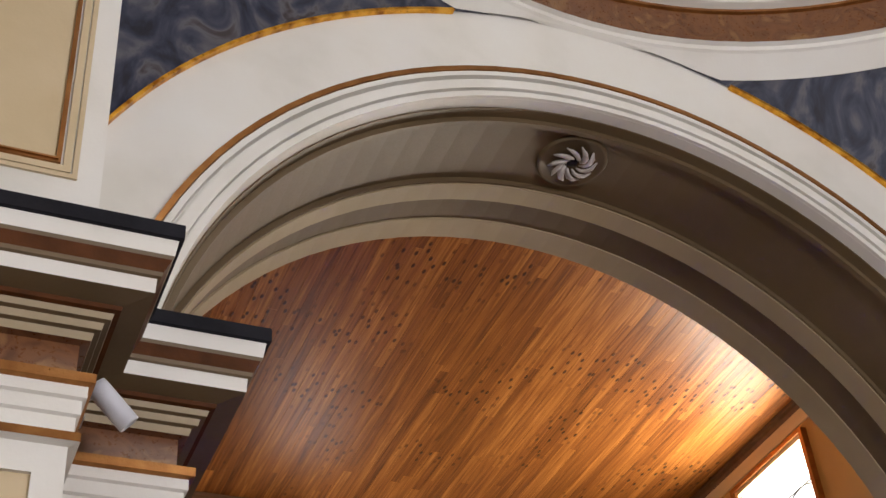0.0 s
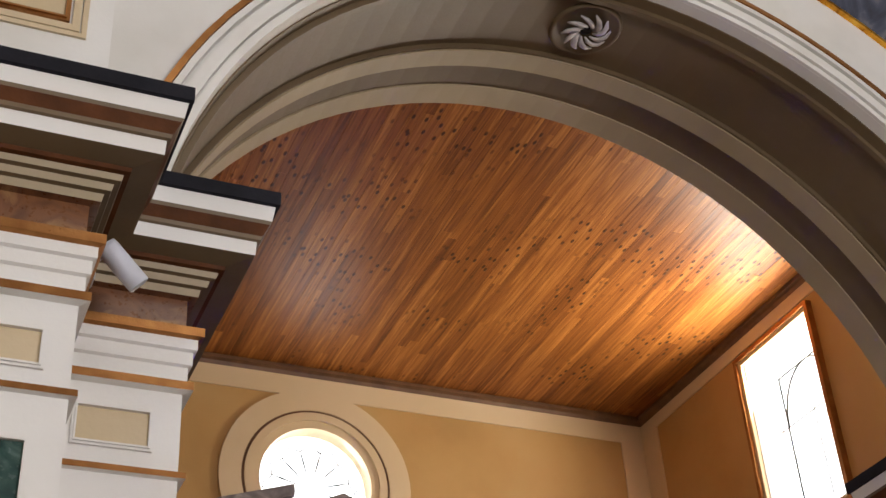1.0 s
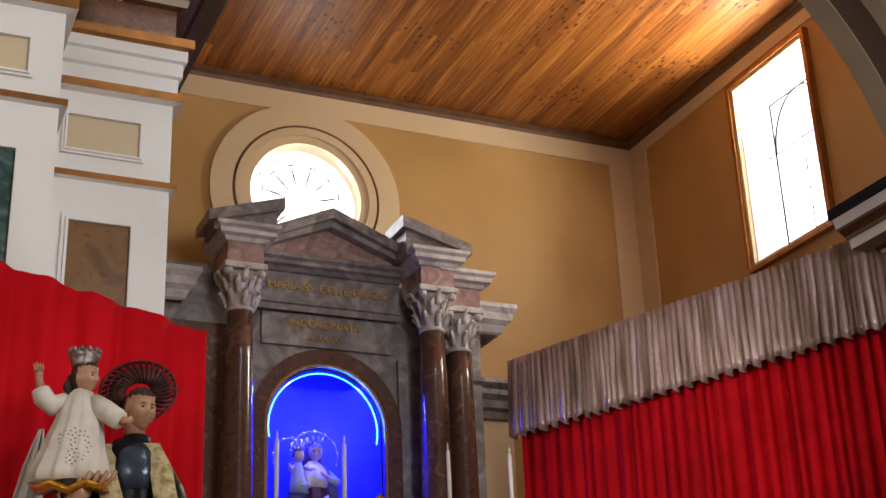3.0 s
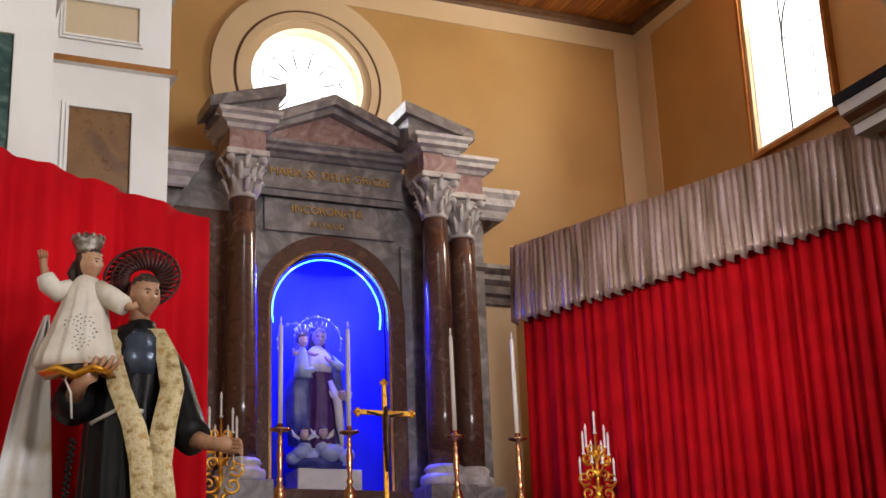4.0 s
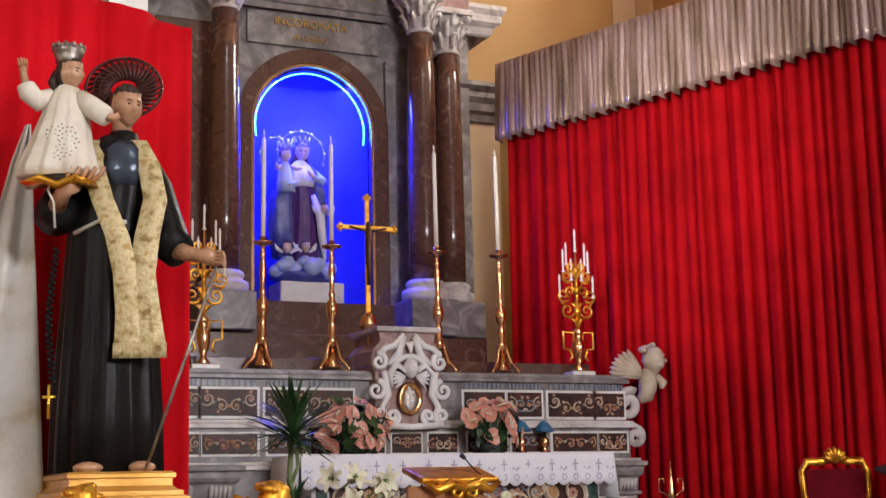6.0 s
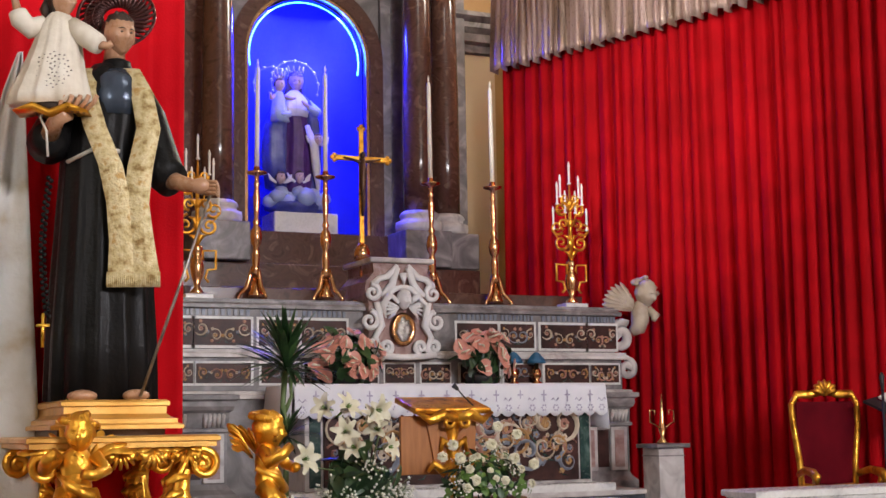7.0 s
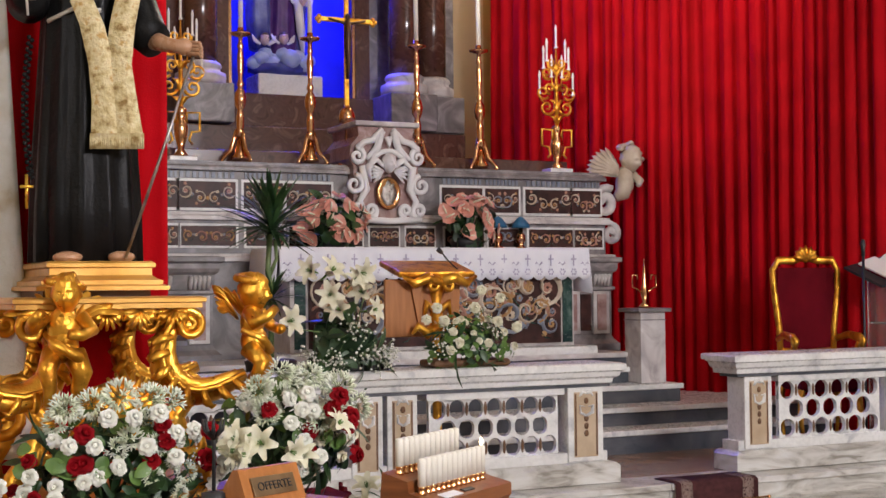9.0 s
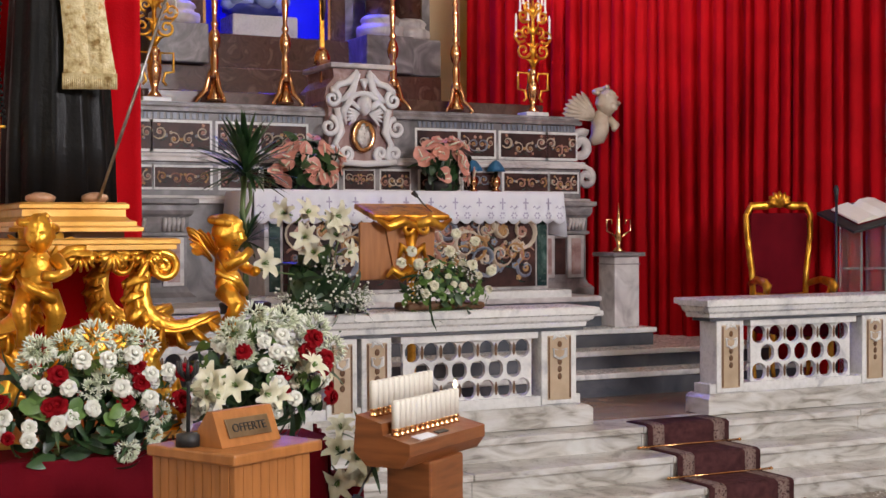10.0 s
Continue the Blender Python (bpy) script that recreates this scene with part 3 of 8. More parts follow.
def text_piece(name, words, size, material, m, parent, depth=0.006, label=""):
    cu = bpy.data.curves.new(name, "FONT")
    cu.body, cu.size, cu.extrude, cu.align_x = words, size, depth, "CENTER"
    tmp_ob = new(name, cu)
    dep = bpy.context.evaluated_depsgraph_get()
    me = bpy.data.meshes.new_from_object(tmp_ob.evaluated_get(dep))
    bpy.data.objects.remove(tmp_ob)
    me.materials.clear()
    me.materials.append(material)
    ob = new(name, me)
    ob.matrix_world = m
    if parent:
        ob.parent = parent
        ob.matrix_parent_inverse = parent.matrix_world.inverted()
    return tagged(ob, label)


def moved(bm, m):
    bmesh.ops.transform(bm, matrix=m, verts=bm.verts)
    return bm


def head(bm, c, r, turn=0.0, nod=0.0, face=0, hair=1, eye=None, low=-0.35, front=-0.10, lean=0.0):
    """A carved head: brow, sockets, nose, lips, chin, and hair as an uneven cap."""
    rot = Matrix.Rotation(turn, 3, "Z") @ Matrix.Rotation(nod, 3, "X") @ Matrix.Rotation(lean, 3, "Y")
    c = Vector(c)

    def bump(x, z, px, pz, sx, sz):
        return math.exp(-((x - px) / sx) ** 2 - ((z - pz) / sz) ** 2)
    rows, cols = 30, 40
    grid = []
    for i in range(rows + 1):
        e = -math.pi / 2 + math.pi * i / rows
        ring = []
        for k in range(cols):
            a = 2 * math.pi * k / cols
            x, y, z = math.cos(e) * math.sin(a), -math.cos(e) * math.cos(a), math.sin(e)
            is_hair = (z > 0.50 and y > -0.82) or (y > front and z > low)
            px, py, pz = 0.76 * x, 0.92 * y, 1.06 * z
            if z < 0:
                px *= 1 - 0.34 * (-z) ** 1.4
                py *= 1 - 0.10 * (-z) ** 1.5
            if y < 0 and not is_hair:
                py -= 0.30 * bump(x, z, 0, -0.16, 0.11, 0.16) + 0.17 * bump(x, z, 0, 0.06, 0.09, 0.16) + 0.05 * bump(x, z, 0, 0.30, 0.45, 0.12)
                py += 0.15 * (bump(x, z, 0.30, 0.12, 0.17, 0.11) + bump(x, z, -0.30, 0.12, 0.17, 0.11))
                py -= 0.12 * bump(x, z, 0, -0.44, 0.20, 0.05) + 0.08 * bump(x, z, 0, -0.56, 0.17, 0.05) + 0.13 * bump(x, z, 0, -0.78, 0.22, 0.14)
                py -= 0.04 * (bump(x, z, 0.42, -0.15, 0.2, 0.2) + bump(x, z, -0.42, -0.15, 0.2, 0.2))
            if is_hair:
                k2 = 1.09 + 0.09 * noise.noise(Vector((x, y, z)) * 5 + c * 7) + 0.05 * math.sin(14 * a + 9 * z)
                px, py, pz = px * k2, py * k2, pz * k2
            ring.append((bm.verts.new(c + rot @ (Vector((px, py, pz)) * r)), is_hair))
        grid.append(ring)
    for p, q in zip(grid, grid[1:]):
        for k in range(cols):
            j = (k + 1) % cols
            f = bm.faces.new((p[k][0], p[j][0], q[j][0], q[k][0]))
            f.smooth = True
            f.material_index = hair if sum(v[1] for v in (p[k], p[j], q[j], q[k])) >= 3 else face
    if eye is not None:
        for s in (-1, 1):
            blob(bm, c + rot @ (Vector((s * 0.255, -0.735, 0.125)) * r), (0.115 * r, 0.06 * r, 0.06 * r), 0, 8, eye)
            tube(bm, [c + rot @ (Vector((s * u, -v, w)) * r) for u, v, w in ((0.13, 0.90, 0.27), (0.27, 0.86, 0.31), (0.42, 0.74, 0.26))], [0.02 * r, 0.03 * r, 0.012 * r], 5, eye)


def cherub(m, label, category, material):
    """A carved winged child, one plain mesh."""
    bm = bmesh.new()
    head(bm, (0.01, -0.005, 0.388), 0.066, -0.15, 0.1, 0, 0, 0, -0.2)
    for k in range(26):
        a, e = k * 2.4, 0.2 + 0.9 * ((k * 0.618) % 1)
        blob(bm, (0.066 * math.cos(a) * math.cos(e), 0.012 + 0.066 * math.sin(a) * math.cos(e) * (1 if math.sin(a) > 0 else 0.6), 0.402 + 0.060 * math.sin(e)), (0.017, 0.017, 0.015), 0.2, 7)
    blob(bm, (0.0, 0.0, 0.275), (0.056, 0.044, 0.072), 0.05, 16)
    tube(bm, [(0.004, 0.0, 0.34), (0.0, 0.0, 0.31)], [0.024, 0.040], 10)
    blob(bm, (0.0, -0.008, 0.205), (0.054, 0.052, 0.058), 0.05, 16)
    for sx in (-1, 1):
        for k in range(6):
            a = radians(8 + 15 * k)
            ln = 0.205 - 0.016 * k
            tip = Vector((sx * ln * math.cos(a), 0.055 + 0.02 * k, 0.285 + 0.11 * math.sin(a) + 0.02))
            base = Vector((sx * 0.04, 0.045, 0.29))
            mid = (base + tip) / 2 + Vector((0, 0.01, 0.025))
            tube(bm, [base, mid, tip * 0.8 + mid * 0.2, tip], [0.012, 0.022, 0.017, 0.004], 8, flat=0.22)
    tube(bm, [(-0.06, -0.01, 0.31), (-0.11, -0.05, 0.27), (-0.10, -0.10, 0.30), (-0.07, -0.12, 0.33)], [0.026, 0.023, 0.020, 0.018], 9)
    tube(bm, [(0.06, -0.01, 0.31), (0.10, -0.04, 0.26), (0.06, -0.09, 0.245), (0.02, -0.11, 0.25)], [0.026, 0.023, 0.020, 0.018], 9)
    tube(bm, [(-0.035, 0, 0.18), (-0.055, -0.06, 0.125), (-0.045, -0.03, 0.06), (-0.05, -0.05, 0.0)], [0.040, 0.034, 0.024, 0.018], 12)
    tube(bm, [(0.035, 0, 0.18), (0.065, -0.03, 0.11), (0.05, 0.02, 0.05), (0.06, 0.0, -0.02)], [0.044, 0.036, 0.027, 0.022], 10)
    tube(bm, [(-0.06, 0.02, 0.25), (-0.02, -0.05, 0.21), (0.05, -0.05, 0.17), (0.07, 0.0, 0.13)], [0.012, 0.020, 0.022, 0.010], 8)
    ob = part(category.replace(" ", "_"), bm, material, None, "", True)
    ob.matrix_world = m
    return tagged(ob, label, category)


# ---- window details ----
oc = holder("window_1", "round window with a cream plaster ring and wrought iron bars", "window", kind="structure")
bm = bmesh.new()
bend(bm, (XC, OC_Z), 0.93, 1.20, WALL_Y - 0.05, WALL_Y - 0.001, 0, 360, 64)
part("window_ring", bm, PALE, oc, "cream plaster ring")
bm = bmesh.new()
bend(bm, (XC, OC_Z), 0.895, 0.93, WALL_Y - 0.035, WALL_Y - 0.001, 0, 360, 64)
part("dark_edge", bm, DARKWOOD, oc, "dark brown edge line")
bm = bmesh.new()
bend(bm, (XC, OC_Z), 0.80, 0.895, WALL_Y - 0.06, WALL_Y + 0.10, 0, 360, 64)
bend(bm, (XC, OC_Z), 0.70, 0.80, WALL_Y - 0.02, WALL_Y + 0.22, 0, 360, 64)
part("window_frame", bm, PALE, oc)
bm = bmesh.new()
for k in range(12):
    a = radians(15 + 30 * k)
    c, s = math.cos(a), math.sin(a)
    tube(bm, [(XC + r * c, WALL_Y + 0.2, OC_Z + r * s) for r in (0.16, 0.36, 0.52)], [0.004, 0.012, 0.004], 6)
    tube(bm, [(XC + 0.52 * c - 0.06 * s, WALL_Y + 0.2, OC_Z + 0.52 * s + 0.06 * c), (XC + 0.50 * c, WALL_Y + 0.2, OC_Z + 0.50 * s), (XC + 0.52 * c + 0.06 * s, WALL_Y + 0.2, OC_Z + 0.52 * s - 0.06 * c)], 0.008, 6)
    tube(bm, spiral(XC + 0.60 * math.cos(a + 0.26), OC_Z + 0.60 * math.sin(a + 0.26), 0.05, 1.2, WALL_Y + 0.2, 40 * k, 1, 12), 0.007, 6)
part("iron_bars", bm, DARK, oc, "black wrought iron tracery")
PANE = glow("bright_daylit_pane", (0.93, 0.96, 1.0), 4.5)
bm = bmesh.new()
lathe(bm, [(0.79, 0), (0.79, 0.012)], n=48)
pane = part("pane", moved(bm, pose(XC, WALL_Y + 0.25, OC_Z, 90, 0, 0)), PANE, oc, "milky glass pane bright with daylight")
win = holder("window_2", "tall window with a gilt wooden frame and leaded iron tracery", "window", kind="structure")
bm = bmesh.new()
for d, w0, w1 in ((0.05, 0.0, 0.05), (0.085, 0.05, 0.10)):
    for a in ((WY0 - w1, WY1 + w1, WZ1 + w0, WZ1 + w1), (WY0 - w1, WY1 + w1, WZ0 - w1, WZ0 - w0), (WY0 - w1, WY0 - w0, WZ0 - w0, WZ1 + w0), (WY1 + w0, WY1 + w1, WZ0 - w0, WZ1 + w0)):
        box(bm, SIDE_X - d, SIDE_X - 0.001, *a, mat=0 if w0 else 1)
part("window_frame", bm, [GILT, PALE], win, "gilt and cream wooden frame")
bm = bmesh.new()
for a in ((WY0, WY1, WZ1 - 0.012, WZ1), (WY0, WY1, WZ0, WZ0 + 0.012), (WY0, WY0 + 0.012, WZ0 + 0.012, WZ1 - 0.012), (WY1 - 0.012, WY1, WZ0 + 0.012, WZ1 - 0.012)):
    box(bm, SIDE_X + 0.002, SIDE_X + 0.44, *a)
part("reveal", bm, WHITE, win, "white plastered window reveal")
part("pane", B(SIDE_X + 0.40, SIDE_X + 0.412, WY0 + 0.013, WY1 - 0.013, WZ0 + 0.013, WZ1 - 0.013), PANE, win, "milky glass pane bright with daylight")
bm = bmesh.new()
xw, yc, zs = SIDE_X + 0.36, (WY0 + WY1) / 2, 8.95
for y in (WY0 + 0.15, WY1 - 0.15):
    tube(bm, [(xw, y, WZ0 + 0.02), (xw, y, WZ1 - 0.2)], 0.013, 6)
tube(bm, [(xw, yc + 0.5 * math.cos(a), zs + 0.65 * math.sin(a)) for a in (math.pi * k / 20 for k in range(21))], 0.013, 6)
tube(bm, [(xw, WY0 + 0.02, zs), (xw, WY1 - 0.02, zs)], 0.008, 6)
tube(bm, [(xw, WY0 + 0.15, WZ1 - 0.2), (xw, WY1 - 0.15, WZ1 - 0.2)], 0.012, 6)
tube(bm, [(xw, yc, WZ0 + 0.02), (xw, yc, zs + 0.3)], 0.007, 6)
for k in range(5):
    tube(bm, [(xw, WY0 + 0.16, 7.8 + 0.25 * k), (xw, WY1 - 0.16, 7.8 + 0.25 * k)], 0.005, 6)
part("iron_bars", bm, DARK, win, "thin black iron tracery")

# rosette in the crown of the soffit
ros = holder("ceiling_rosette", "white carved plaster rosette set in the arch soffit", "rosette", pose(ARCH[0] - 0.02, FACE_Y + 0.57, ARCH[1] + AR - 0.013, 180, 0, 0))
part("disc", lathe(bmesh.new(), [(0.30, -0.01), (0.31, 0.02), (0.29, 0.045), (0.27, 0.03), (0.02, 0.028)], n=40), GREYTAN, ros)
bm = bmesh.new()
for k in range(10):
    a = 2 * math.pi * k / 10
    tube(bm, [((0.06 + 0.15 * s) * math.cos(a + 1.0 * s), (0.06 + 0.15 * s) * math.sin(a + 1.0 * s), 0.05 + 0.03 * math.sin(math.pi * s)) for s in (0, 0.25, 0.5, 0.75, 1.0)], [0.012, 0.026, 0.034, 0.030, 0.010], 8, flat=0.6)
part("petals", bm, PALEMARBLE, ros, "twisted white leaves", True)
part("hub", lathe(bmesh.new(), [(0.05, 0.02), (0.045, 0.04), (0.01, 0.045)], n=16), DARK, ros, "dark hole at the middle")

# spotlight on the pier
lampo = holder("spotlight", "white cylindrical spotlight on a bracket under the cornice", "spotlight", pose(0.985, 6.34, 5.985))
bm = bmesh.new()
tube(bm, [(-0.10, 0.30, 0.10), (-0.09, 0.18, 0.10), (-0.03, 0.08, 0.07), (0.0, 0.0, 0.03)], 0.022, 8)
lathe(bm, [(0.05, -0.012), (0.05, 0.012)], (0, 0, 0), 16)
box(bm, -0.14, -0.05, 0.28, 0.40, 0.04, 0.16, 0.01)
part("bracket", bm, LAMPWHITE, lampo, smooth=True)
bm = lathe(bmesh.new(), [(0.02, 0.16), (0.058, 0.15), (0.062, 0.12), (0.062, -0.13), (0.056, -0.135), (0.052, -0.11), (0.01, -0.10)], n=24)
part("lamp_body", moved(bm, pose(0.05, -0.02, -0.05, 10, -48, 0)), LAMPWHITE, lampo)

# ---- curtain with its valance, hung slantwise beside the altar ----
CA, CB = Vector((6.80, 13.05)), Vector((8.33, 8.50))
CDIR = (CB - CA).normalized()
CN = Vector((CDIR.y, -CDIR.x))
CLEN = (CB - CA).length


def hanging(bm, a, along, out, length, z0, z1, pitch, depth, seed, rows=10, flare=0.0, mat=0, z_top=None, hem=0.0):
    """Gathered cloth: folds of uneven width that run down and drift a little."""
    rnd = random.Random(seed)
    xs, s = [], 0.0
    phase, ph = [], 0.0
    n = int(length / 0.02)
    widths = [rnd.uniform(0.7, 1.35) for _ in range(int(length / pitch) * 2 + 4)]
    for k in range(n + 1):
        xs.append(length * k / n)
        ph += 2 * math.pi * 0.02 / (pitch * widths[int(xs[-1] / pitch)])
        phase.append(ph)
    grid = []
    for j in range(rows + 1):
        t = j / rows
        row = []
        for x, p in zip(xs, phase):
            top = z1 if z_top is None else z_top(x)
            z = top + (z0 - top) * t + (hem * math.sin(p * 0.5 + 1) if j == rows else 0)
            d = depth * (0.55 + 0.45 * t + flare * t) * (math.sin(p + 0.5 * math.sin(x * 3 + t * 2)) + 0.35 * math.sin(2.3 * p + t) + 0.5 * noise.noise((x * 2.0, t * 1.5, seed)))
            xx = x + 0.25 * depth * math.cos(p) * (0.4 + t)
            q = a + along * xx + out * d
            row.append((q.x, q.y, z))
        grid.append(row)
    strip(bm, grid, mat)
    return bm


def solid(ob, t):
    mod = ob.modifiers.new("thickness", "SOLIDIFY")
    mod.thickness, mod.offset = t, 0
    return ob


cur = solid(part("red_curtain", hanging(bmesh.new(), CA, CDIR, -CN, CLEN, 0.5, 6.15, 0.15, 0.070, 5, 16), CURTAINRED, None, "", True), 0.006)
tagged(cur, "tall red velvet curtain in deep folds beside the altar", "curtain")
val = holder("curtain_valance", "gathered silver-beige satin valance over the red curtain", "valance")
vob = solid(part("cloth", hanging(bmesh.new(), CA + CN * 0.12, CDIR, -CN, CLEN, 5.53, 6.40, 0.078, 0.026, 8, 10, 0.7, hem=0.03), SATIN, val, smooth=True), 0.004)
bm = bmesh.new()
tube(bm, [(*(CA + CN * 0.08), 6.37), (*(CB + CN * 0.08), 6.37)], 0.02, 8)
part("rail", bm, WOOD, val, "thin wooden curtain rail")

# ---- retable ----
ret = holder("retable", "tall grey and red marble retable with columns and broken pediment", "retable")
RY = 13.80
bm = bmesh.new()
NX0, NX1, NTOP, NZ0 = XC - 0.70, XC + 0.70, 5.72, 3.79
for a in ((2.95, NX0, 0.45, 7.45), (NX1, 6.75, 0.45, 7.45), (NX0, NX1, 0.45, NZ0)):
    part("wall_slab", B(a[0], a[1], RY, 14.40, a[2], a[3]), GREYMARBLE, ret, "grey veined marble wall slab")
n = 24
arc = [(XC + 0.70 * math.cos(math.pi * k / n), NTOP + 0.70 * math.sin(math.pi * k / n)) for k in range(n + 1)]
for y in (RY,):
    vs = [bm.verts.new((x, y, z)) for x, z in arc]
    vt = [bm.verts.new((x, y, 7.45)) for x, z in arc]
    for k in range(n):
        bm.faces.new((vs[k], vs[k + 1], vt[k + 1], vt[k]))
part("arch_spandrel", bm, GREYMARBLE, ret, "grey marble over the niche arch")
wp = holder("wall_pilaster", "pale ochre wall pilaster with a dark grey cornice", "pilaster", kind="structure")
part("shaft", B(6.84, 7.22, 13.98, WALL_Y - 0.003, 0.45, 6.15), PALE, wp)
bm = bmesh.new()
sweep(bm, [(6.84, WALL_Y - 0.003), (6.84, 13.98), (7.22, 13.98), (7.22, WALL_Y - 0.003)], [(0.0, 6.0), (0.04, 6.02), (0.05, 6.10), (0.10, 6.13), (0.11, 6.22), (0.16, 6.28), (0.16, 6.34), (0.22, 6.40), (0.22, 6.45), (0.0, 6.455)])
part("cornice", bm, GREYMARBLE, wp, "dark grey moulded cornice")
for sx in (-1, 1):
    part("side_slab", B(XC + sx * 1.45 - 0.30, XC + sx * 1.45 + 0.30, RY - 0.10, RY - 0.002, 3.45, 6.75, bevel=0.01), REDMARBLE, ret, "red-brown marble slab behind the columns")
    part("inner_pilaster", B(XC + sx * 0.90 - 0.06, XC + sx * 0.90 + 0.06, RY - 0.06, RY - 0.002, 3.72, 6.55, bevel=0.008), GREYMARBLE, ret)
part("base", B(3.10, 6.62, RY - 0.55, RY - 0.003, 0.45, 3.40, bevel=0.015), REDMARBLE, ret, "dark red-brown marble base")
part("base_ledge", B(3.95, 5.75, RY - 0.16, RY - 0.004, 3.41, 3.785, bevel=0.012), REDMARBLE, ret)
COLS = [(3.76, 13.42, 1.0, 6.78), (5.98, 13.42, 1.0, 6.78), (6.36, 13.55, 0.96, 6.62)]


def capital():
    bm = bmesh.new()
    lathe(bm, [(0.135, 0), (0.155, 0.02), (0.135, 0.04), (0.14, 0.10), (0.16, 0.30), (0.21, 0.42)], n=20)
    for tier, (z, r, ln, cnt) in enumerate(((0.05, 0.145, 0.16, 8), (0.18, 0.155, 0.17, 8), (0.30, 0.17, 0.15, 8))):
        for k in range(cnt):
            a = 2 * math.pi * (k + 0.5 * (tier % 2)) / cnt
            c, s = math.cos(a), math.sin(a)
            tube(bm, [(r * c, r * s, z), ((r + 0.03) * c, (r + 0.03) * s, z + ln * 0.6), ((r + 0.075) * c, (r + 0.075) * s, z + ln * 0.95), ((r + 0.10) * c, (r + 0.10) * s, z + ln * 0.8)], [0.035, 0.05, 0.04, 0.012], 8, flat=0.45)
    for k in range(4):
        a = math.pi / 4 + math.pi / 2 * k
        blob(bm, (0.25 * math.cos(a), 0.25 * math.sin(a), 0.40), (0.05, 0.05, 0.05), 0.2, 10)
    box(bm, -0.235, 0.235, -0.235, 0.235, 0.43, 0.50, 0.012)
    return bm


cap_me = mesh_of("capital", capital(), PALEMARBLE)
for x, y, k, top in COLS:
    c = part("column", lathe(bmesh.new(), [(0.165 * k, 4.02), (0.168 * k, 4.6), (0.165 * k, 5.4), (0.15 * k, 6.3), (0.138 * k, top)], (x, y, 0), 28), REDMARBLE, ret, "polished red-brown marble column shaft")
    part("column_base", lathe(bmesh.new(), [(0.25 * k, 3.80), (0.25 * k, 3.84), (0.255 * k, 3.87), (0.25 * k, 3.91), (0.20 * k, 3.93), (0.195 * k, 3.96), (0.215 * k, 3.98), (0.20 * k, 4.01), (0.17 * k, 4.03)], (x, y, 0), 28), PALEMARBLE, c)
    part("plinth", B(x - 0.27, x + 0.27, y - 0.27, y + 0.27, 3.41, 3.80, bevel=0.015), GREYMARBLE, c)
    cp = new("capital", cap_me)
    cp.parent, cp.location = c, (x, y, top)
    tagged(cp, "pale carved leafy capital")
ENT = [(0.0, 6.98), (0.03, 6.98), (0.03, 7.05), (0.055, 7.06), (0.055, 7.11), (0.02, 7.12), (0.02, 7.42), (0.05, 7.43), (0.08, 7.47), (0.13, 7.49), (0.13, 7.53), (0.17, 7.56), (0.17, 7.60), (0.0, 7.605)]
bm = bmesh.new()
sweep(bm, [(4.02, RY - 0.08), (5.70, RY - 0.08)], ENT)
part("entablature", bm, GREYMARBLE, ret)
part("name_panel", B(4.10, 5.62, RY - 0.05, RY - 0.003, 6.60, 6.975, bevel=0.008), GREYMARBLE, ret)
for x, y, k, top in COLS:
    h = top + 0.502
    bm = bmesh.new()
    w = 0.20
    prof = [(0.0, h), (0.0, h + 0.22), (0.03, h + 0.23), (0.05, h + 0.27), (0.11, h + 0.29), (0.11, h + 0.34), (0.15, h + 0.37), (0.15, h + 0.41), (0.0, h + 0.415)]
    sweep(bm, [(x - w, RY - 0.01), (x - w, y - w), (x + w, y - w), (x + w, RY - 0.01)], prof, mat_of=lambda i: 1 if i == 0 else 0)
    part("entablature_block", bm, [PALEMARBLE, PINKMARBLE], ret, "pale marble block with a pink frieze")
for sx in (-1, 1):   # broken segments of the outer pediment
    bm = bmesh.new()
    x = XC + sx * 1.11
    prism(bm, [(x - sx * 0.42, 7.92), (x - sx * 0.42, 8.06), (x + sx * 0.42, 7.80), (x + sx * 0.42, 7.68)], 0.55, "xz", 13.12)
    prism(bm, [(x - sx * 0.36, 7.62), (x - sx * 0.36, 7.92), (x + sx * 0.34, 7.70), (x + sx * 0.34, 7.62)], 0.42, "xz", 13.20)
    part("pediment_wing", bm, GREYMARBLE, ret, "slanting end of the broken pediment")
bm = bmesh.new()
for sx in (-1, 1):
    prism(bm, [(XC - 0.02, 8.05), (XC - 0.02, 8.17), (XC + sx * 0.98, 7.75), (XC + sx * 0.98, 7.63)], 0.42, "xz", RY - 0.36)
    prism(bm, [(XC - 0.02, 7.97), (XC - 0.02, 8.05), (XC + sx * 0.92, 7.67), (XC + sx * 0.92, 7.60)], 0.34, "xz", RY - 0.28)
part("pediment", bm, GREYMARBLE, ret, "grey marble gable mouldings")
bm = bmesh.new()
prism(bm, [(XC - 0.9, 7.606), (XC + 0.9, 7.606), (XC, 7.98)], 0.2, "xz", RY - 0.15)
part("tympanum", bm, PINKMARBLE, ret, "pink veined marble gable field")
for sx in (-1, 1):   # lower outer wings
    x0, x1 = (6.50, 6.95) if sx > 0 else (2.75, 3.2)
    bm = bmesh.new()
    sweep(bm, [(x0, RY), (x0, RY - 0.12), (x1, RY - 0.12), (x1, RY + 0.4)], [(0.0, 6.95), (0.03, 6.97), (0.06, 7.05), (0.12, 7.10), (0.13, 7.18), (0.17, 7.24), (0.17, 7.29), (0.0, 7.295)])
    part("wing_cornice", bm, PALEMARBLE, ret)
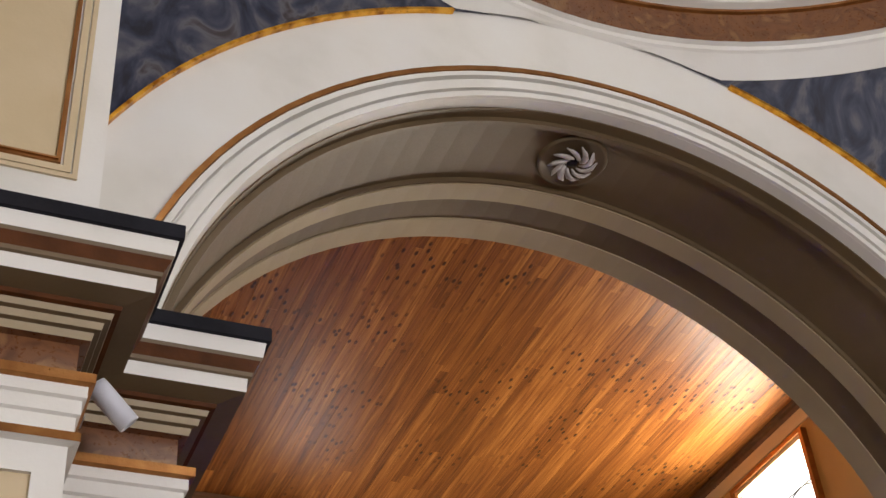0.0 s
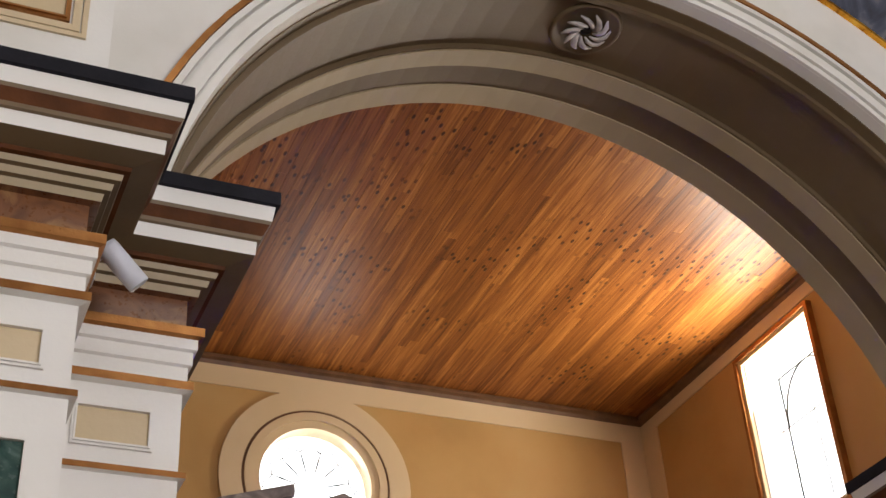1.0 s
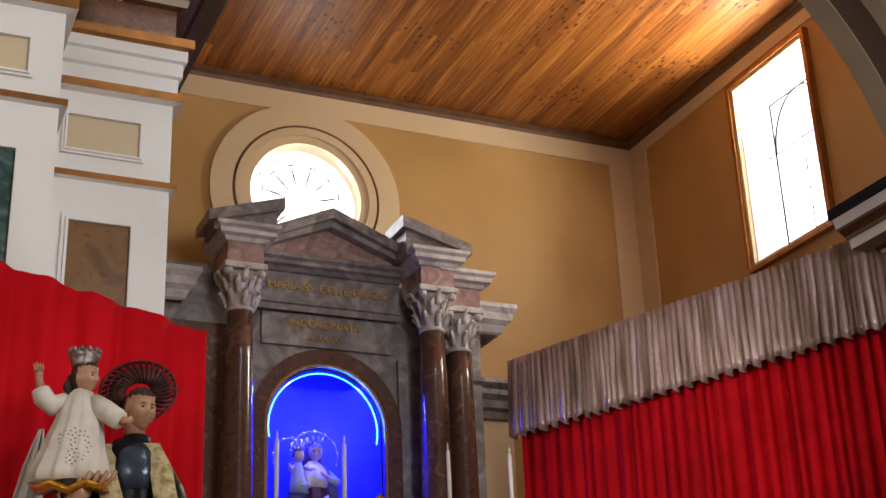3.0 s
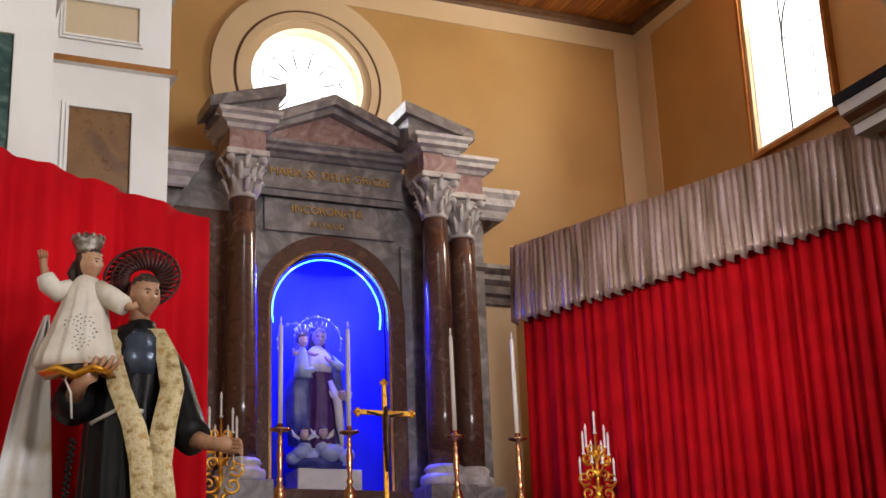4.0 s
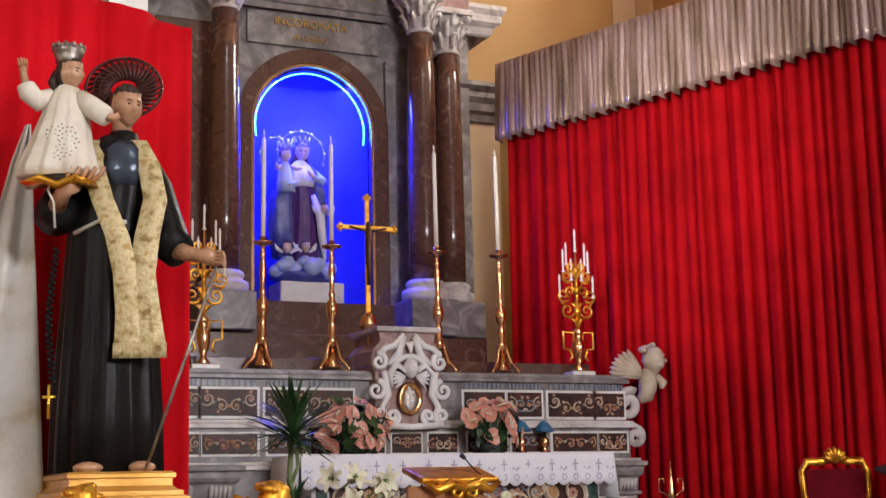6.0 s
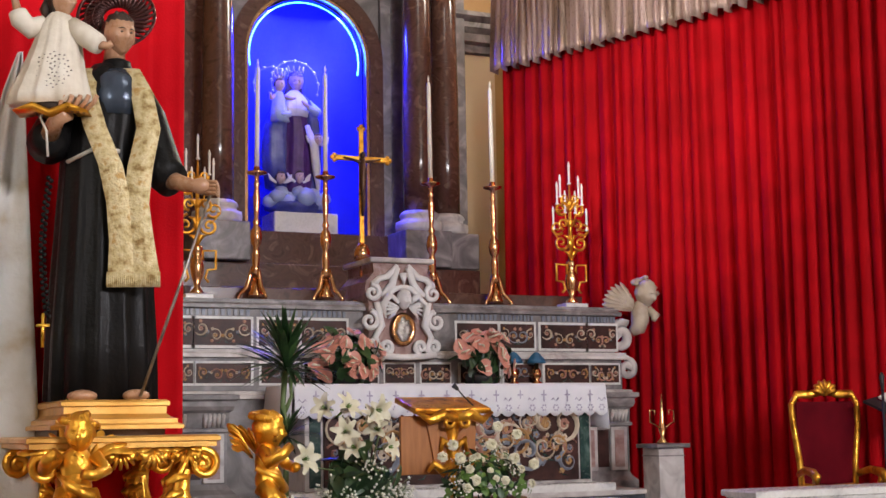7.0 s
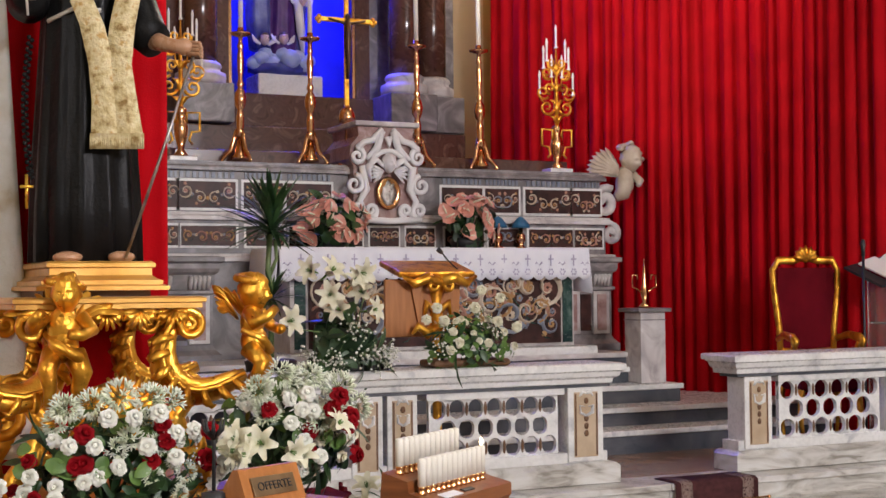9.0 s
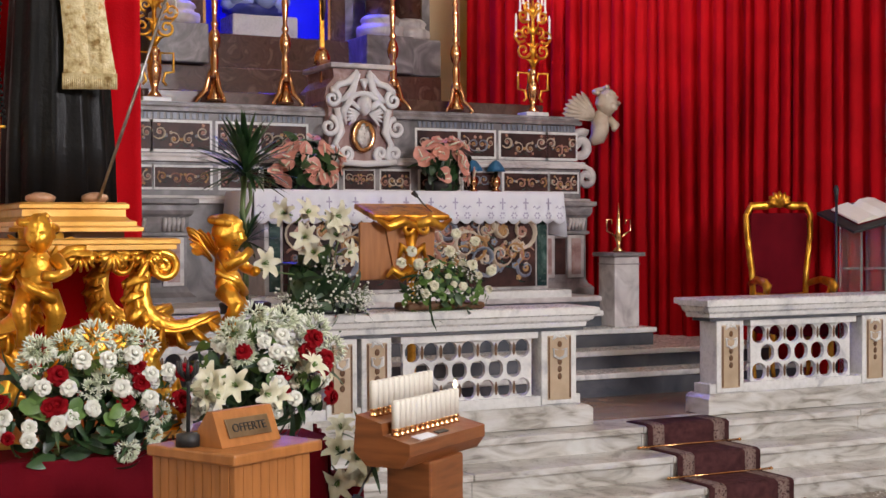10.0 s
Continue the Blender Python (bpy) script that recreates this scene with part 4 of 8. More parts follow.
part("speaker_box", B(6.60, 6.72, 13.85, 13.97, 7.30, 7.44, bevel=0.01), DARK, ret)
# niche
bm = bmesh.new()
bend(bm, (XC, NTOP), 0.705, 0.86, RY - 0.07, RY - 0.002, 0, 180, 40)
for sx in (-1, 1):
    box(bm, *sorted((XC + sx * 0.705, XC + sx * 0.86)), RY - 0.07, RY - 0.002, NZ0, NTOP)
part("niche_surround", bm, REDMARBLE, ret, "red-brown marble arch round the niche")
bm = bmesh.new()
bend(bm, (XC, NTOP), 0.668, 0.704, RY - 0.05, RY + 0.05, 0, 180, 40)
for sx in (-1, 1):
    box(bm, *sorted((XC + sx * 0.668, XC + sx * 0.704)), RY - 0.05, RY + 0.05, NZ0, NTOP)
part("niche_frame", bm, BRASS, ret, "gilt frame of the niche")
# hollow shell; its deep blue colour adds to the strip's light
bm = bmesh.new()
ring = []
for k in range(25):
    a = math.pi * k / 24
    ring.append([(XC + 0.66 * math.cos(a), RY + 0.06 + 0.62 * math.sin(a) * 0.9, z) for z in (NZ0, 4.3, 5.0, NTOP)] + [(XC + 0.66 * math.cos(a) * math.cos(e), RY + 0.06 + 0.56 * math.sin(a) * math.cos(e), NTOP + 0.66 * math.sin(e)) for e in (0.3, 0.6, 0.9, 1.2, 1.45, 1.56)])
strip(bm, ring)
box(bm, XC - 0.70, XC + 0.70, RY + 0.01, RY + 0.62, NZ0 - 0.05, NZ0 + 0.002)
part("niche_shell", bm, BLUELITPLASTER, ret, "plastered hollow niche, blue strip light put into its colour", True)
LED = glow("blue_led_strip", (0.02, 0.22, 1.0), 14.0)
bm = bmesh.new()
tube(bm, [(XC + 0.625 * math.cos(a), RY + 0.07, NTOP + 0.625 * math.sin(a)) for a in (radians(-12 + 204 * k / 40) for k in range(41))], 0.008, 6)
led = tagged(part("led_strip", bm, LED), "glowing blue light strip round the niche arch", "light strip")
for nm, px0, pz0, tz, e in (("niche_blue_light", XC, NTOP + 0.50, 4.5, 140),):
    d = bpy.data.lights.new(nm, "AREA")
    d.shape, d.size, d.size_y, d.energy, d.color = "RECTANGLE", 1.0, 0.1, 2.1 * e, (0.035, 0.045, 1.0)
    o = new(nm, d)
    o.matrix_world = look((px0, RY + 0.10, pz0), (XC, RY + 0.40, tz))
    tagged(o, "blue light of the strip round the niche", "light", kind="structure")
LETTER = tex_material("dull_gilt_letters", [(0.42, 0.24, 0.05), (0.58, 0.36, 0.09)], 9, 4, 0.4, metal=0.3)
text_piece("inscription", "MARIA SS. DELLE GRAZIE", 0.128, LETTER, pose(XC + 0.0, RY - 0.106, 7.22, 90, 0, 0), ret, 0.014, label="gilt capital letters")
text_piece("inscription", "INCORONATA", 0.125, LETTER, pose(XC - 0.03, RY - 0.056, 6.82, 90, 0, 0), ret, 0.014, label="gilt capital letters")
text_piece("inscription", "IV LUGLIO", 0.085, LETTER, pose(XC - 0.03, RY - 0.056, 6.67, 90, 0, 0), ret, 0.012, label="small gilt capital letters")

# statue in the niche
SILVERED = tex_material("bright_silver_metal", [(0.60, 0.60, 0.62), (0.78, 0.78, 0.80)], 14, 4, 0.25, metal=0.7)
ROBE = tex_material("white_painted_veil", [(0.60, 0.60, 0.64), (0.78, 0.78, 0.80)], 5, 5, 0.4)
DRESS = tex_material("rose_purple_dress", [(0.05, 0.014, 0.12), (0.10, 0.03, 0.20)], 7, 5, 0.45)
MANTLE = tex_material("blue_painted_mantle", [(0.03, 0.04, 0.20), (0.07, 0.08, 0.32), (0.14, 0.16, 0.42)], 6, 5, 0.4)
PALEBLUE = tex_material("pale_blue_painted_wood", [(0.30, 0.38, 0.62), (0.46, 0.54, 0.74)], 6, 5, 0.4)
bm = bmesh.new()
# dress with folds, mantle hanging from the shoulders on both sides, white veil over the breast
loft(bm, [(-0.05, 0.02, -0.02, 0.19, 0.15), (0.25, 0.02, -0.02, 0.165, 0.14), (0.60, 0.03, -0.03, 0.15, 0.125), (0.82, 0.02, -0.03, 0.125, 0.105), (0.98, 0.0, -0.02, 0.14, 0.11), (1.10, 0.0, -0.01, 0.11, 0.09), (1.17, 0.0, -0.01, 0.045, 0.045)], 60, 9, 0.10, 0)
loft(bm, [(-0.02, 0.17, 0.0, 0.10, 0.13), (0.30, 0.21, 0.0, 0.085, 0.12), (0.62, 0.22, -0.02, 0.085, 0.12), (0.86, 0.19, -0.02, 0.085, 0.12), (1.06, 0.12, 0.0, 0.075, 0.10), (1.13, 0.08, 0.0, 0.05, 0.07)], 36, 6, 0.12, 1)
loft(bm, [(0.10, -0.18, 0.02, 0.12, 0.13), (0.45, -0.21, 0.0, 0.14, 0.14), (0.72, -0.22, -0.02, 0.13, 0.14), (0.90, -0.17, 0.0, 0.11, 0.12), (1.08, -0.10, 0.0, 0.08, 0.09)], 36, 6, 0.12, 1, 1.0)
tube(bm, [(0.10, -0.14, 0.78), (0.17, -0.17, 0.56), (0.20, -0.16, 0.30), (0.23, -0.14, 0.08)], [0.03, 0.05, 0.05, 0.02], 8, 4)
loft(bm, [(0.88, 0.0, -0.06, 0.145, 0.095), (0.97, 0.0, -0.06, 0.165, 0.105), (1.06, 0.0, -0.04, 0.15, 0.10), (1.13, 0.0, -0.02, 0.10, 0.08), (1.18, 0.0, -0.01, 0.05, 0.05)], 40, 8, 0.10, 4)
tube(bm, [(0.15, -0.01, 1.05), (0.24, -0.07, 0.94), (0.20, -0.16, 0.93), (0.10, -0.19, 0.97)], [0.055, 0.06, 0.045, 0.03], 10, 2)
tube(bm, [(0.11, -0.19, 0.97), (0.05, -0.21, 1.00), (0.02, -0.21, 1.03)], [0.024, 0.022, 0.010], 8, 3)
tube(bm, [(-0.14, -0.02, 1.04), (-0.23, -0.08, 0.90), (-0.18, -0.18, 0.86), (-0.10, -0.20, 0.88)], [0.055, 0.06, 0.045, 0.03], 10, 2)
head(bm, (0.02, -0.03, 1.275), 0.098, -0.25, 0.28, 3, 5, 5, -0.6, 0.0, 0.10)
loft(bm, [(1.08, 0.0, 0.045, 0.13, 0.06), (1.20, 0.01, 0.04, 0.10, 0.07), (1.32, 0.02, 0.035, 0.095, 0.075), (1.385, 0.02, 0.025, 0.05, 0.05)], 24, 5, 0.06, 5)
# child on the arm
loft(bm, [(0.80, -0.20, -0.14, 0.10, 0.085), (0.92, -0.21, -0.13, 0.085, 0.075), (1.06, -0.21, -0.12, 0.07, 0.06), (1.13, -0.205, -0.12, 0.035, 0.035)], 28, 6, 0.08, 2)
head(bm, (-0.205, -0.12, 1.20), 0.072, 0.5, 0.1, 3, 5, 5, -0.3)
tube(bm, [(-0.15, -0.14, 1.08), (-0.09, -0.18, 1.05), (-0.04, -0.19, 1.06)], [0.026, 0.022, 0.012], 8, 3)
tube(bm, [(-0.26, -0.13, 1.08), (-0.31, -0.17, 1.04), (-0.33, -0.19, 1.10)], [0.026, 0.022, 0.012], 8, 3)
for c, r in (((0.02, 0.0, 1.355), 0.075), ((-0.205, -0.11, 1.262), 0.055)):
    lathe(bm, [(r * 0.95, 0.0), (r, 0.02), (r * 1.1, 0.03), (r * 0.9, 0.035)], c, 18, 6)
    for k in range(9):
        a = 2 * math.pi * k / 9
        tube(bm, [(c[0] + r * math.cos(a), c[1] + r * math.sin(a), c[2] + 0.02), (c[0] + 1.35 * r * math.cos(a), c[1] + 1.35 * r * math.sin(a), c[2] + 0.09)], [0.016, 0.006], 6, 6)
# rings of small stars behind the heads
for cx, cz, r in ((0.05, 1.28, 0.27), (-0.20, 1.24, 0.22)):
    tube(bm, [(cx + r * math.cos(a), 0.10, cz + r * math.sin(a)) for a in (radians(-20 + 220 * k / 24) for k in range(25))], 0.004, 5, 6)
    for k in range(9):
        a = radians(-20 + 220 * k / 8)
        blob(bm, (cx + r * math.cos(a), 0.095, cz + r * math.sin(a)), (0.018, 0.010, 0.018), 0.4, 7, 6, seed=k)
# clouds, small winged heads and the globe at the feet
for k in range(11):
    blob(bm, (-0.30 + 0.06 * k, -0.10 - 0.05 * (k % 2), -0.06 + 0.05 * (k % 3)), (0.085, 0.08, 0.07), 0.25, 12, 2, seed=k)
blob(bm, (0.0, -0.02, -0.10), (0.32, 0.22, 0.10), 0.2, 18, 1)
blob(bm, (0.07, -0.20, -0.01), (0.11, 0.09, 0.10), 0.05, 18, 2)
for x, z in ((-0.21, 0.18), (0.0, 0.20), (0.21, 0.62)):
    head(bm, (x, -0.19, z), 0.062, -x, 0.0, 3, 5, 5, -0.2)
    for sx in (-1, 1):
        tube(bm, [(x + sx * 0.04, -0.17, z - 0.05), (x + sx * 0.10, -0.16, z - 0.01), (x + sx * 0.13, -0.16, z + 0.05)], [0.02, 0.032, 0.008], 7, 4, flat=0.5)
mad = part("niche_statue", bm, [DRESS, MANTLE, PALEBLUE, tex_material("pale_painted_flesh", [(0.55, 0.40, 0.34), (0.66, 0.50, 0.44)], 8, 4, 0.35), ROBE, tex_material("brown_painted_hair", [(0.05, 0.03, 0.02), (0.10, 0.06, 0.04)], 12, 4, 0.5), SILVERED], None, "", True)
mad.matrix_world = pose(XC - 0.08, RY + 0.20, 4.20)
tagged(mad, "crowned painted statue holding a child, standing in the blue-lit niche", "statue")
tagged(part("statue_pedestal", B(XC - 0.36, XC + 0.36, RY + 0.02, RY + 0.46, NZ0 + 0.003, 4.03, bevel=0.02), WHITEMARBLE), "white marble block under the niche statue", "pedestal")


# ---- altar ----
INLAY_DARK = tex_material("dark_inlay_ground", [(0.020, 0.010, 0.009), (0.085, 0.034, 0.028)], 6, 6, 0.4, spec=0.25)
INLAY = [tex_material("cream_inlay_stone", [(0.46, 0.36, 0.25), (0.66, 0.56, 0.44)], 9, 5, 0.3), tex_material("ochre_inlay_stone", [(0.36, 0.18, 0.06), (0.48, 0.27, 0.10)], 9, 5, 0.3),
         tex_material("rose_inlay_stone", [(0.36, 0.16, 0.11), (0.46, 0.24, 0.18)], 9, 5, 0.3), tex_material("blue_grey_inlay_stone", [(0.16, 0.18, 0.23), (0.26, 0.28, 0.33)], 9, 5, 0.3), GREENMARBLE, WHITEMARBLE]


def stud(bm, c, r, rise=0.004, n=7):
    """A low flat cone, let into a front."""
    top = bm.verts.new((c[0], c[1] - rise, c[2]))
    ring = [bm.verts.new((c[0] + r * math.cos(2 * math.pi * k / n), c[1] + 0.001, c[2] + r * math.sin(2 * math.pi * k / n))) for k in range(n)]
    for k in range(n):
        bm.faces.new((top, ring[k], ring[(k + 1) % n])).smooth = True


def inlay_scrolls(parent, x0, x1, z0, z1, y, seed, count, reach=(0.20, 0.34)):
    """Flat stone scrolls and blossoms let into a dark ground, mirrored about the middle."""
    rnd = random.Random(seed)
    cx, half = (x0 + x1) / 2, (x1 - x0) / 2
    h = z1 - z0
    sets = [bmesh.new() for _ in INLAY]
    for k in range(count):
        u, v = (k + 0.5) / count, rnd.uniform(reach[1], 1 - reach[1]) if reach[1] < 0.5 else 0.5
        r = min(h * rnd.uniform(*reach), half * 0.9)
        turn, fl, kind = rnd.uniform(0, 360), rnd.choice((-1, 1)), rnd.choice((0, 2, 1, 3, 2, 0))
        px, pz = u * half, z0 + v * h
        for s in (-1, 1):
            pts = [(cx + s * (p[0]), p[1], p[2]) for p in spiral(px, pz, r, 1.25, y - 0.002, turn, fl, 18)]
            tube(sets[kind], pts, [r * 0.13 + r * 0.13 * math.sin(math.pi * i / 18) for i in range(19)], 6, flat=0.25)
            for j in range(3):
                a = radians(turn + 120 * j)
                q = (cx + s * (px + r * 1.05 * math.cos(a)), y - 0.002, pz + r * 1.05 * math.sin(a))
                if z0 + 0.02 < q[2] < z1 - 0.02 and x0 + 0.02 < q[0] < x1 - 0.02:
                    c = (k + j) % 4
                    for i in range(5):
                        b = 2 * math.pi * i / 5
                        stud(sets[c], (q[0] + r * 0.15 * math.cos(b), q[1], q[2] + r * 0.15 * math.sin(b)), r * 0.13)
                    stud(sets[1], (q[0], q[1] - 0.002, q[2]), r * 0.09, 0.005)
            for i in range(7):
                b = 2 * math.pi * i / 7 + turn
                stud(sets[(k + 1) % 4], (cx + s * px + r * 0.20 * math.cos(b), y - 0.003, pz + r * 0.20 * math.sin(b)), r * 0.13)
            tube(sets[4], [(cx + s * (px - r), y - 0.002, pz - r * 0.6), (cx + s * (px - r * 0.6), y - 0.002, pz - r * 1.1), (cx + s * px, y - 0.002, pz - r * 1.2)], [r * 0.04, r * 0.13, r * 0.03], 6, flat=0.25)
    for bm, m in zip(sets, INLAY):
        if len(bm.verts):
            ob = part("inlay", bm, m, parent)
            tagged(ob, kind="stuff")
        else:
            bm.free()


alt = holder("high_altar", "inlaid polychrome marble high altar with stepped gradines", "altar")
AY = 10.90
PRED = 1.20
MOULD = [(0.0, 0.0), (0.05, 0.0), (0.05, 0.03), (0.03, 0.045), (0.03, 0.06), (0.0, 0.065)]


def ledge(path, z, parent, material=PALEMARBLE, prof=MOULD, name="ledge"):
    bm = bmesh.new()
    sweep(bm, path, [(o, z + h) for o, h in prof])
    return part(name, bm, material, parent)


# lower body, first gradine, upper gradine; the ends step forward
AX0, AX1 = 2.45, 7.0
part("body", B(AX0 + 0.05, AX1 - 0.05, AY + 0.02, 12.2, PRED - 0.75, 2.02, bevel=0.01), GREYMARBLE, alt)
part("gradine", B(AX0 + 0.08, AX1 - 0.08, AY + 0.06, 12.1, 2.02, 2.36, bevel=0.008), GREYMARBLE, alt)
part("gradine", B(AX0 + 0.12, AX1 - 0.12, AY + 0.10, 12.0, 2.36, 2.74, bevel=0.008), GREYMARBLE, alt)
ledge([(AX0 + 0.05, 12.1), (AX0 + 0.05, AY + 0.02), (AX1 - 0.05, AY + 0.02), (AX1 - 0.05, 12.1)], 1.99, alt)
ledge([(AX0 + 0.08, 12.1), (AX0 + 0.08, AY + 0.06), (AX1 - 0.08, AY + 0.06), (AX1 - 0.08, 12.1)], 2.33, alt)
ledge([(AX0 + 0.12, 12.0), (AX0 + 0.12, AY + 0.10), (AX1 - 0.12, AY + 0.10), (AX1 - 0.12, 12.0)], 2.735, alt, GREYMARBLE)
part("top_slab", B(AX0 + 0.12, AX1 - 0.12, AY + 0.10, 12.0, 2.80, 2.815), GREYMARBLE, alt)
part("back_shelf", B(2.9, 6.75, 11.35, 12.2, 2.816, 2.95, bevel=0.01), REDMARBLE, alt, "red-brown marble shelf under the candlesticks")
for sx in (-1, 1):
    for xc, w in ((2.0, 0.155), (1.60, 0.24), (1.12, 0.17), (0.72, 0.20)):
        x = XC - 0.12 + sx * xc
        part("panel_border", B(x - w - 0.022, x + w + 0.022, AY + 0.092, AY + 0.0998, 2.405, 2.668, bevel=0.003), WHITEMARBLE, alt)
        part("panel_border", B(x - w - 0.012, x + w + 0.012, AY + 0.052, AY + 0.0598, 2.10, 2.30, bevel=0.003), WHITEMARBLE, alt)
        pan = part("inlay_panel", B(x - w, x + w, AY + 0.086, AY + 0.0995, 2.43, 2.645, bevel=0.003), INLAY_DARK, alt, "dark inlaid stone panel")
        inlay_scrolls(pan, x - w, x + w, 2.43, 2.645, AY + 0.085, int(xc * 100), 2)
        for k in range(9):
            xx = x - w + 2 * w * (k + 0.5) / 9
            part("dentil", B(xx - w * 0.06, xx + w * 0.06, AY + 0.084, AY + 0.0995, 2.675, 2.725), INLAY[3], alt)
        pan = part("inlay_panel", B(x - w * 0.95, x + w * 0.95, AY + 0.046, AY + 0.0595, 2.12, 2.28, bevel=0.003), INLAY_DARK, alt)
        inlay_scrolls(pan, x - w * 0.95, x + w * 0.95, 2.12, 2.28, AY + 0.045, int(xc * 130), 2)
for k in (-1, 0, 1):  # small panels under the tabernacle
    x = XC - 0.17 + 0.34 * k
    part("panel_border", B(x - 0.15, x + 0.15, AY + 0.052, AY + 0.0598, 2.10, 2.30, bevel=0.003), WHITEMARBLE, alt)
    pan = part("inlay_panel", B(x - 0.135, x + 0.135, AY + 0.046, AY + 0.0595, 2.12, 2.28, bevel=0.003), INLAY_DARK, alt)
    inlay_scrolls(pan, x - 0.135, x + 0.135, 2.12, 2.28, AY + 0.045, 300 + k, 2)
for sx in (-1, 1):    # piers at both ends of the altar
    x = XC - 0.14 + sx * 1.87
    bm = bmesh.new()
    sweep(bm, [(x - 0.27, 11.6), (x - 0.27, AY - 0.12), (x + 0.27, AY - 0.12), (x + 0.27, 11.6)], [(0.06, PRED - 0.75), (0.06, 1.24), (0.02, 1.28), (0.0, 1.32), (0.0, 1.72), (0.03, 1.73), (0.03, 1.755), (0.01, 1.76), (0.015, 1.88), (0.04, 1.90), (0.05, 1.93), (0.05, 1.97), (0.08, 1.985), (0.08, 2.02), (0.0, 2.03)])
    pr = part("end_pier", bm, GREYMARBLE, alt, "grey marble end pier of the altar")
    for dx in (-0.155, 0.155):   # pilasters with small carved capitals
        part("pilaster", B(x + dx - 0.085, x + dx + 0.085, AY - 0.150, AY - 0.121, 1.33, 1.715, bevel=0.006), PALEMARBLE, pr)
        part("pilaster_panel", B(x + dx - 0.050, x + dx + 0.050, AY - 0.157, AY - 0.1505, 1.36, 1.69, bevel=0.003), PINKMARBLE, pr, "pink-brown marble strip")
        bm = bmesh.new()
        for k in range(5):
            xx = x + dx - 0.072 + 0.036 * k
            tube(bm, [(xx, AY - 0.140, 1.765), (xx, AY - 0.155, 1.82), (xx, AY - 0.180, 1.865), (xx, AY - 0.178, 1.845)], [0.014, 0.018, 0.014, 0.005], 7)
        part("pilaster_capital", bm, PALEMARBLE, pr, "small carved leaf capital", True)
    part("pier_strip", B(x - 0.055, x + 0.055, AY - 0.132, AY - 0.121, 1.36, 1.69, bevel=0.003), INLAY_DARK, pr, "dark inlaid strip")
    bm = bmesh.new()
    tube(bm, spiral(AX1 - 0.02 if sx > 0 else AX0 + 0.02, 2.55, 0.14, 1.4, AY + 0.16, 60, sx, 24, tail=()), [0.03] * 25, 8, flat=1.6)
    tube(bm, spiral(AX1 + 0.02 if sx > 0 else AX0 - 0.02, 2.25, 0.09, 1.3, AY + 0.14, 90, -sx, 20), [0.025] * 21, 8, flat=1.6)
    part("end_scroll", bm, PALEMARBLE, alt, "carved scroll at the end of the gradine")
bm = bmesh.new()
head(bm, (0.13, -0.05, 0.29), 0.118, 0.25, 0.30, 0, 0, 0, -0.3)
for k in range(46):
    a, e = k * 2.399, -0.25 + 1.7 * ((k * 0.618) % 1)
    d = Vector((math.cos(a) * math.cos(e), math.sin(a) * math.cos(e), math.sin(e)))
    if d.y > -0.35 or d.z > 0.72:
        blob(bm, Vector((0.125, -0.03, 0.325)) + d * 0.128, (0.03, 0.03, 0.024), 0.3, 7, seed=k)
tube(bm, [(0.10, 0.0, 0.22), (0.09, -0.01, 0.15), (0.08, -0.01, 0.05), (0.06, 0.0, -0.03), (0.0, 0.02, -0.07)], [0.050, 0.085, 0.088, 0.075, 0.04], 16)
tube(bm, [(0.14, -0.06, 0.15), (0.20, -0.10, 0.08), (0.15, -0.14, 0.05)], [0.042, 0.04, 0.028], 9)
for row, (count, reach, thick) in enumerate(((8, 0.33, 0.056), (7, 0.25, 0.052), (6, 0.16, 0.046))):
    for k in range(count):
        a = radians(112 + 11 * k)
        root = Vector((0.04, 0.03 - 0.014 * row, 0.15))
        tip = root + Vector((reach * math.cos(a), 0.03, reach * (0.75 * math.sin(a) + 0.10)))
        mid = root.lerp(tip, 0.55) + Vector((0, -0.01, 0.025))
        tube(bm, [root, mid, root.lerp(tip, 0.85) + Vector((0, 0, 0.006)), tip], [thick * 0.6, thick, thick * 0.8, 0.006], 8, flat=0.35)
bust = part("angel_bust", bm, tex_material("warm_pale_stone", [(0.36, 0.28, 0.21), (0.50, 0.42, 0.33)], 8, 6, 0.5, bump=0.1), None, "", True)
bust.matrix_world = pose(7.10, AY + 0.14, 2.66, 0, 0, 0)
tagged(bust, "pale carved winged child bust at the altar's end", "angel bust")

# tabernacle with its carved frontispiece
tab = holder("tabernacle", "carved white and pink marble tabernacle on the altar", "tabernacle")
TX, TY = 4.67, AY - 0.06
bm = bmesh.new()
prism(bm, [(TX - 0.30, 2.32), (TX + 0.30, 2.32), (TX + 0.30, 2.80), (TX + 0.34, 2.86), (TX + 0.32, 2.98), (TX + 0.25, 3.06), (TX + 0.26, 3.14), (TX - 0.26, 3.14), (TX - 0.25, 3.06), (TX - 0.32, 2.98), (TX - 0.34, 2.86), (TX - 0.30, 2.80)], 0.6, "xz", TY + 0.04)
part("body", bm, PINKMARBLE, tab, "pink veined marble core")
part("top", B(TX - 0.30, TX + 0.30, TY - 0.01, TY + 0.66, 3.141, 3.185, bevel=0.012), PALEMARBLE, tab)
bm = bmesh.new()
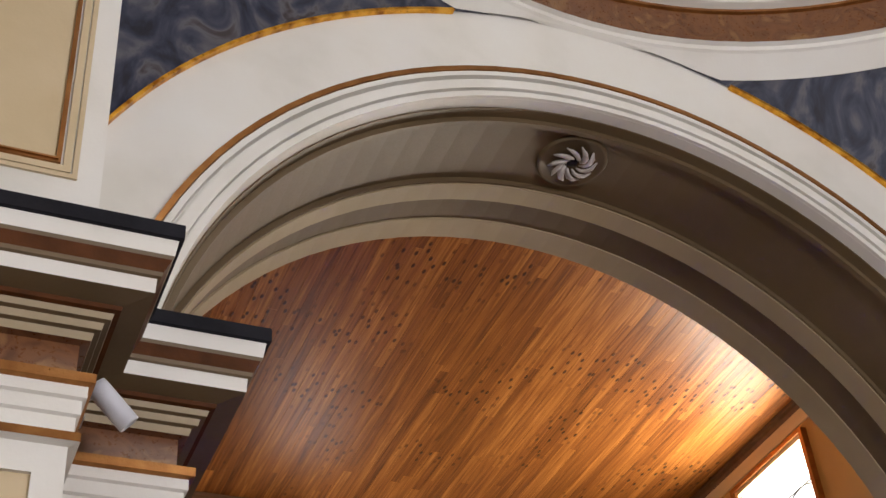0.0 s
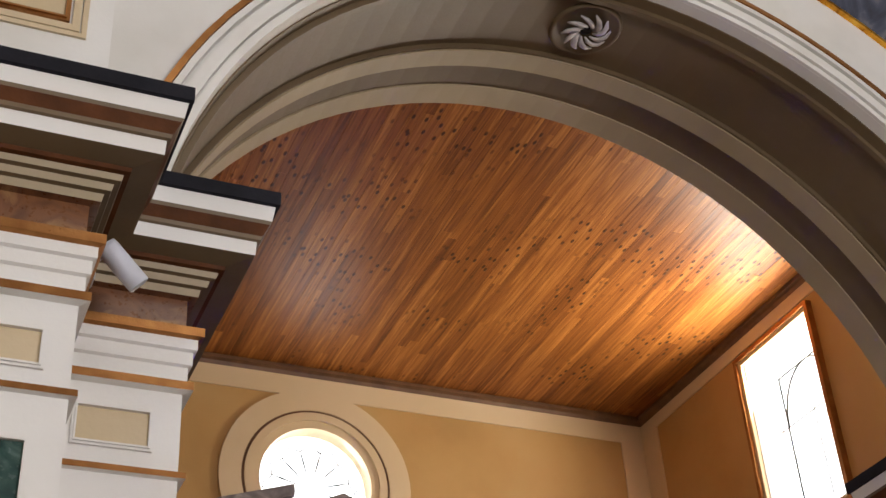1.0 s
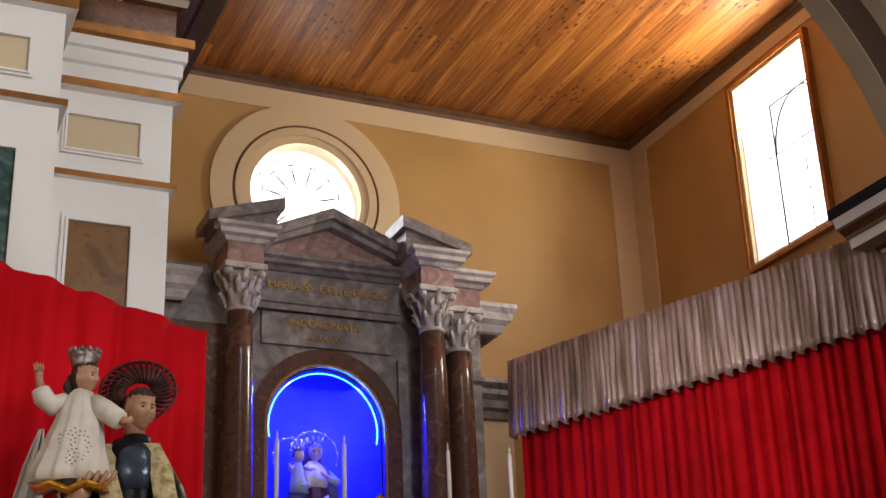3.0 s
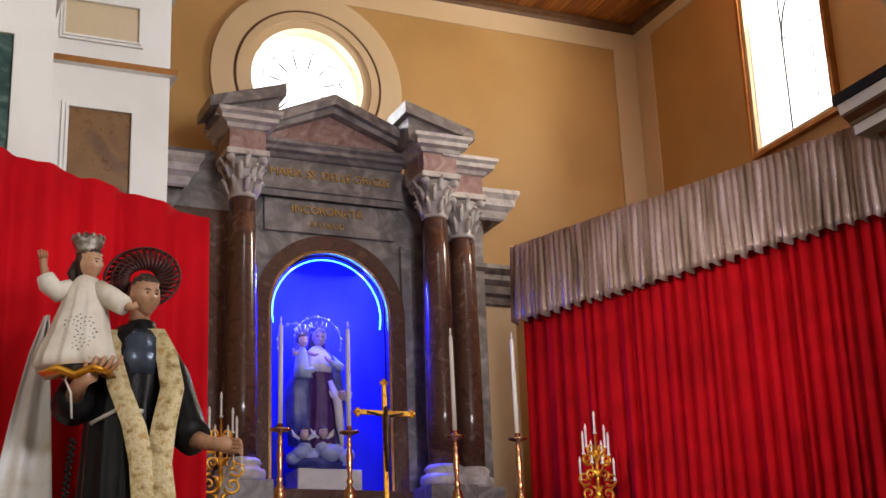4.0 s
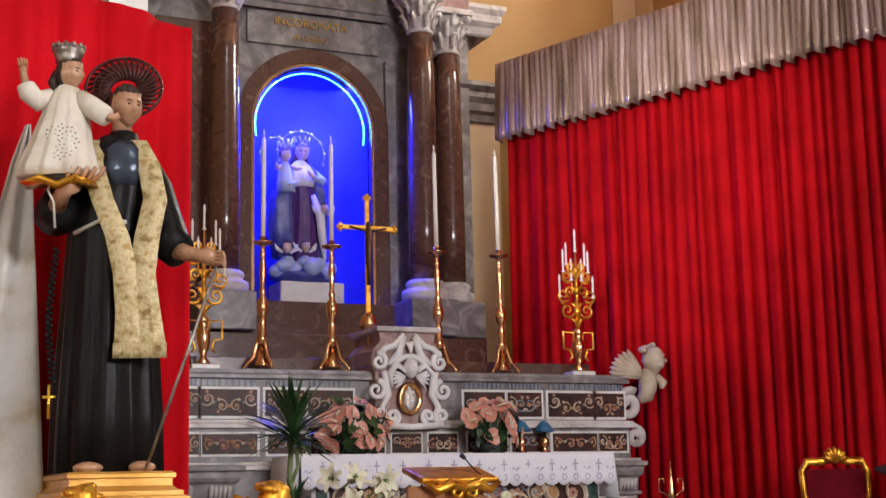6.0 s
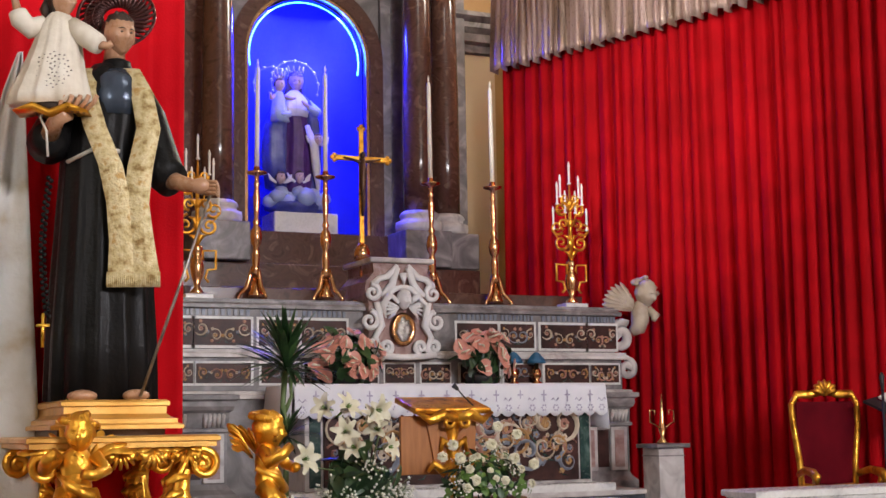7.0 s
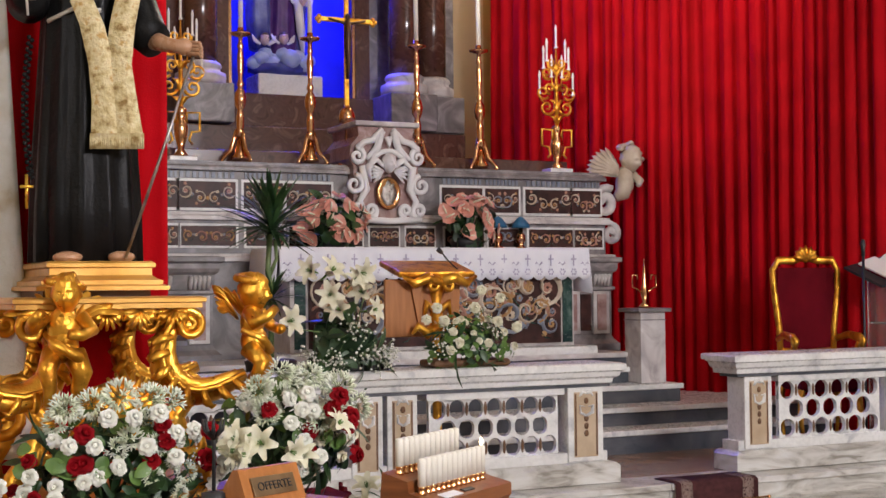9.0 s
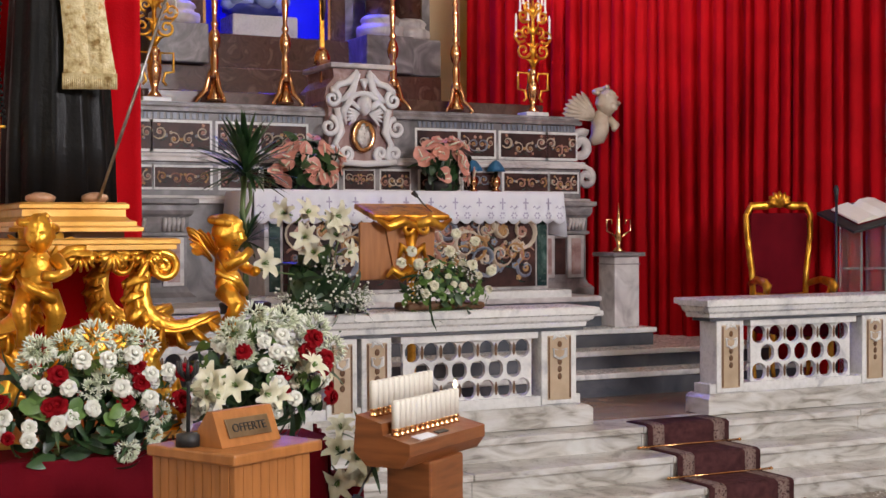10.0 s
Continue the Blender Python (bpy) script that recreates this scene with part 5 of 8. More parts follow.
for s in (-1, 1):
    for (cx, cz, r, st, fl) in ((0.28, 2.88, 0.075, 80, 1), (0.31, 2.64, 0.085, 100, 1), (0.29, 2.42, 0.07, 270, -1), (0.16, 2.42, 0.06, 270, -1)):
        tube(bm, [(TX + s * (p[0]), p[1], p[2]) for p in spiral(cx, cz, r, 1.4, TY, st, fl, 20)], [0.028 - 0.0006 * i for i in range(21)], 8, flat=0.9)
    tube(bm, [(TX + s * q[0], TY, q[1]) for q in ((0.27, 2.95), (0.22, 3.0), (0.14, 3.02), (0.05, 3.12))], [0.03, 0.028, 0.03, 0.02], 8)
    tube(bm, [(TX + s * q[0], TY, q[1]) for q in ((0.05, 3.10), (0.10, 2.95), (0.20, 2.86))], [0.03, 0.035, 0.02], 8)
    tube(bm, [(TX + s * q[0], TY, q[1]) for q in ((0.24, 2.80), (0.20, 2.60), (0.26, 2.50), (0.20, 2.38))], [0.03, 0.035, 0.03, 0.02], 8)
    tube(bm, [(TX + s * q[0], TY - 0.03, q[1]) for q in ((0.05, 2.80), (0.13, 2.86), (0.20, 2.78), (0.17, 2.66))], [0.03, 0.045, 0.045, 0.01], 8, flat=0.5)
bend(bm, (TX, 2.76), 0.15, 0.19, TY - 0.03, TY + 0.05, 0, 180, 20)
head(bm, (TX, TY - 0.03, 2.82), 0.078, 0.15, 0.1, 0, 0, 0, -0.3)
for s in (-1, 1):     # spread wings under the head
    for k in range(5):
        a = radians(-50 + 20 * k)
        tube(bm, [(TX + s * 0.05, TY - 0.02, 2.76), (TX + s * (0.06 + 0.06 * math.cos(a)), TY - 0.035, 2.75 + 0.06 * math.sin(a)), (TX + s * (0.06 + 0.13 * math.cos(a)), TY - 0.02, 2.75 + 0.12 * math.sin(a))], [0.014, 0.024, 0.008], 7, flat=0.5)
tube(bm, [(TX - 0.30, TY, 2.35), (TX, TY - 0.02, 2.33), (TX + 0.30, TY, 2.35)], 0.028, 8)
tube(bm, [(TX - 0.02, TY - 0.02, 3.05), (TX, TY - 0.03, 2.97), (TX + 0.02, TY - 0.02, 3.05)], 0.022, 8)
part("carving", bm, tex_material("white_carved_marble", [(0.72, 0.70, 0.70), (0.80, 0.79, 0.79)], 5, 8, 0.35, bump=0.05), tab, "white marble scrolls and a winged child's head", True)
bm = bmesh.new()
lathe(bm, [(0.10, -0.012), (0.115, 0.0), (0.10, 0.02), (0.085, 0.012)], n=28)
bmesh.ops.scale(bm, vec=(1, 1.25, 1), verts=bm.verts)
dr = part("door", moved(bm, pose(TX, TY - 0.005, 2.57, 90, 0, 0)), BRASS, tab, "oval gilt frame of the small door")
bm = bmesh.new()
blob(bm, (TX, TY - 0.012, 2.57), (0.075, 0.02, 0.10), 0.35, 18)
part("door_relief", bm, tex_material("silver_relief", [(0.40, 0.38, 0.35), (0.65, 0.62, 0.58)], 30, 4, 0.3, metal=0.9, bump=0.6, bump_scale=60), dr, "embossed silver door")

# front altar table
tbl = holder("altar_table", "marble altar table with a richly inlaid front", "altar table")
FY = 10.16
part("body", B(3.55, 6.10, FY + 0.02, AY - 0.06, PRED + 0.06, 1.98, bevel=0.006), PALEMARBLE, tbl)
part("base_slab", B(3.40, 6.25, FY - 0.12, AY - 0.05, PRED - 0.02, PRED + 0.058, bevel=0.012), WHITEMARBLE, tbl, "white marble foot slab")
part("mensa", B(3.47, 6.18, FY - 0.04, AY - 0.02, 1.985, 2.075, bevel=0.012), WHITEMARBLE, tbl)
fr = part("front_panel", B(3.70, 5.96, FY - 0.004, FY + 0.019, PRED + 0.09, 1.95, bevel=0.004), INLAY_DARK, tbl, "dark panel with inlaid scrolls and flowers")
inlay_scrolls(fr, 3.74, 5.92, PRED + 0.12, 1.93, FY - 0.006, 21, 6, (0.20, 0.27))
inlay_scrolls(fr, 3.74, 5.92, PRED + 0.12, 1.93, FY - 0.007, 33, 9, (0.12, 0.20))
inlay_scrolls(fr, 3.74, 5.92, PRED + 0.12, 1.93, FY - 0.008, 35, 11, (0.10, 0.16))
for x, m in ((3.63, GREENMARBLE), (6.03, GREENMARBLE)):
    part("side_strip", B(x - 0.045, x + 0.045, FY + 0.004, FY + 0.019, PRED + 0.09, 1.95), m, tbl, "dark green marble strip")
# lace-edged altar cloth
LACE = tex_material("lilac_lace_print", [(0.40, 0.37, 0.50), (0.52, 0.48, 0.60)], 10, 3, 0.8)
clo = holder("altar_cloth", "white linen altar cloth with a scalloped lace border", "altar cloth")
bm = bmesh.new()
rows = [[], [], [], [], [], []]
N = 150
for k in range(N + 1):
    x = 3.44 + (6.21 - 3.44) * k / N
    wav = 0.006 * math.sin(x * 23) + 0.004 * math.sin(x * 51)
    sc = 0.030 * abs(math.sin(math.pi * (x - 3.44) / 0.1108))
    for r, (y, z) in enumerate(((AY - 0.08, 2.083), (FY - 0.045, 2.083), (FY - 0.058 + wav * 0.3, 2.06), (FY - 0.062 + wav, 1.98), (FY - 0.066 + wav, 1.89), (FY - 0.068 + wav * 1.4, 1.845 - sc))):
        rows[r].append((x, y, z))
strip(bm, rows)
for s, x in ((-1, 3.44), (1, 6.21)):
    strip(bm, [[(x, y, 2.083 - 0.0) for y in (AY - 0.1, 10.5, FY - 0.045)], [(x + s * 0.02, y, 1.9) for y in (AY - 0.1, 10.5, FY - 0.05)], [(x + s * 0.035, y, z) for y, z in ((AY - 0.1, 1.78), (10.5, 1.74), (FY - 0.055, 1.70))]])
solid(part("cloth", bm, LINEN, clo, smooth=True), 0.004)
bm = bmesh.new()
for k in range(25):
    x = 3.50 + 0.1108 * k
    for i in range(6):
        b = math.pi / 3 * i
        stud(bm, (x + 0.022 * math.cos(b), FY - 0.074, 1.885 + 0.022 * math.sin(b)), 0.009, 0.002)
    if k % 2:
        box(bm, x - 0.005, x + 0.005, FY - 0.074, FY - 0.070, 1.935, 2.03)
        box(bm, x - 0.025, x + 0.025, FY - 0.0745, FY - 0.0705, 1.985, 1.997)
    else:
        for s in (-1, 1):
            tube(bm, [(x, FY - 0.072, 1.94), (x + s * 0.025, FY - 0.073, 1.965), (x + s * 0.04, FY - 0.072, 1.95)], [0.003, 0.008, 0.002], 6, flat=0.3)
tagged(part("lace_pattern", bm, LACE, clo, "pale lilac crosses and flowers"), kind="stuff")


# candlesticks, cross, candelabra
def candlestick():
    h = holder("candlestick", "tall turned brass altar candlestick with a long white candle", "candlestick", group="altar candlesticks")
    prof = [(0.02, 0.22), (0.05, 0.24), (0.03, 0.30), (0.035, 0.40), (0.022, 0.46), (0.045, 0.50), (0.052, 0.56), (0.04, 0.62), (0.02, 0.65), (0.032, 0.68), (0.018, 0.72), (0.024, 0.80), (0.030, 0.90), (0.018, 0.98), (0.028, 1.00), (0.018, 1.03), (0.020, 1.08), (0.085, 1.10), (0.09, 1.115), (0.03, 1.12), (0.024, 1.16), (0.01, 1.165)]
    part("stem", lathe(bmesh.new(), prof, n=18), BRASS, h)
    for k in range(3):
        a = 2 * math.pi * k / 3 - math.pi / 2 + 0.3
        c, s = math.cos(a), math.sin(a)
        bm = bmesh.new()
        pts = [(0.03 * c, 0.03 * s, 0.30), (0.05 * c, 0.05 * s, 0.22), (0.075 * c, 0.075 * s, 0.12), (0.13 * c, 0.13 * s, 0.06), (0.15 * c, 0.15 * s, 0.03), (0.14 * c, 0.14 * s, 0.01), (0.115 * c, 0.115 * s, 0.02)]
        tube(bm, pts, [0.012, 0.018, 0.022, 0.016, 0.016, 0.012, 0.008], 8)
        part("foot", bm, BRASS, h)
    part("base", lathe(bmesh.new(), [(0.07, 0.035), (0.075, 0.06), (0.05, 0.10), (0.03, 0.22)], n=3 * 6), BRASS, h)
    cn = part("candle", lathe(bmesh.new(), [(0.021, 1.16), (0.021, 1.5), (0.018, 2.02), (0.006, 2.05)], n=14), WAX, h, "long white candle")
    part("wick_tip", lathe(bmesh.new(), [(0.006, 2.05), (0.010, 2.075), (0.003, 2.11)], n=8), WAX, cn)
    return h


first = candlestick()
spots = [(3.49, 0.5), (4.12, 0.2), (5.14, -0.8), (5.77, -1.0)]
first.matrix_world = pose(spots[0][0], 11.25, 2.816, 0, spots[0][1], 0)
for x, lean in spots[1:]:
    copy_thing(first, pose(x, 11.25, 2.816, 0, lean, 40))


def candelabrum():
    h = holder("candelabrum", "gilt scrolled candelabrum with slim white candles", "candelabrum", group="altar candelabra")
    part("foot", B(-0.12, 0.12, -0.09, 0.09, 0.0, 0.045, bevel=0.01), WHITEMARBLE, h, "small white marble foot")
    part("vase", lathe(bmesh.new(), [(0.05, 0.045), (0.06, 0.06), (0.022, 0.11), (0.05, 0.20), (0.062, 0.28), (0.05, 0.33), (0.03, 0.36), (0.045, 0.40), (0.05, 0.44), (0.02, 0.46)], n=18), BRASS, h)
    for s in (-1, 1):
        bm = bmesh.new()
        tube(bm, [(s * 0.05, 0, 0.32), (s * 0.05, 0, 0.41), (s * 0.16, 0, 0.415), (s * 0.16, 0, 0.26), (s * 0.09, 0, 0.25), (s * 0.07, 0, 0.18), (s * 0.10, 0, 0.15)], 0.011, 8)
        part("handle", bm, GOLD, h)
    bm = bmesh.new()
    for s in (-1, 1):
        for (cx, cz, r, st, fl) in ((0.10, 0.62, 0.075, 200, 1), (0.14, 0.76, 0.07, 220, 1), (0.07, 0.80, 0.055, 270, 1), (0.10, 0.94, 0.06, 230, 1), (0.05, 1.04, 0.045, 250, 1)):
            tube(bm, [(s * p[0], p[1], p[2]) for p in spiral(cx, cz, r, 1.3, 0.0, st, fl, 18)], [0.014 - 0.0003 * i for i in range(19)], 7)
        for k in range(4):
            tube(bm, [(0, 0.0, 0.46 + 0.15 * k), (s * 0.035, -0.01, 0.53 + 0.15 * k), (s * 0.075, -0.005, 0.54 + 0.15 * k)], [0.016, 0.028, 0.004], 7, flat=0.5)
    tube(bm, [(0, 0, 0.45), (0, 0, 0.8), (0, 0, 1.12)], [0.022, 0.018, 0.010], 8)
    for k in range(3):
        blob(bm, (0, -0.005, 0.62 + 0.19 * k), (0.035, 0.025, 0.045), 0.3, 10)
    part("scroll_work", bm, GOLD, h, "gilt leafy scroll work", True)
    for x, z in ((0.0, 1.18), (-0.10, 1.05), (0.10, 1.05), (-0.135, 0.98), (0.135, 0.98), (-0.05, 0.90), (0.06, 0.90), (-0.18, 0.74), (0.18, 0.74)):
        c = part("candle", lathe(bmesh.new(), [(0.016, z), (0.020, z + 0.01), (0.010, z + 0.02), (0.010, z + 0.16), (0.013, z + 0.18), (0.004, z + 0.22)], (x, 0.0, 0), 10), WAX, h)
        bm = bmesh.new()
        tube(bm, [(x, 0, z), (x * 0.9, 0, z - 0.05), (x * 0.6, 0, z - 0.10)], 0.007, 6)
        part("arm", bm, GOLD, c)
    return h


cand = candelabrum()
cand.matrix_world = pose(6.55, 11.2, 2.816)
copy_thing(cand, pose(2.97, 11.2, 2.816))

cr = holder("altar_crucifix", "gilt standing altar cross on a round foot", "crucifix", pose(4.42, 11.15, 2.816))
part("foot", lathe(bmesh.new(), [(0.09, 0.0), (0.09, 0.02), (0.04, 0.06), (0.02, 0.12), (0.02, 0.36), (0.07, 0.38), (0.075, 0.44), (0.05, 0.50), (0.02, 0.53)], n=20), BRASS, cr)
bm = bmesh.new()
box(bm, -0.022, 0.022, -0.012, 0.012, 0.52, 1.52, 0.006)
box(bm, -0.24, 0.24, -0.0125, 0.0125, 1.25, 1.295, 0.006)
for p in ((-0.25, 0, 1.272), (0.25, 0, 1.272), (0, 0, 1.54)):
    for i in range(4):
        blob(bm, (p[0] + 0.022 * math.cos(i * 1.57), p[1], p[2] + 0.022 * math.sin(i * 1.57)), (0.022, 0.014, 0.022), 0, 8)
part("cross", bm, GOLD, cr)
bm = bmesh.new()
tube(bm, [(0.0, -0.03, 1.27), (0.005, -0.035, 1.15), (0.0, -0.035, 1.02), (0.006, -0.04, 0.88), (0, -0.03, 0.76)], [0.026, 0.034, 0.03, 0.02, 0.012], 8)
tube(bm, [(-0.17, -0.02, 1.275), (0, -0.03, 1.235), (0.17, -0.02, 1.275)], [0.009, 0.016, 0.009], 8)
blob(bm, (0, -0.04, 1.30), (0.024, 0.024, 0.03), 0.1, 10)
part("carved_figure", bm, tex_material("dark_bronze", [(0.06, 0.03, 0.015), (0.12, 0.06, 0.03)], 10, 3, 0.4, metal=0.6), cr, "small dark bronze carving", True)

# two gilt cruets with blue caps
BLUECAP = tex_material("teal_blue_cap", [(0.02, 0.10, 0.22), (0.03, 0.16, 0.30)], 8, 3, 0.5)
for x in (5.74, 5.97):
    v = holder("covered_vessel", "small gilt vessel under a blue cloth cap", "vessel", pose(x, AY - 0.03, 2.088), group="covered vessels")
    part("cup", lathe(bmesh.new(), [(0.045, 0), (0.05, 0.02), (0.02, 0.05), (0.045, 0.09), (0.04, 0.14), (0.02, 0.16), (0.02, 0.20)], n=16), BRASS, v)
    part("cap", lathe(bmesh.new(), [(0.085, 0.20), (0.07, 0.24), (0.03, 0.29), (0.01, 0.30)], n=20, flute=0.08), BLUECAP, v, "pleated blue cap")

# ---- steps, rails and furniture ----
STEPX0, STEPX1 = -0.27, 9.97
for k, (y, z) in enumerate(((7.62, 0.45), (7.29, 0.30), (6.96, 0.15))):
    st = holder("chancel_step", "worn white marble step up to the chancel", "step", group="chancel steps")
    edges = (1.51, 2.62, 3.85, 5.30, 6.0, 7.2, 8.2)
    for a, b in zip(edges, edges[1:]):
        part("stone", B(a + 0.002, b - 0.002, y, y + 0.40, z - 0.045, z, bevel=0.008), STEPMARBLE, st)
        part("riser", B(a + 0.002, b - 0.002, y + 0.03, y + 0.40, z - 0.15, z - 0.0455), STEPMARBLE, st)
for k, (y, z, x1) in enumerate(((9.12, 0.635, 9.4), (9.42, 0.785, 9.4), (9.72, 0.935, 6.90), (10.0, 1.07, 6.75), (10.03, 1.195, 6.6))):
    st = holder("altar_step", "dark grey stone step with a pale marble tread to the altar", "step", group="altar steps")
    part("riser", B(0.4, x1 - 0.02, y + 0.03, 12.3, z - 0.20, z - 0.046), GREYSTEP, st)
    part("tread", B(0.4, x1, y, 12.3, z - 0.045, z, bevel=0.01), WHITEMARBLE if k < 4 else PALEMARBLE, st, "pale marble tread")

CARPETM = tex_material("dark_plum_carpet", [(0.055, 0.020, 0.022), (0.095, 0.036, 0.036)], 20, 5, 0.95, bump=0.4, bump_scale=200, spec=0.1)
CARPETB = tex_material("carpet_border_pattern", [(0.05, 0.02, 0.02), (0.28, 0.20, 0.17), (0.08, 0.03, 0.03)], 45, 3, 0.95, bump=0.4, bump_scale=200, spec=0.1)
cpt = holder("stair_carpet", "dark plum runner with patterned borders laid over the steps", "carpet")
way = [(7.86, 0.45), (7.64, 0.45), (7.61, 0.435), (7.61, 0.31), (7.585, 0.30), (7.31, 0.30), (7.28, 0.285), (7.28, 0.16), (7.255, 0.15), (6.98, 0.15), (6.95, 0.135), (6.95, 0.012), (6.93, 0.002), (6.0, 0.002)]
for x0, x1, m, nm, dz in ((5.32, 5.99, CARPETM, "runner", 0.006), (5.36, 5.45, CARPETB, "border", 0.009), (5.86, 5.95, CARPETB, "border", 0.009)):
    bm = bmesh.new()
    pts = []
    for k, (y, z) in enumerate(way):
        pts.append([(x, y - dz, z + dz) for x in (x0, (x0 + x1) / 2, x1)])
    strip(bm, pts)
    solid(part(nm, bm, m, cpt), 0.008)
for y, z in ((7.60, 0.318), (7.27, 0.168), (6.94, 0.018)):
    bm = bmesh.new()
    tube(bm, [(5.24, y - 0.012, z), (6.07, y - 0.012, z)], 0.008, 8)
    for x in (5.24, 6.07):
        blob(bm, (x, y - 0.012, z), (0.016, 0.012, 0.012), 0, 8)
    part("stair_rod", bm, BRASS, cpt, "thin brass stair rod")


def pierced(x0, x1, z0, z1, y0, y1, cols, rows):
    """A marble slab cut through with staggered rows of oval holes."""
    bm = bmesh.new()
    w, h = (x1 - x0) / cols, (z1 - z0) / rows
    n = 16
    for r in range(rows):
        off = 0.5 if r % 2 else 0.0
        for c in range(-1 if off else 0, cols):
            a, b = x0 + (c + off) * w, x0 + (c + off + 1) * w
            a, b = max(a, x0), min(b, x1)
            za, zb = z0 + r * h, z0 + (r + 1) * h
            if b - a < w * 0.9:
                box(bm, a, b, y0, y1, za, zb)
                continue
            cx, cz = (a + b) / 2, (za + zb) / 2
            loops = []
            for y in (y0, y1):
                hole, rim = [], []
                for k in range(n):
                    t = 2 * math.pi * k / n + math.pi / n
                    cc, ss = math.cos(t), math.sin(t)
                    q = 0.5 + 0.5 * abs(ss)
                    hole.append(bm.verts.new((cx + w * 0.41 * math.copysign(abs(cc) ** 0.75, cc) * (1 - 0.28 * ss * ss), y, cz + h * 0.47 * math.copysign(abs(ss) ** 0.7, ss))))
                    m = max(abs(cc) / (w / 2), abs(ss) / (h / 2))
                    rim.append(bm.verts.new((cx + cc / m, y, cz + ss / m)))
                for k in range(n):
                    j = (k + 1) % n
                    bm.faces.new((hole[k], rim[k], rim[j], hole[j]))
                    p, q2 = rim[k].co, rim[j].co
                    if abs(p.x - q2.x) > 1e-5 and abs(p.z - q2.z) > 1e-5:
                        xx = a if cc < 0 else b
                        cor = bm.verts.new((p.x if abs(abs(p.x - cx) - w / 2) < 1e-4 else q2.x, y, p.z if abs(abs(p.z - cz) - h / 2) < 1e-4 else q2.z))
                        bm.faces.new((rim[k], cor, rim[j]))
                loops.append(hole)
            for k in range(n):
                j = (k + 1) % n
                bm.faces.new((loops[0][k], loops[0][j], loops[1][j], loops[1][k]))
    bmesh.ops.remove_doubles(bm, verts=bm.verts, dist=1e-5)
    return bm


INLAYTAN = tex_material("tan_inlaid_stone", [(0.42, 0.31, 0.20), (0.55, 0.43, 0.30)], 6, 6, 0.35)


def rail_post(parent, x0, x1, y, z0, z1):
    po = part("post", B(x0, x1, y, y + 0.20, z0, z1, bevel=0.006), WHITEMARBLE, parent)
    w = (x1 - x0)
    part("post_panel", B(x0 + w * 0.16, x1 - w * 0.16, y - 0.006, y - 0.0005, z0 + 0.03, z1 - 0.03, bevel=0.003), INLAYTAN, po, "tan stone panel")
    bm = bmesh.new()
    cx, h = (x0 + x1) / 2, z1 - z0
    for s in (-1, 1):
        tube(bm, [(cx + s * q[0] * w, y - 0.009, z0 + q[1] * h) for q in ((0.0, 0.62), (0.16, 0.66), (0.18, 0.76), (0.06, 0.74))], [0.010, 0.016, 0.014, 0.006], 6, flat=0.5)
        tube(bm, [(cx + s * q[0] * w, y - 0.009, z0 + q[1] * h) for q in ((0.0, 0.92), (0.12, 0.94), (0.20, 0.88))], [0.008, 0.018, 0.006], 6, flat=0.5)
    part("post_inlay", bm, WHITEMARBLE, po)
    bm = bmesh.new()
    for q in (0.58, 0.48, 0.38, 0.82):
        blob(bm, (cx, y - 0.008, z0 + q * h), (0.018, 0.006, 0.022), 0, 8)
    for s in (-1, 1):
        box(bm, cx + s * w * 0.30 - 0.006, cx + s * w * 0.30 + 0.006, y - 0.0085, y - 0.0062, z0 + 0.04, z1 - 0.04)
    part("post_ornament", bm, DARKWOOD, po)
    return po


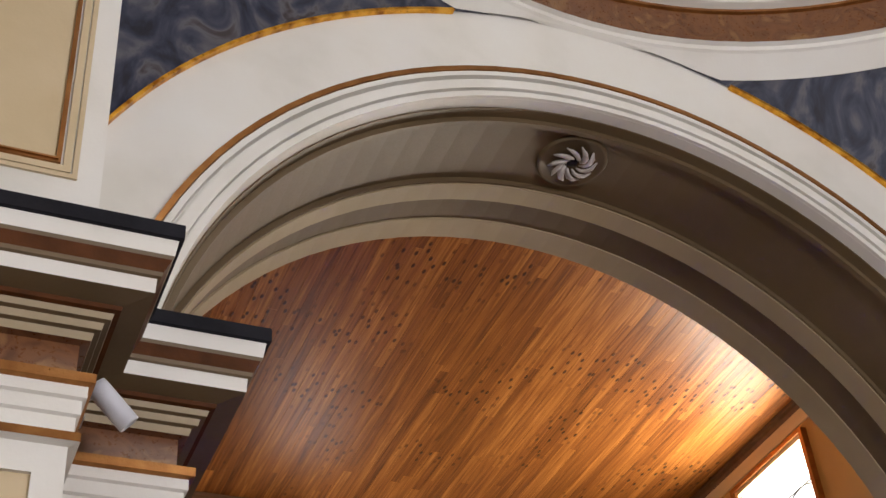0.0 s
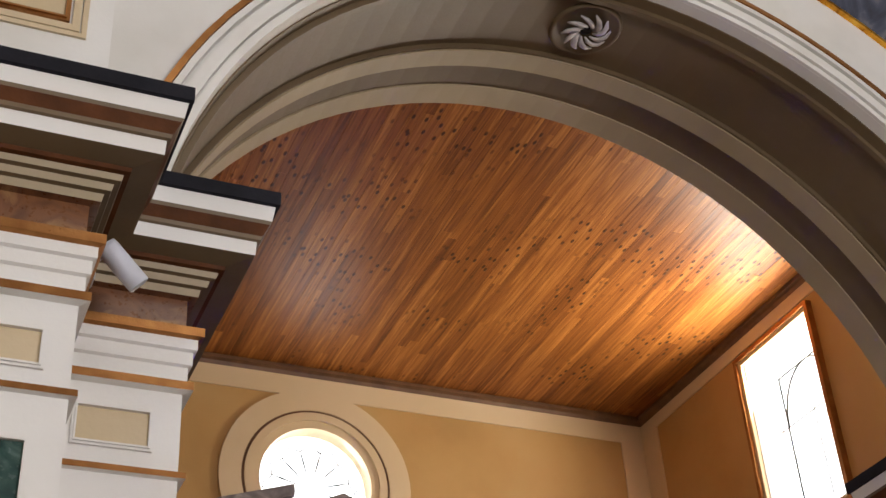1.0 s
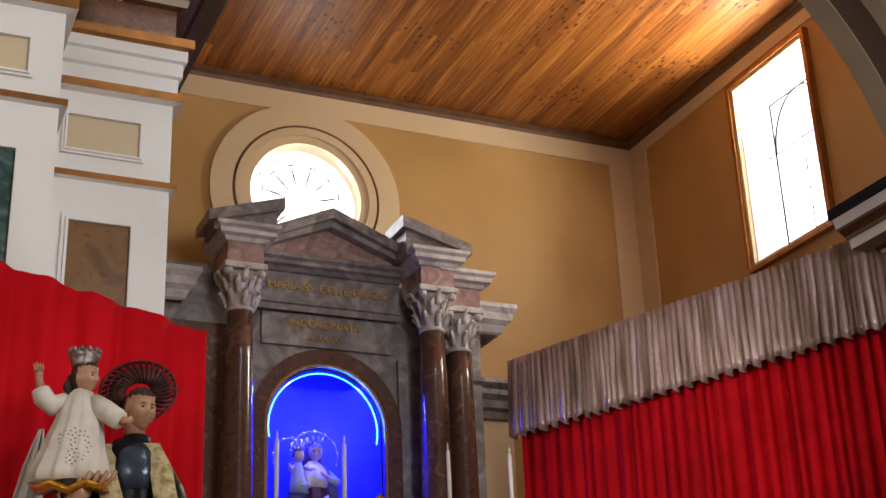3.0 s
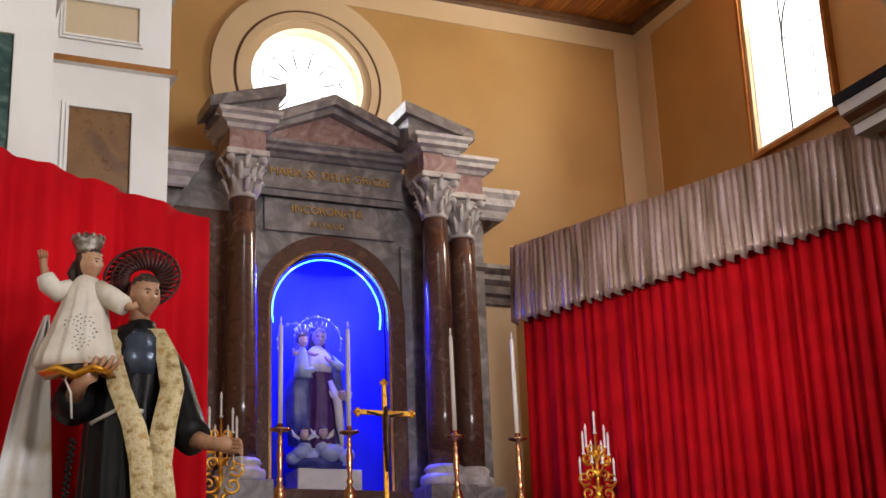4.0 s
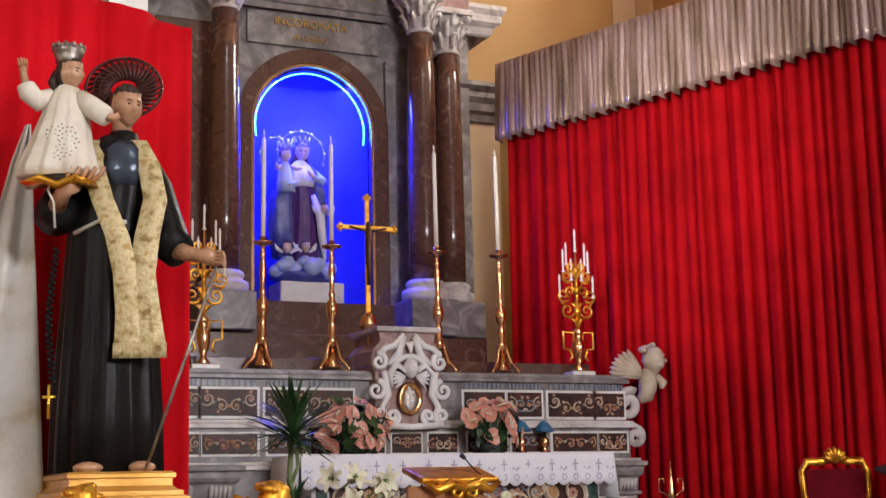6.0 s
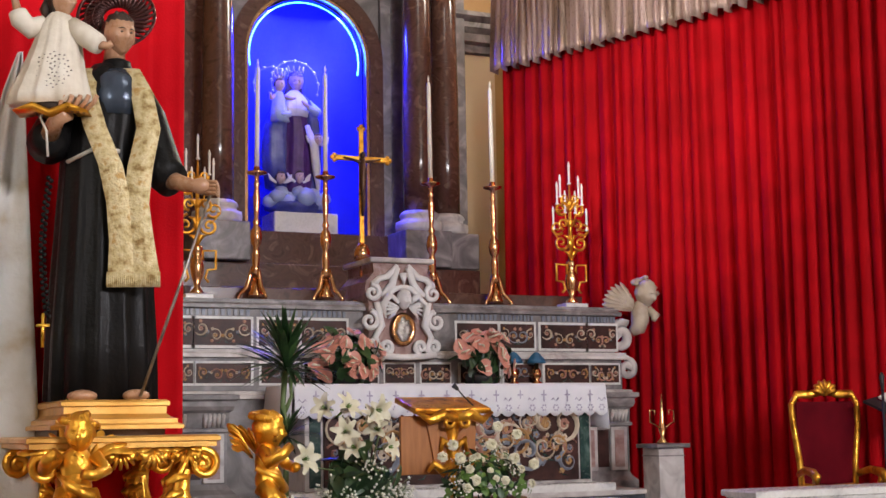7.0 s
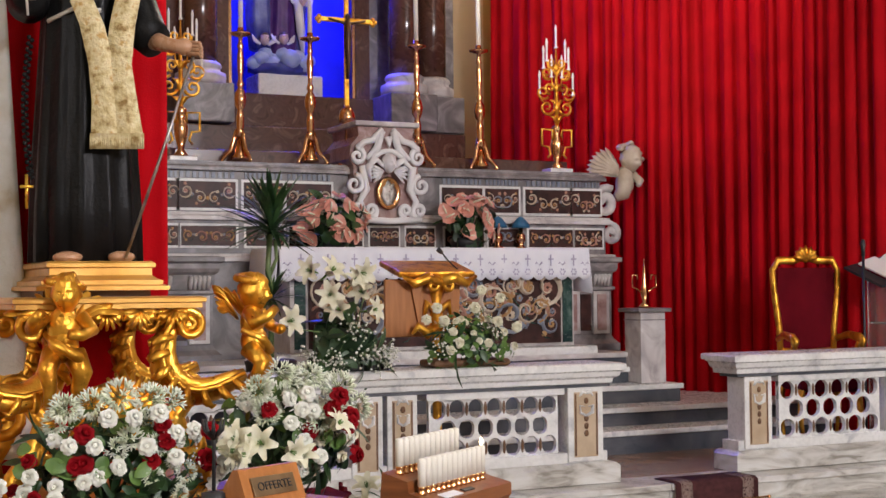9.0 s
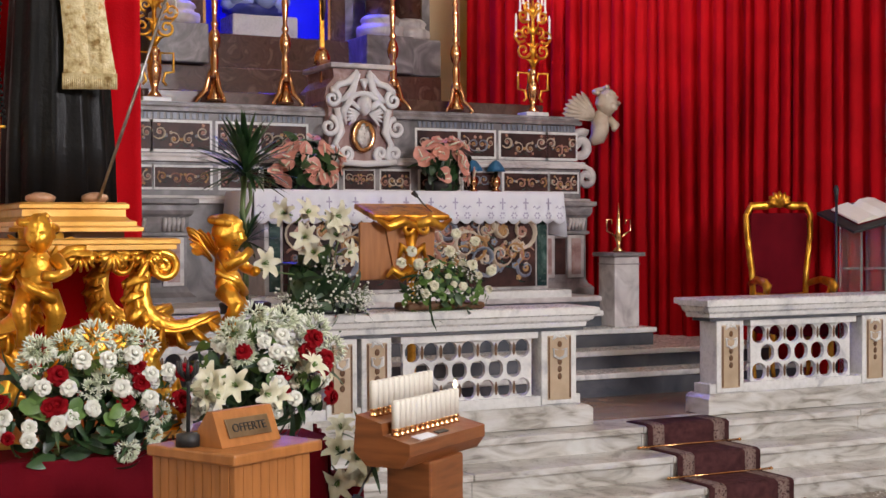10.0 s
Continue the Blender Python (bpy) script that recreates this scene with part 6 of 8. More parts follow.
def marble_rail(x0, x1, posts, panels, y=7.9, z0=0.455, ztop=1.27, side=None):
    h = holder("altar_rail", "white marble altar rail with pierced panels and inlaid posts", "altar rail", group="altar rails")
    prof = [(0.0, 0.0), (0.05, 0.0), (0.05, 0.11), (0.03, 0.13), (0.0, 0.14)]
    bm = bmesh.new()
    sweep(bm, [(x0, y + 0.22), (x0, y), (x1, y), (x1, y + 0.22)], [(o, z0 + z) for o, z in prof])
    part("plinth", bm, STEPMARBLE, h)
    part("lower_wall", B(x0 + 0.01, x1 - 0.01, y + 0.015, y + 0.2, z0 + 0.10, 0.66, bevel=0.004), WHITEMARBLE, h)
    bm = bmesh.new()
    sweep(bm, [(x0, y + 0.26), (x0, y), (x1, y), (x1, y + 0.26)], [(0.0, ztop - 0.135), (0.015, ztop - 0.13), (0.02, ztop - 0.10), (0.05, ztop - 0.085), (0.06, ztop - 0.055), (0.085, ztop - 0.045), (0.085, ztop - 0.008), (0.075, ztop), (-0.12, ztop)])
    part("cap_moulding", bm, WHITEMARBLE, h)
    part("cap", B(x0 - 0.07, x1 + 0.07, y - 0.07, y + 0.34, ztop - 0.04, ztop + 0.004, bevel=0.01), WHITEMARBLE, h, "thick white marble top slab")
    part("grey_line", B(x0 - 0.004, x1 + 0.004, y - 0.004, y + 0.2, ztop - 0.155, ztop - 0.136), GREYSTEP, h, "dark grey stone line")
    for a, b in posts:
        rail_post(h, a, b, y, 0.60, ztop - 0.156)
    for a, b, cols in panels:
        part("pierced_panel", pierced(a, b, 0.66, ztop - 0.20, y + 0.05, y + 0.085, cols, 3), WHITEMARBLE, h, "white marble panel cut through with ovals")
        part("panel_top", B(a - 0.03, b + 0.03, y + 0.012, y + 0.17, ztop - 0.20, ztop - 0.157), WHITEMARBLE, h)
        wc = (b - a) / cols
        hr = (ztop - 0.86) / 3
        for k in range(1, cols):
            for zz in (0.66 + hr * 0.5, 0.66 + hr * 2.5):
                bm = bmesh.new()
                blob(bm, (a + k * wc, y + 0.048, zz), (0.012, 0.004, 0.045), 0, 8)
                part("slit_inlay", bm, DARKWOOD, h)
    return h


marble_rail(1.9, 5.0, [(4.68, 4.95), (3.385, 3.59), (3.15, 3.355), (2.75, 2.95)], [(3.69, 4.63, 7), (2.0, 2.7, 5)], ztop=1.245)
marble_rail(6.06, 8.15, [(6.12, 6.36), (7.48, 7.72)], [(6.46, 7.40, 6), (7.78, 8.1, 2)], ztop=1.265)

ped = holder("stone_pedestal", "square pale marble pedestal with a grey top", "pedestal", pose(6.665, 9.95, 0.936))
part("shaft", B(-0.125, 0.125, -0.125, 0.125, 0.0, 0.60, bevel=0.008), PALEMARBLE, ped)
part("top", B(-0.165, 0.165, -0.165, 0.165, 0.60, 0.635, bevel=0.008), GREYMARBLE, ped)
part("collar", B(-0.13, 0.13, -0.13, 0.13, 0.53, 0.54), GREYMARBLE, ped)
vs = holder("brass_cross_vase", "small brass two-handled candle holder on the pedestal", "candle holder", pose(6.665, 9.95, 1.572))
part("body", lathe(bmesh.new(), [(0.05, 0), (0.05, 0.015), (0.015, 0.05), (0.035, 0.12), (0.02, 0.20), (0.015, 0.27), (0.004, 0.42)], n=14), BRASS, vs)
for s in (-1, 1):
    bm = bmesh.new()
    tube(bm, [(s * 0.02, 0, 0.12), (s * 0.07, 0, 0.16), (s * 0.12, 0, 0.18), (s * 0.12, 0, 0.28), (s * 0.07, 0, 0.28), (s * 0.07, 0, 0.24)], 0.008, 6)
    part("handle", bm, BRASS, vs)

# gilt armchair
th = holder("armchair", "gilt carved armchair with red velvet back and seat", "armchair", pose(7.57, 8.95, 0.455, 0, 0, -20) @ Matrix.Diagonal((0.74, 0.9, 1.0, 1)))
bm = bmesh.new()
tube(bm, [(-0.30, 0, 0.70), (-0.31, 0.0, 0.95), (-0.36, 0.01, 1.25), (-0.37, 0.02, 1.42), (-0.31, 0.02, 1.50), (-0.15, 0.02, 1.50), (0.0, 0.02, 1.53), (0.15, 0.02, 1.50), (0.31, 0.02, 1.50), (0.37, 0.02, 1.42), (0.36, 0.01, 1.25), (0.31, 0, 0.95), (0.30, 0, 0.70)], 0.034, 10)
tube(bm, [(-0.30, 0, 0.76), (0, 0, 0.74), (0.30, 0, 0.76)], 0.032, 10)
part("back_frame", bm, GOLD, th, smooth=True)
bm = bmesh.new()
for k in range(7):
    a = math.pi * k / 6
    tube(bm, [(0, 0, 1.50), (0.10 * math.cos(a), -0.02, 1.53 + 0.06 * math.sin(a)), (0.14 * math.cos(a), -0.01, 1.52 + 0.10 * math.sin(a))], [0.02, 0.03, 0.008], 7)
part("crest", bm, GOLD, th, "carved gilt crest", True)
bm = bmesh.new()
prism(bm, [(-0.29, 0.77), (0.29, 0.77), (0.33, 1.25), (0.33, 1.44), (-0.33, 1.44), (-0.33, 1.25)], 0.05, "xz", 0.0)
bmesh.ops.bevel(bm, geom=bm.edges[:], offset=0.015, segments=2, affect="EDGES")
part("back_cushion", bm, MAROON, th, "dark red velvet back")
part("seat", B(-0.33, 0.33, -0.60, -0.01, 0.46, 0.58, bevel=0.04), MAROON, th, "dark red velvet seat")
for s in (-1, 1):
    bm = bmesh.new()
    tube(bm, [(s * 0.33, 0.0, 0.86), (s * 0.36, -0.25, 0.90), (s * 0.37, -0.48, 0.88), (s * 0.37, -0.55, 0.85), (s * 0.36, -0.52, 0.80)], [0.026, 0.03, 0.04, 0.045, 0.02], 9)
    tube(bm, [(s * 0.36, -0.48, 0.86), (s * 0.34, -0.40, 0.70), (s * 0.34, -0.48, 0.50)], 0.026, 8)
    part("armrest", bm, GOLD, th, smooth=True)
    for y in (-0.55, -0.05):
        bm = bmesh.new()
        tube(bm, [(s * 0.31, y, 0.48), (s * 0.33, y, 0.30), (s * 0.30, y, 0.10), (s * 0.32, y, 0.0)], [0.04, 0.03, 0.02, 0.03], 8)
        part("leg", bm, GOLD, th, smooth=True)

# reading stand and microphone stand
CLEAR = bpy.data.materials.new("clear_acrylic")
CLEAR.use_nodes = True
pb = CLEAR.node_tree.nodes["Principled BSDF"]
pb.inputs["Transmission Weight"].default_value, pb.inputs["Roughness"].default_value, pb.inputs["IOR"].default_value = 0.9, 0.08, 1.3
pb.inputs["Base Color"].default_value = (0.9, 0.9, 0.92, 1)
ls = holder("reading_stand", "clear acrylic reading stand with an open book", "lectern", pose(8.0, 8.45, 0.455, 0, 0, 0))
for x in (-0.12, 0.16):
    part("upright", B(x - 0.012, x + 0.012, -0.12, 0.12, 0.0, 1.38, bevel=0.003), CLEAR, ls)
part("shelf", B(-0.12, 0.16, -0.10, 0.10, 0.98, 1.0, bevel=0.002), CLEAR, ls)
part("foot", B(-0.22, 0.26, -0.18, 0.18, 0.0, 0.02, bevel=0.004), CLEAR, ls)
bm = B(-0.30, 0.32, -0.22, 0.20, -0.012, 0.012, bevel=0.003)
part("desk", moved(bm, pose(0.0, 0.0, 1.42, 22, -12, 0)), DARK, ls, "dark slanting desk top")
bk = holder("open_book", "open book with cream pages on the reading stand", "book", pose(8.03, 8.44, 1.905, 22, -12, 0))
bm = bmesh.new()
for s in (-1, 1):
    prism(bm, [(0, 0), (s * 0.06, 0.035), (s * 0.16, 0.03), (s * 0.23, 0.012), (s * 0.23, 0.0)], 0.30, "xz", -0.15)
part("page_block", bm, WAX, bk, "cream paper pages")
part("cover", B(-0.235, 0.235, -0.155, 0.155, -0.012, -0.001, bevel=0.003), MAROON, bk)
ms = holder("microphone_stand", "slim black microphone stand beside the reading stand", "microphone stand", pose(7.70, 8.42, 0.455))
part("pole", lathe(bmesh.new(), [(0.011, 0.02), (0.011, 1.55)], n=10), DARK, ms)
part("base", lathe(bmesh.new(), [(0.12, 0), (0.12, 0.02), (0.02, 0.03)], n=24), DARK, ms)
part("microphone", lathe(bmesh.new(), [(0.014, 1.52), (0.016, 1.58), (0.022, 1.62), (0.010, 1.655)], n=12), DARK, ms)

# ambo on the rail
am = holder("reading_desk", "gilt carved reading desk standing behind the altar rail", "lectern", pose(3.93, 8.33, 0.455))
bm = bmesh.new()
prism(bm, [(-0.12, 1.02), (0.16, 1.02), (0.18, 1.36), (-0.20, 1.40)], 0.03, "xz", 0.0)
box(bm, -0.36, 0.0, 0.02, 0.05, 0.98, 1.36, 0.006)
part("back_board", bm, LIGHTWOOD, am, "honey wooden panel")
bm = B(-0.29, 0.27, -0.05, 0.30, -0.02, 0.02, bevel=0.012)
part("desk_top", moved(bm, pose(0, 0, 1.40, 14, 0, 0)), GOLD, am)
bm = bmesh.new()
for s in (-1, 1):
    tube(bm, [(0, -0.07, 1.34), (s * 0.10, -0.08, 1.37), (s * 0.19, -0.07, 1.33), (s * 0.27, -0.06, 1.38)], [0.035, 0.04, 0.03, 0.012], 8)
    tube(bm, spiral(s * 0.06, 1.32, 0.05, 1.2, -0.08, 90, s, 14), 0.016, 7)
    tube(bm, [(0, -0.04, 1.06), (s * 0.10, -0.06, 1.00), (s * 0.16, -0.05, 1.05), (s * 0.20, -0.05, 1.0)], [0.03, 0.04, 0.03, 0.01], 8)
    tube(bm, [(0, -0.02, 1.14), (s * 0.08, -0.02, 1.20), (s * 0.10, -0.02, 1.10)], [0.03, 0.03, 0.008], 8)
lathe(bm, [(0.10, 0.0), (0.11, 0.04), (0.03, 0.10), (0.03, 0.5), (0.04, 0.8), (0.03, 1.0), (0.05, 1.1), (0.03, 1.2), (0.06, 1.32)], n=16)
part("carved_stem", bm, GOLD, am, "gilt carved stem", True)
mic = holder("gooseneck_microphone", "black gooseneck microphone on the reading desk", "microphone", pose(4.0, 8.35, 1.88))
bm = bmesh.new()
tube(bm, [(0.10, 0, 0.0), (0.03, 0, 0.06), (-0.02, -0.01, 0.11)], 0.005, 6)
part("neck", bm, DARK, mic)
bm = bmesh.new()
tube(bm, [(-0.02, -0.01, 0.11), (-0.05, -0.01, 0.135)], [0.014, 0.018], 10)
part("head", bm, DARK, mic)


# ---- the saint's statue on its gilt float ----
BROCADE = tex_material("gold_brocade", [(0.22, 0.13, 0.035), (0.46, 0.36, 0.17), (0.56, 0.47, 0.27), (0.40, 0.24, 0.07)], 26, 5, 0.45, metal=0.25, bump=0.4, bump_scale=60)
CHILDROBE = tex_material("cream_embroidered_cloth", [(0.52, 0.46, 0.36), (0.66, 0.60, 0.50), (0.70, 0.66, 0.57)], 9, 5, 0.7, bump=0.15)
HAIR = tex_material("dark_brown_hair", [(0.015, 0.008, 0.005), (0.04, 0.02, 0.012)], 20, 3, 0.5)
SILVER = tex_material("tarnished_silver", [(0.18, 0.15, 0.13), (0.42, 0.38, 0.34)], 18, 4, 0.35, metal=0.9, bump=0.3)
HALO = tex_material("dark_red_bronze", [(0.03, 0.007, 0.006), (0.07, 0.018, 0.014)], 15, 4, 0.4, metal=0.5)
BLUESATIN = tex_material("blue_grey_satin", [(0.03, 0.04, 0.06), (0.10, 0.13, 0.18)], 6, 4, 0.22, metal=0.5)
CORD = tex_material("pale_cord", [(0.5, 0.47, 0.42), (0.6, 0.57, 0.5)], 10, 3, 0.7)
bm = bmesh.new()
# habit with long folds
loft(bm, [(0.0, 0.0, 0, 0.205, 0.17), (0.20, 0.0, 0, 0.200, 0.165), (0.45, 0.0, 0, 0.185, 0.15), (0.70, 0.0, 0, 0.168, 0.135), (0.92, 0.0, 0, 0.155, 0.12), (1.05, 0.01, 0, 0.165, 0.115), (1.14, 0.01, 0, 0.165, 0.105), (1.20, 0.02, 0, 0.115, 0.085), (1.24, 0.02, 0, 0.065, 0.065)], 84, 13, 0.055, 0, 0.6)
loft(bm, [(1.19, 0.04, -0.005, 0.066, 0.066), (1.225, 0.042, -0.005, 0.064, 0.064), (1.255, 0.045, -0.005, 0.054, 0.056), (1.262, 0.046, -0.005, 0.040, 0.042)], 24, 0, 0, 0)
loft(bm, [(1.25, 0.035, -0.005, 0.042, 0.042), (1.34, 0.04, -0.012, 0.040, 0.042)], 18, 0, 0, 1)
# head
head(bm, (0.055, -0.022, 1.352), 0.077, 0.62, 0.12, 1, 2, 2, -0.15, -0.05)
for sx in (-1, 1):
    blob(bm, (0.055 + sx * 0.046, -0.012 + sx * 0.036, 1.350), (0.010, 0.012, 0.020), 0, 8, 1)
# satin chest piece, cord
loft(bm, [(1.04, 0.055, -0.085, 0.062, 0.035), (1.11, 0.055, -0.090, 0.072, 0.034), (1.18, 0.050, -0.072, 0.066, 0.032), (1.215, 0.048, -0.050, 0.045, 0.03)], 24, 0, 0, 6)
tube(bm, [(-0.12, -0.10, 0.86), (-0.02, -0.135, 0.90), (0.08, -0.13, 0.895)], 0.008, 6, 7)
# stole: two broad brocade bands
def band(pts, w, mat):
    rows = []
    for k, (x, y, z) in enumerate(pts):
        ww = w * (0.80 + 0.25 * k / (len(pts) - 1))
        rows.append([(x + ww * u, y - 0.010 * (1 - u * u), z) for u in (-1, -0.5, 0, 0.5, 1)])
    a = strip(bm, rows, mat)
    strip(bm, [[(p[0], p[1] + 0.016, p[2]) for p in r] for r in rows], mat)
    end = rows[-1]
    for k in range(22):
        u = k / 21
        x = end[0][0] + (end[-1][0] - end[0][0]) * u
        tube(bm, [(x, end[2][1] + 0.004, end[2][2] + 0.01), (x + 0.004 * math.sin(k * 2.1), end[2][1], end[2][2] - 0.045)], 0.0045, 5, mat)
band([(-0.05, -0.05, 1.22), (-0.055, -0.125, 1.12), (-0.01, -0.155, 0.98), (0.05, -0.165, 0.84), (0.085, -0.17, 0.70), (0.10, -0.175, 0.56), (0.10, -0.18, 0.44)], 0.048, 3)
band([(0.10, -0.05, 1.22), (0.155, -0.10, 1.12), (0.185, -0.13, 0.98), (0.16, -0.155, 0.84), (0.145, -0.165, 0.70), (0.165, -0.172, 0.56), (0.185, -0.178, 0.44)], 0.050, 3)
# arms and hands
tube(bm, [(0.12, 0.0, 1.155), (0.172, -0.02, 1.04), (0.205, -0.04, 0.92), (0.235, -0.06, 0.83), (0.275, -0.09, 0.79)], [0.05, 0.066, 0.074, 0.078, 0.066], 18, 0)
tube(bm, [(0.26, -0.08, 0.80), (0.32, -0.13, 0.775), (0.36, -0.15, 0.765), (0.39, -0.16, 0.762), (0.42, -0.17, 0.76)], [0.036, 0.028, 0.024, 0.033, 0.016], 12, 1)
for k in range(4):
    tube(bm, [(0.40, -0.165, 0.775 - 0.013 * k), (0.445, -0.18, 0.772 - 0.013 * k), (0.455, -0.195, 0.748 - 0.010 * k)], [0.010, 0.008, 0.006], 6, 1)
tube(bm, [(-0.11, 0.0, 1.12), (-0.17, -0.04, 1.00), (-0.195, -0.09, 0.93), (-0.17, -0.15, 0.95)], [0.07, 0.08, 0.08, 0.06], 14, 0)
tube(bm, [(-0.18, -0.14, 0.95), (-0.14, -0.20, 1.00), (-0.10, -0.22, 1.02)], [0.036, 0.03, 0.034], 10, 1)
for k in range(5):
    tube(bm, [(-0.13 + 0.022 * k, -0.22, 1.02), (-0.12 + 0.03 * k, -0.245, 1.05), (-0.11 + 0.03 * k, -0.24, 1.075)], 0.009, 6, 1)
# book under the child
prism(bm, [(-0.29, 1.015), (-0.22, 1.043), (-0.155, 1.018), (-0.09, 1.043), (-0.02, 1.015), (-0.09, 1.022), (-0.155, 0.998), (-0.22, 1.022)], 0.14, "xz", -0.275, 4)
# child: robe, head, arms, crown
loft(bm, [(1.055, -0.175, -0.16, 0.150, 0.095), (1.09, -0.175, -0.16, 0.146, 0.092), (1.18, -0.165, -0.16, 0.115, 0.08), (1.28, -0.152, -0.16, 0.088, 0.068), (1.35, -0.148, -0.16, 0.072, 0.056), (1.385, -0.146, -0.16, 0.045, 0.04), (1.405, -0.145, -0.16, 0.024, 0.024)], 72, 11, 0.065, 5)
loft(bm, [(1.02, -0.15, -0.16, 0.075, 0.06), (1.065, -0.15, -0.16, 0.10, 0.075)], 20, 0, 0, 2)
head(bm, (-0.138, -0.165, 1.440), 0.060, 1.05, 0.08, 1, 2, 2, -0.7, -0.02)
tube(bm, [(-0.185, -0.15, 1.45), (-0.20, -0.155, 1.41), (-0.195, -0.15, 1.37)], [0.022, 0.024, 0.010], 8, 2)
tube(bm, [(-0.20, -0.16, 1.355), (-0.25, -0.18, 1.335), (-0.285, -0.20, 1.365), (-0.295, -0.20, 1.39)], [0.034, 0.040, 0.040, 0.034], 12, 5)
tube(bm, [(-0.290, -0.20, 1.38), (-0.303, -0.205, 1.43), (-0.305, -0.205, 1.455)], [0.018, 0.014, 0.016], 9, 1)
for k in range(4):
    tube(bm, [(-0.318 + 0.009 * k, -0.207, 1.46), (-0.324 + 0.011 * k, -0.21, 1.492 - 0.004 * abs(k - 1))], [0.006, 0.004], 5, 1)
tube(bm, [(-0.10, -0.17, 1.35), (-0.05, -0.19, 1.31), (0.0, -0.205, 1.275), (0.015, -0.21, 1.265)], [0.034, 0.042, 0.040, 0.034], 12, 5)
tube(bm, [(0.005, -0.205, 1.27), (0.04, -0.21, 1.265), (0.058, -0.21, 1.275)], [0.018, 0.014, 0.012], 9, 1)
lathe(bm, [(0.048, 1.485), (0.046, 1.497), (0.056, 1.518), (0.060, 1.535), (0.046, 1.550), (0.01, 1.556)], (-0.146, -0.160, 0), 24, 8, flute=0.05, flutes=10)
for k in range(12):
    a = 2 * math.pi * k / 12
    blob(bm, (-0.146 + 0.058 * math.cos(a), -0.160 + 0.058 * math.sin(a), 1.543), (0.009, 0.009, 0.012), 0, 7, 8)
for k in range(60):      # silver embroidery on the child's robe
    a = k * 2.399
    rr = 0.070 * math.sqrt(k / 60)
    blob(bm, (-0.155 + rr * math.cos(a), -0.243 + 0.25 * rr * math.cos(a) ** 2 + 0.12 * (rr * math.sin(a)), 1.17 + rr * math.sin(a)), (0.0048, 0.003, 0.0028), 0, 5, 8)
# halo
for r0, w in ((0.150, 0.007), (0.122, 0.004), (0.095, 0.005)):
    tube(bm, [(0.03 + r0 * math.cos(a), 0.07 + 0.03 * math.sin(a), 1.455 + 0.86 * r0 * math.sin(a)) for a in (2 * math.pi * k / 40 for k in range(41))], w, 6, 9)
for k in range(32):
    a = 2 * math.pi * k / 32
    tube(bm, [(0.03 + r * math.cos(a + 0.15 * i), 0.07 + 0.03 * math.sin(a), 1.455 + 0.86 * r * math.sin(a + 0.15 * i)) for i, r in enumerate((0.05, 0.085, 0.12, 0.15))], [0.007, 0.009, 0.009, 0.005], 5, 9)
# rosary and wooden cross, cord from the hand, feet
for k in range(46):
    s = k / 45
    blob(bm, (-0.185 - 0.022 * math.sin(math.pi * s) + (0.012 if k % 2 else 0), -0.115, 0.80 - 0.50 * s), (0.009, 0.009, 0.009), 0, 6, 0)
box(bm, -0.196, -0.186, -0.135, -0.125, 0.19, 0.31, 0, 4)
box(bm, -0.215, -0.167, -0.1355, -0.1245, 0.262, 0.272, 0, 4)
tube(bm, [(-0.18, -0.19, 1.05), (-0.20, -0.21, 1.0), (-0.175, -0.22, 0.95), (-0.17, -0.21, 0.86)], 0.005, 6, 7)
blob(bm, (-0.035, -0.185, 0.015), (0.055, 0.05, 0.022), 0.1, 12, 1)
blob(bm, (0.155, -0.16, 0.015), (0.05, 0.05, 0.022), 0.1, 12, 1)
st = part("saint_statue", bm, [BLACKCLOTH, SKIN, HAIR, BROCADE, GOLD, CHILDROBE, BLUESATIN, CORD, SILVER, HALO], None, "", True)
st.matrix_world = pose(1.06, 5.42, 1.865, 0, 0, -20) @ Matrix.Diagonal((1.02, 1.02, 1.065, 1))
tagged(st, "painted saint statue in black habit and gold stole carrying a child", "statue")
sf = holder("thin_staff", "slim silver rod leaning from the statue's hand", "rod")
bm = bmesh.new()
tube(bm, [(1.415, 5.12, 2.665), (1.30, 5.14, 2.30), (1.155, 5.15, 1.875)], 0.006, 8)
part("rod", bm, SILVER, sf)

fl = holder("gilt_float", "gilded carved processional base under the statue", "processional base")
GOLDWOOD = tex_material("gilt_wood", [(0.40, 0.19, 0.03), (0.58, 0.31, 0.06), (0.66, 0.38, 0.10)], 5, 6, 0.38, metal=0.55, bump=0.12, bump_scale=20)
PX0, PX1, PY0, PY1 = 0.88, 1.255, 5.16, 5.80
bm = bmesh.new()
sweep(bm, [(PX0, PY0), (PX1, PY0), (PX1, PY1), (PX0, PY1)], [(-0.2, 1.864), (0.0, 1.864), (0.012, 1.857), (0.012, 1.843), (-0.005, 1.836), (-0.005, 1.818), (0.015, 1.800), (0.035, 1.793), (0.035, 1.778), (0.055, 1.771), (0.055, 1.757), (-0.2, 1.756)], closed=True)
part("plinth", bm, GOLDWOOD, fl, "stepped gilt wooden plinth")
part("plinth_top", B(PX0 - 0.001, PX1 + 0.001, PY0 - 0.001, PY1, 1.80, 1.8645), GOLDWOOD, fl)
part("shadow_gap", B(PX0 - 0.02, PX1 + 0.0, PY0 + 0.02, PY1, 1.733, 1.7555), DARKWOOD, fl)
TX0, TX1, TY0, TY1 = 0.74, 1.41, 5.02, 5.84
bm = bmesh.new()
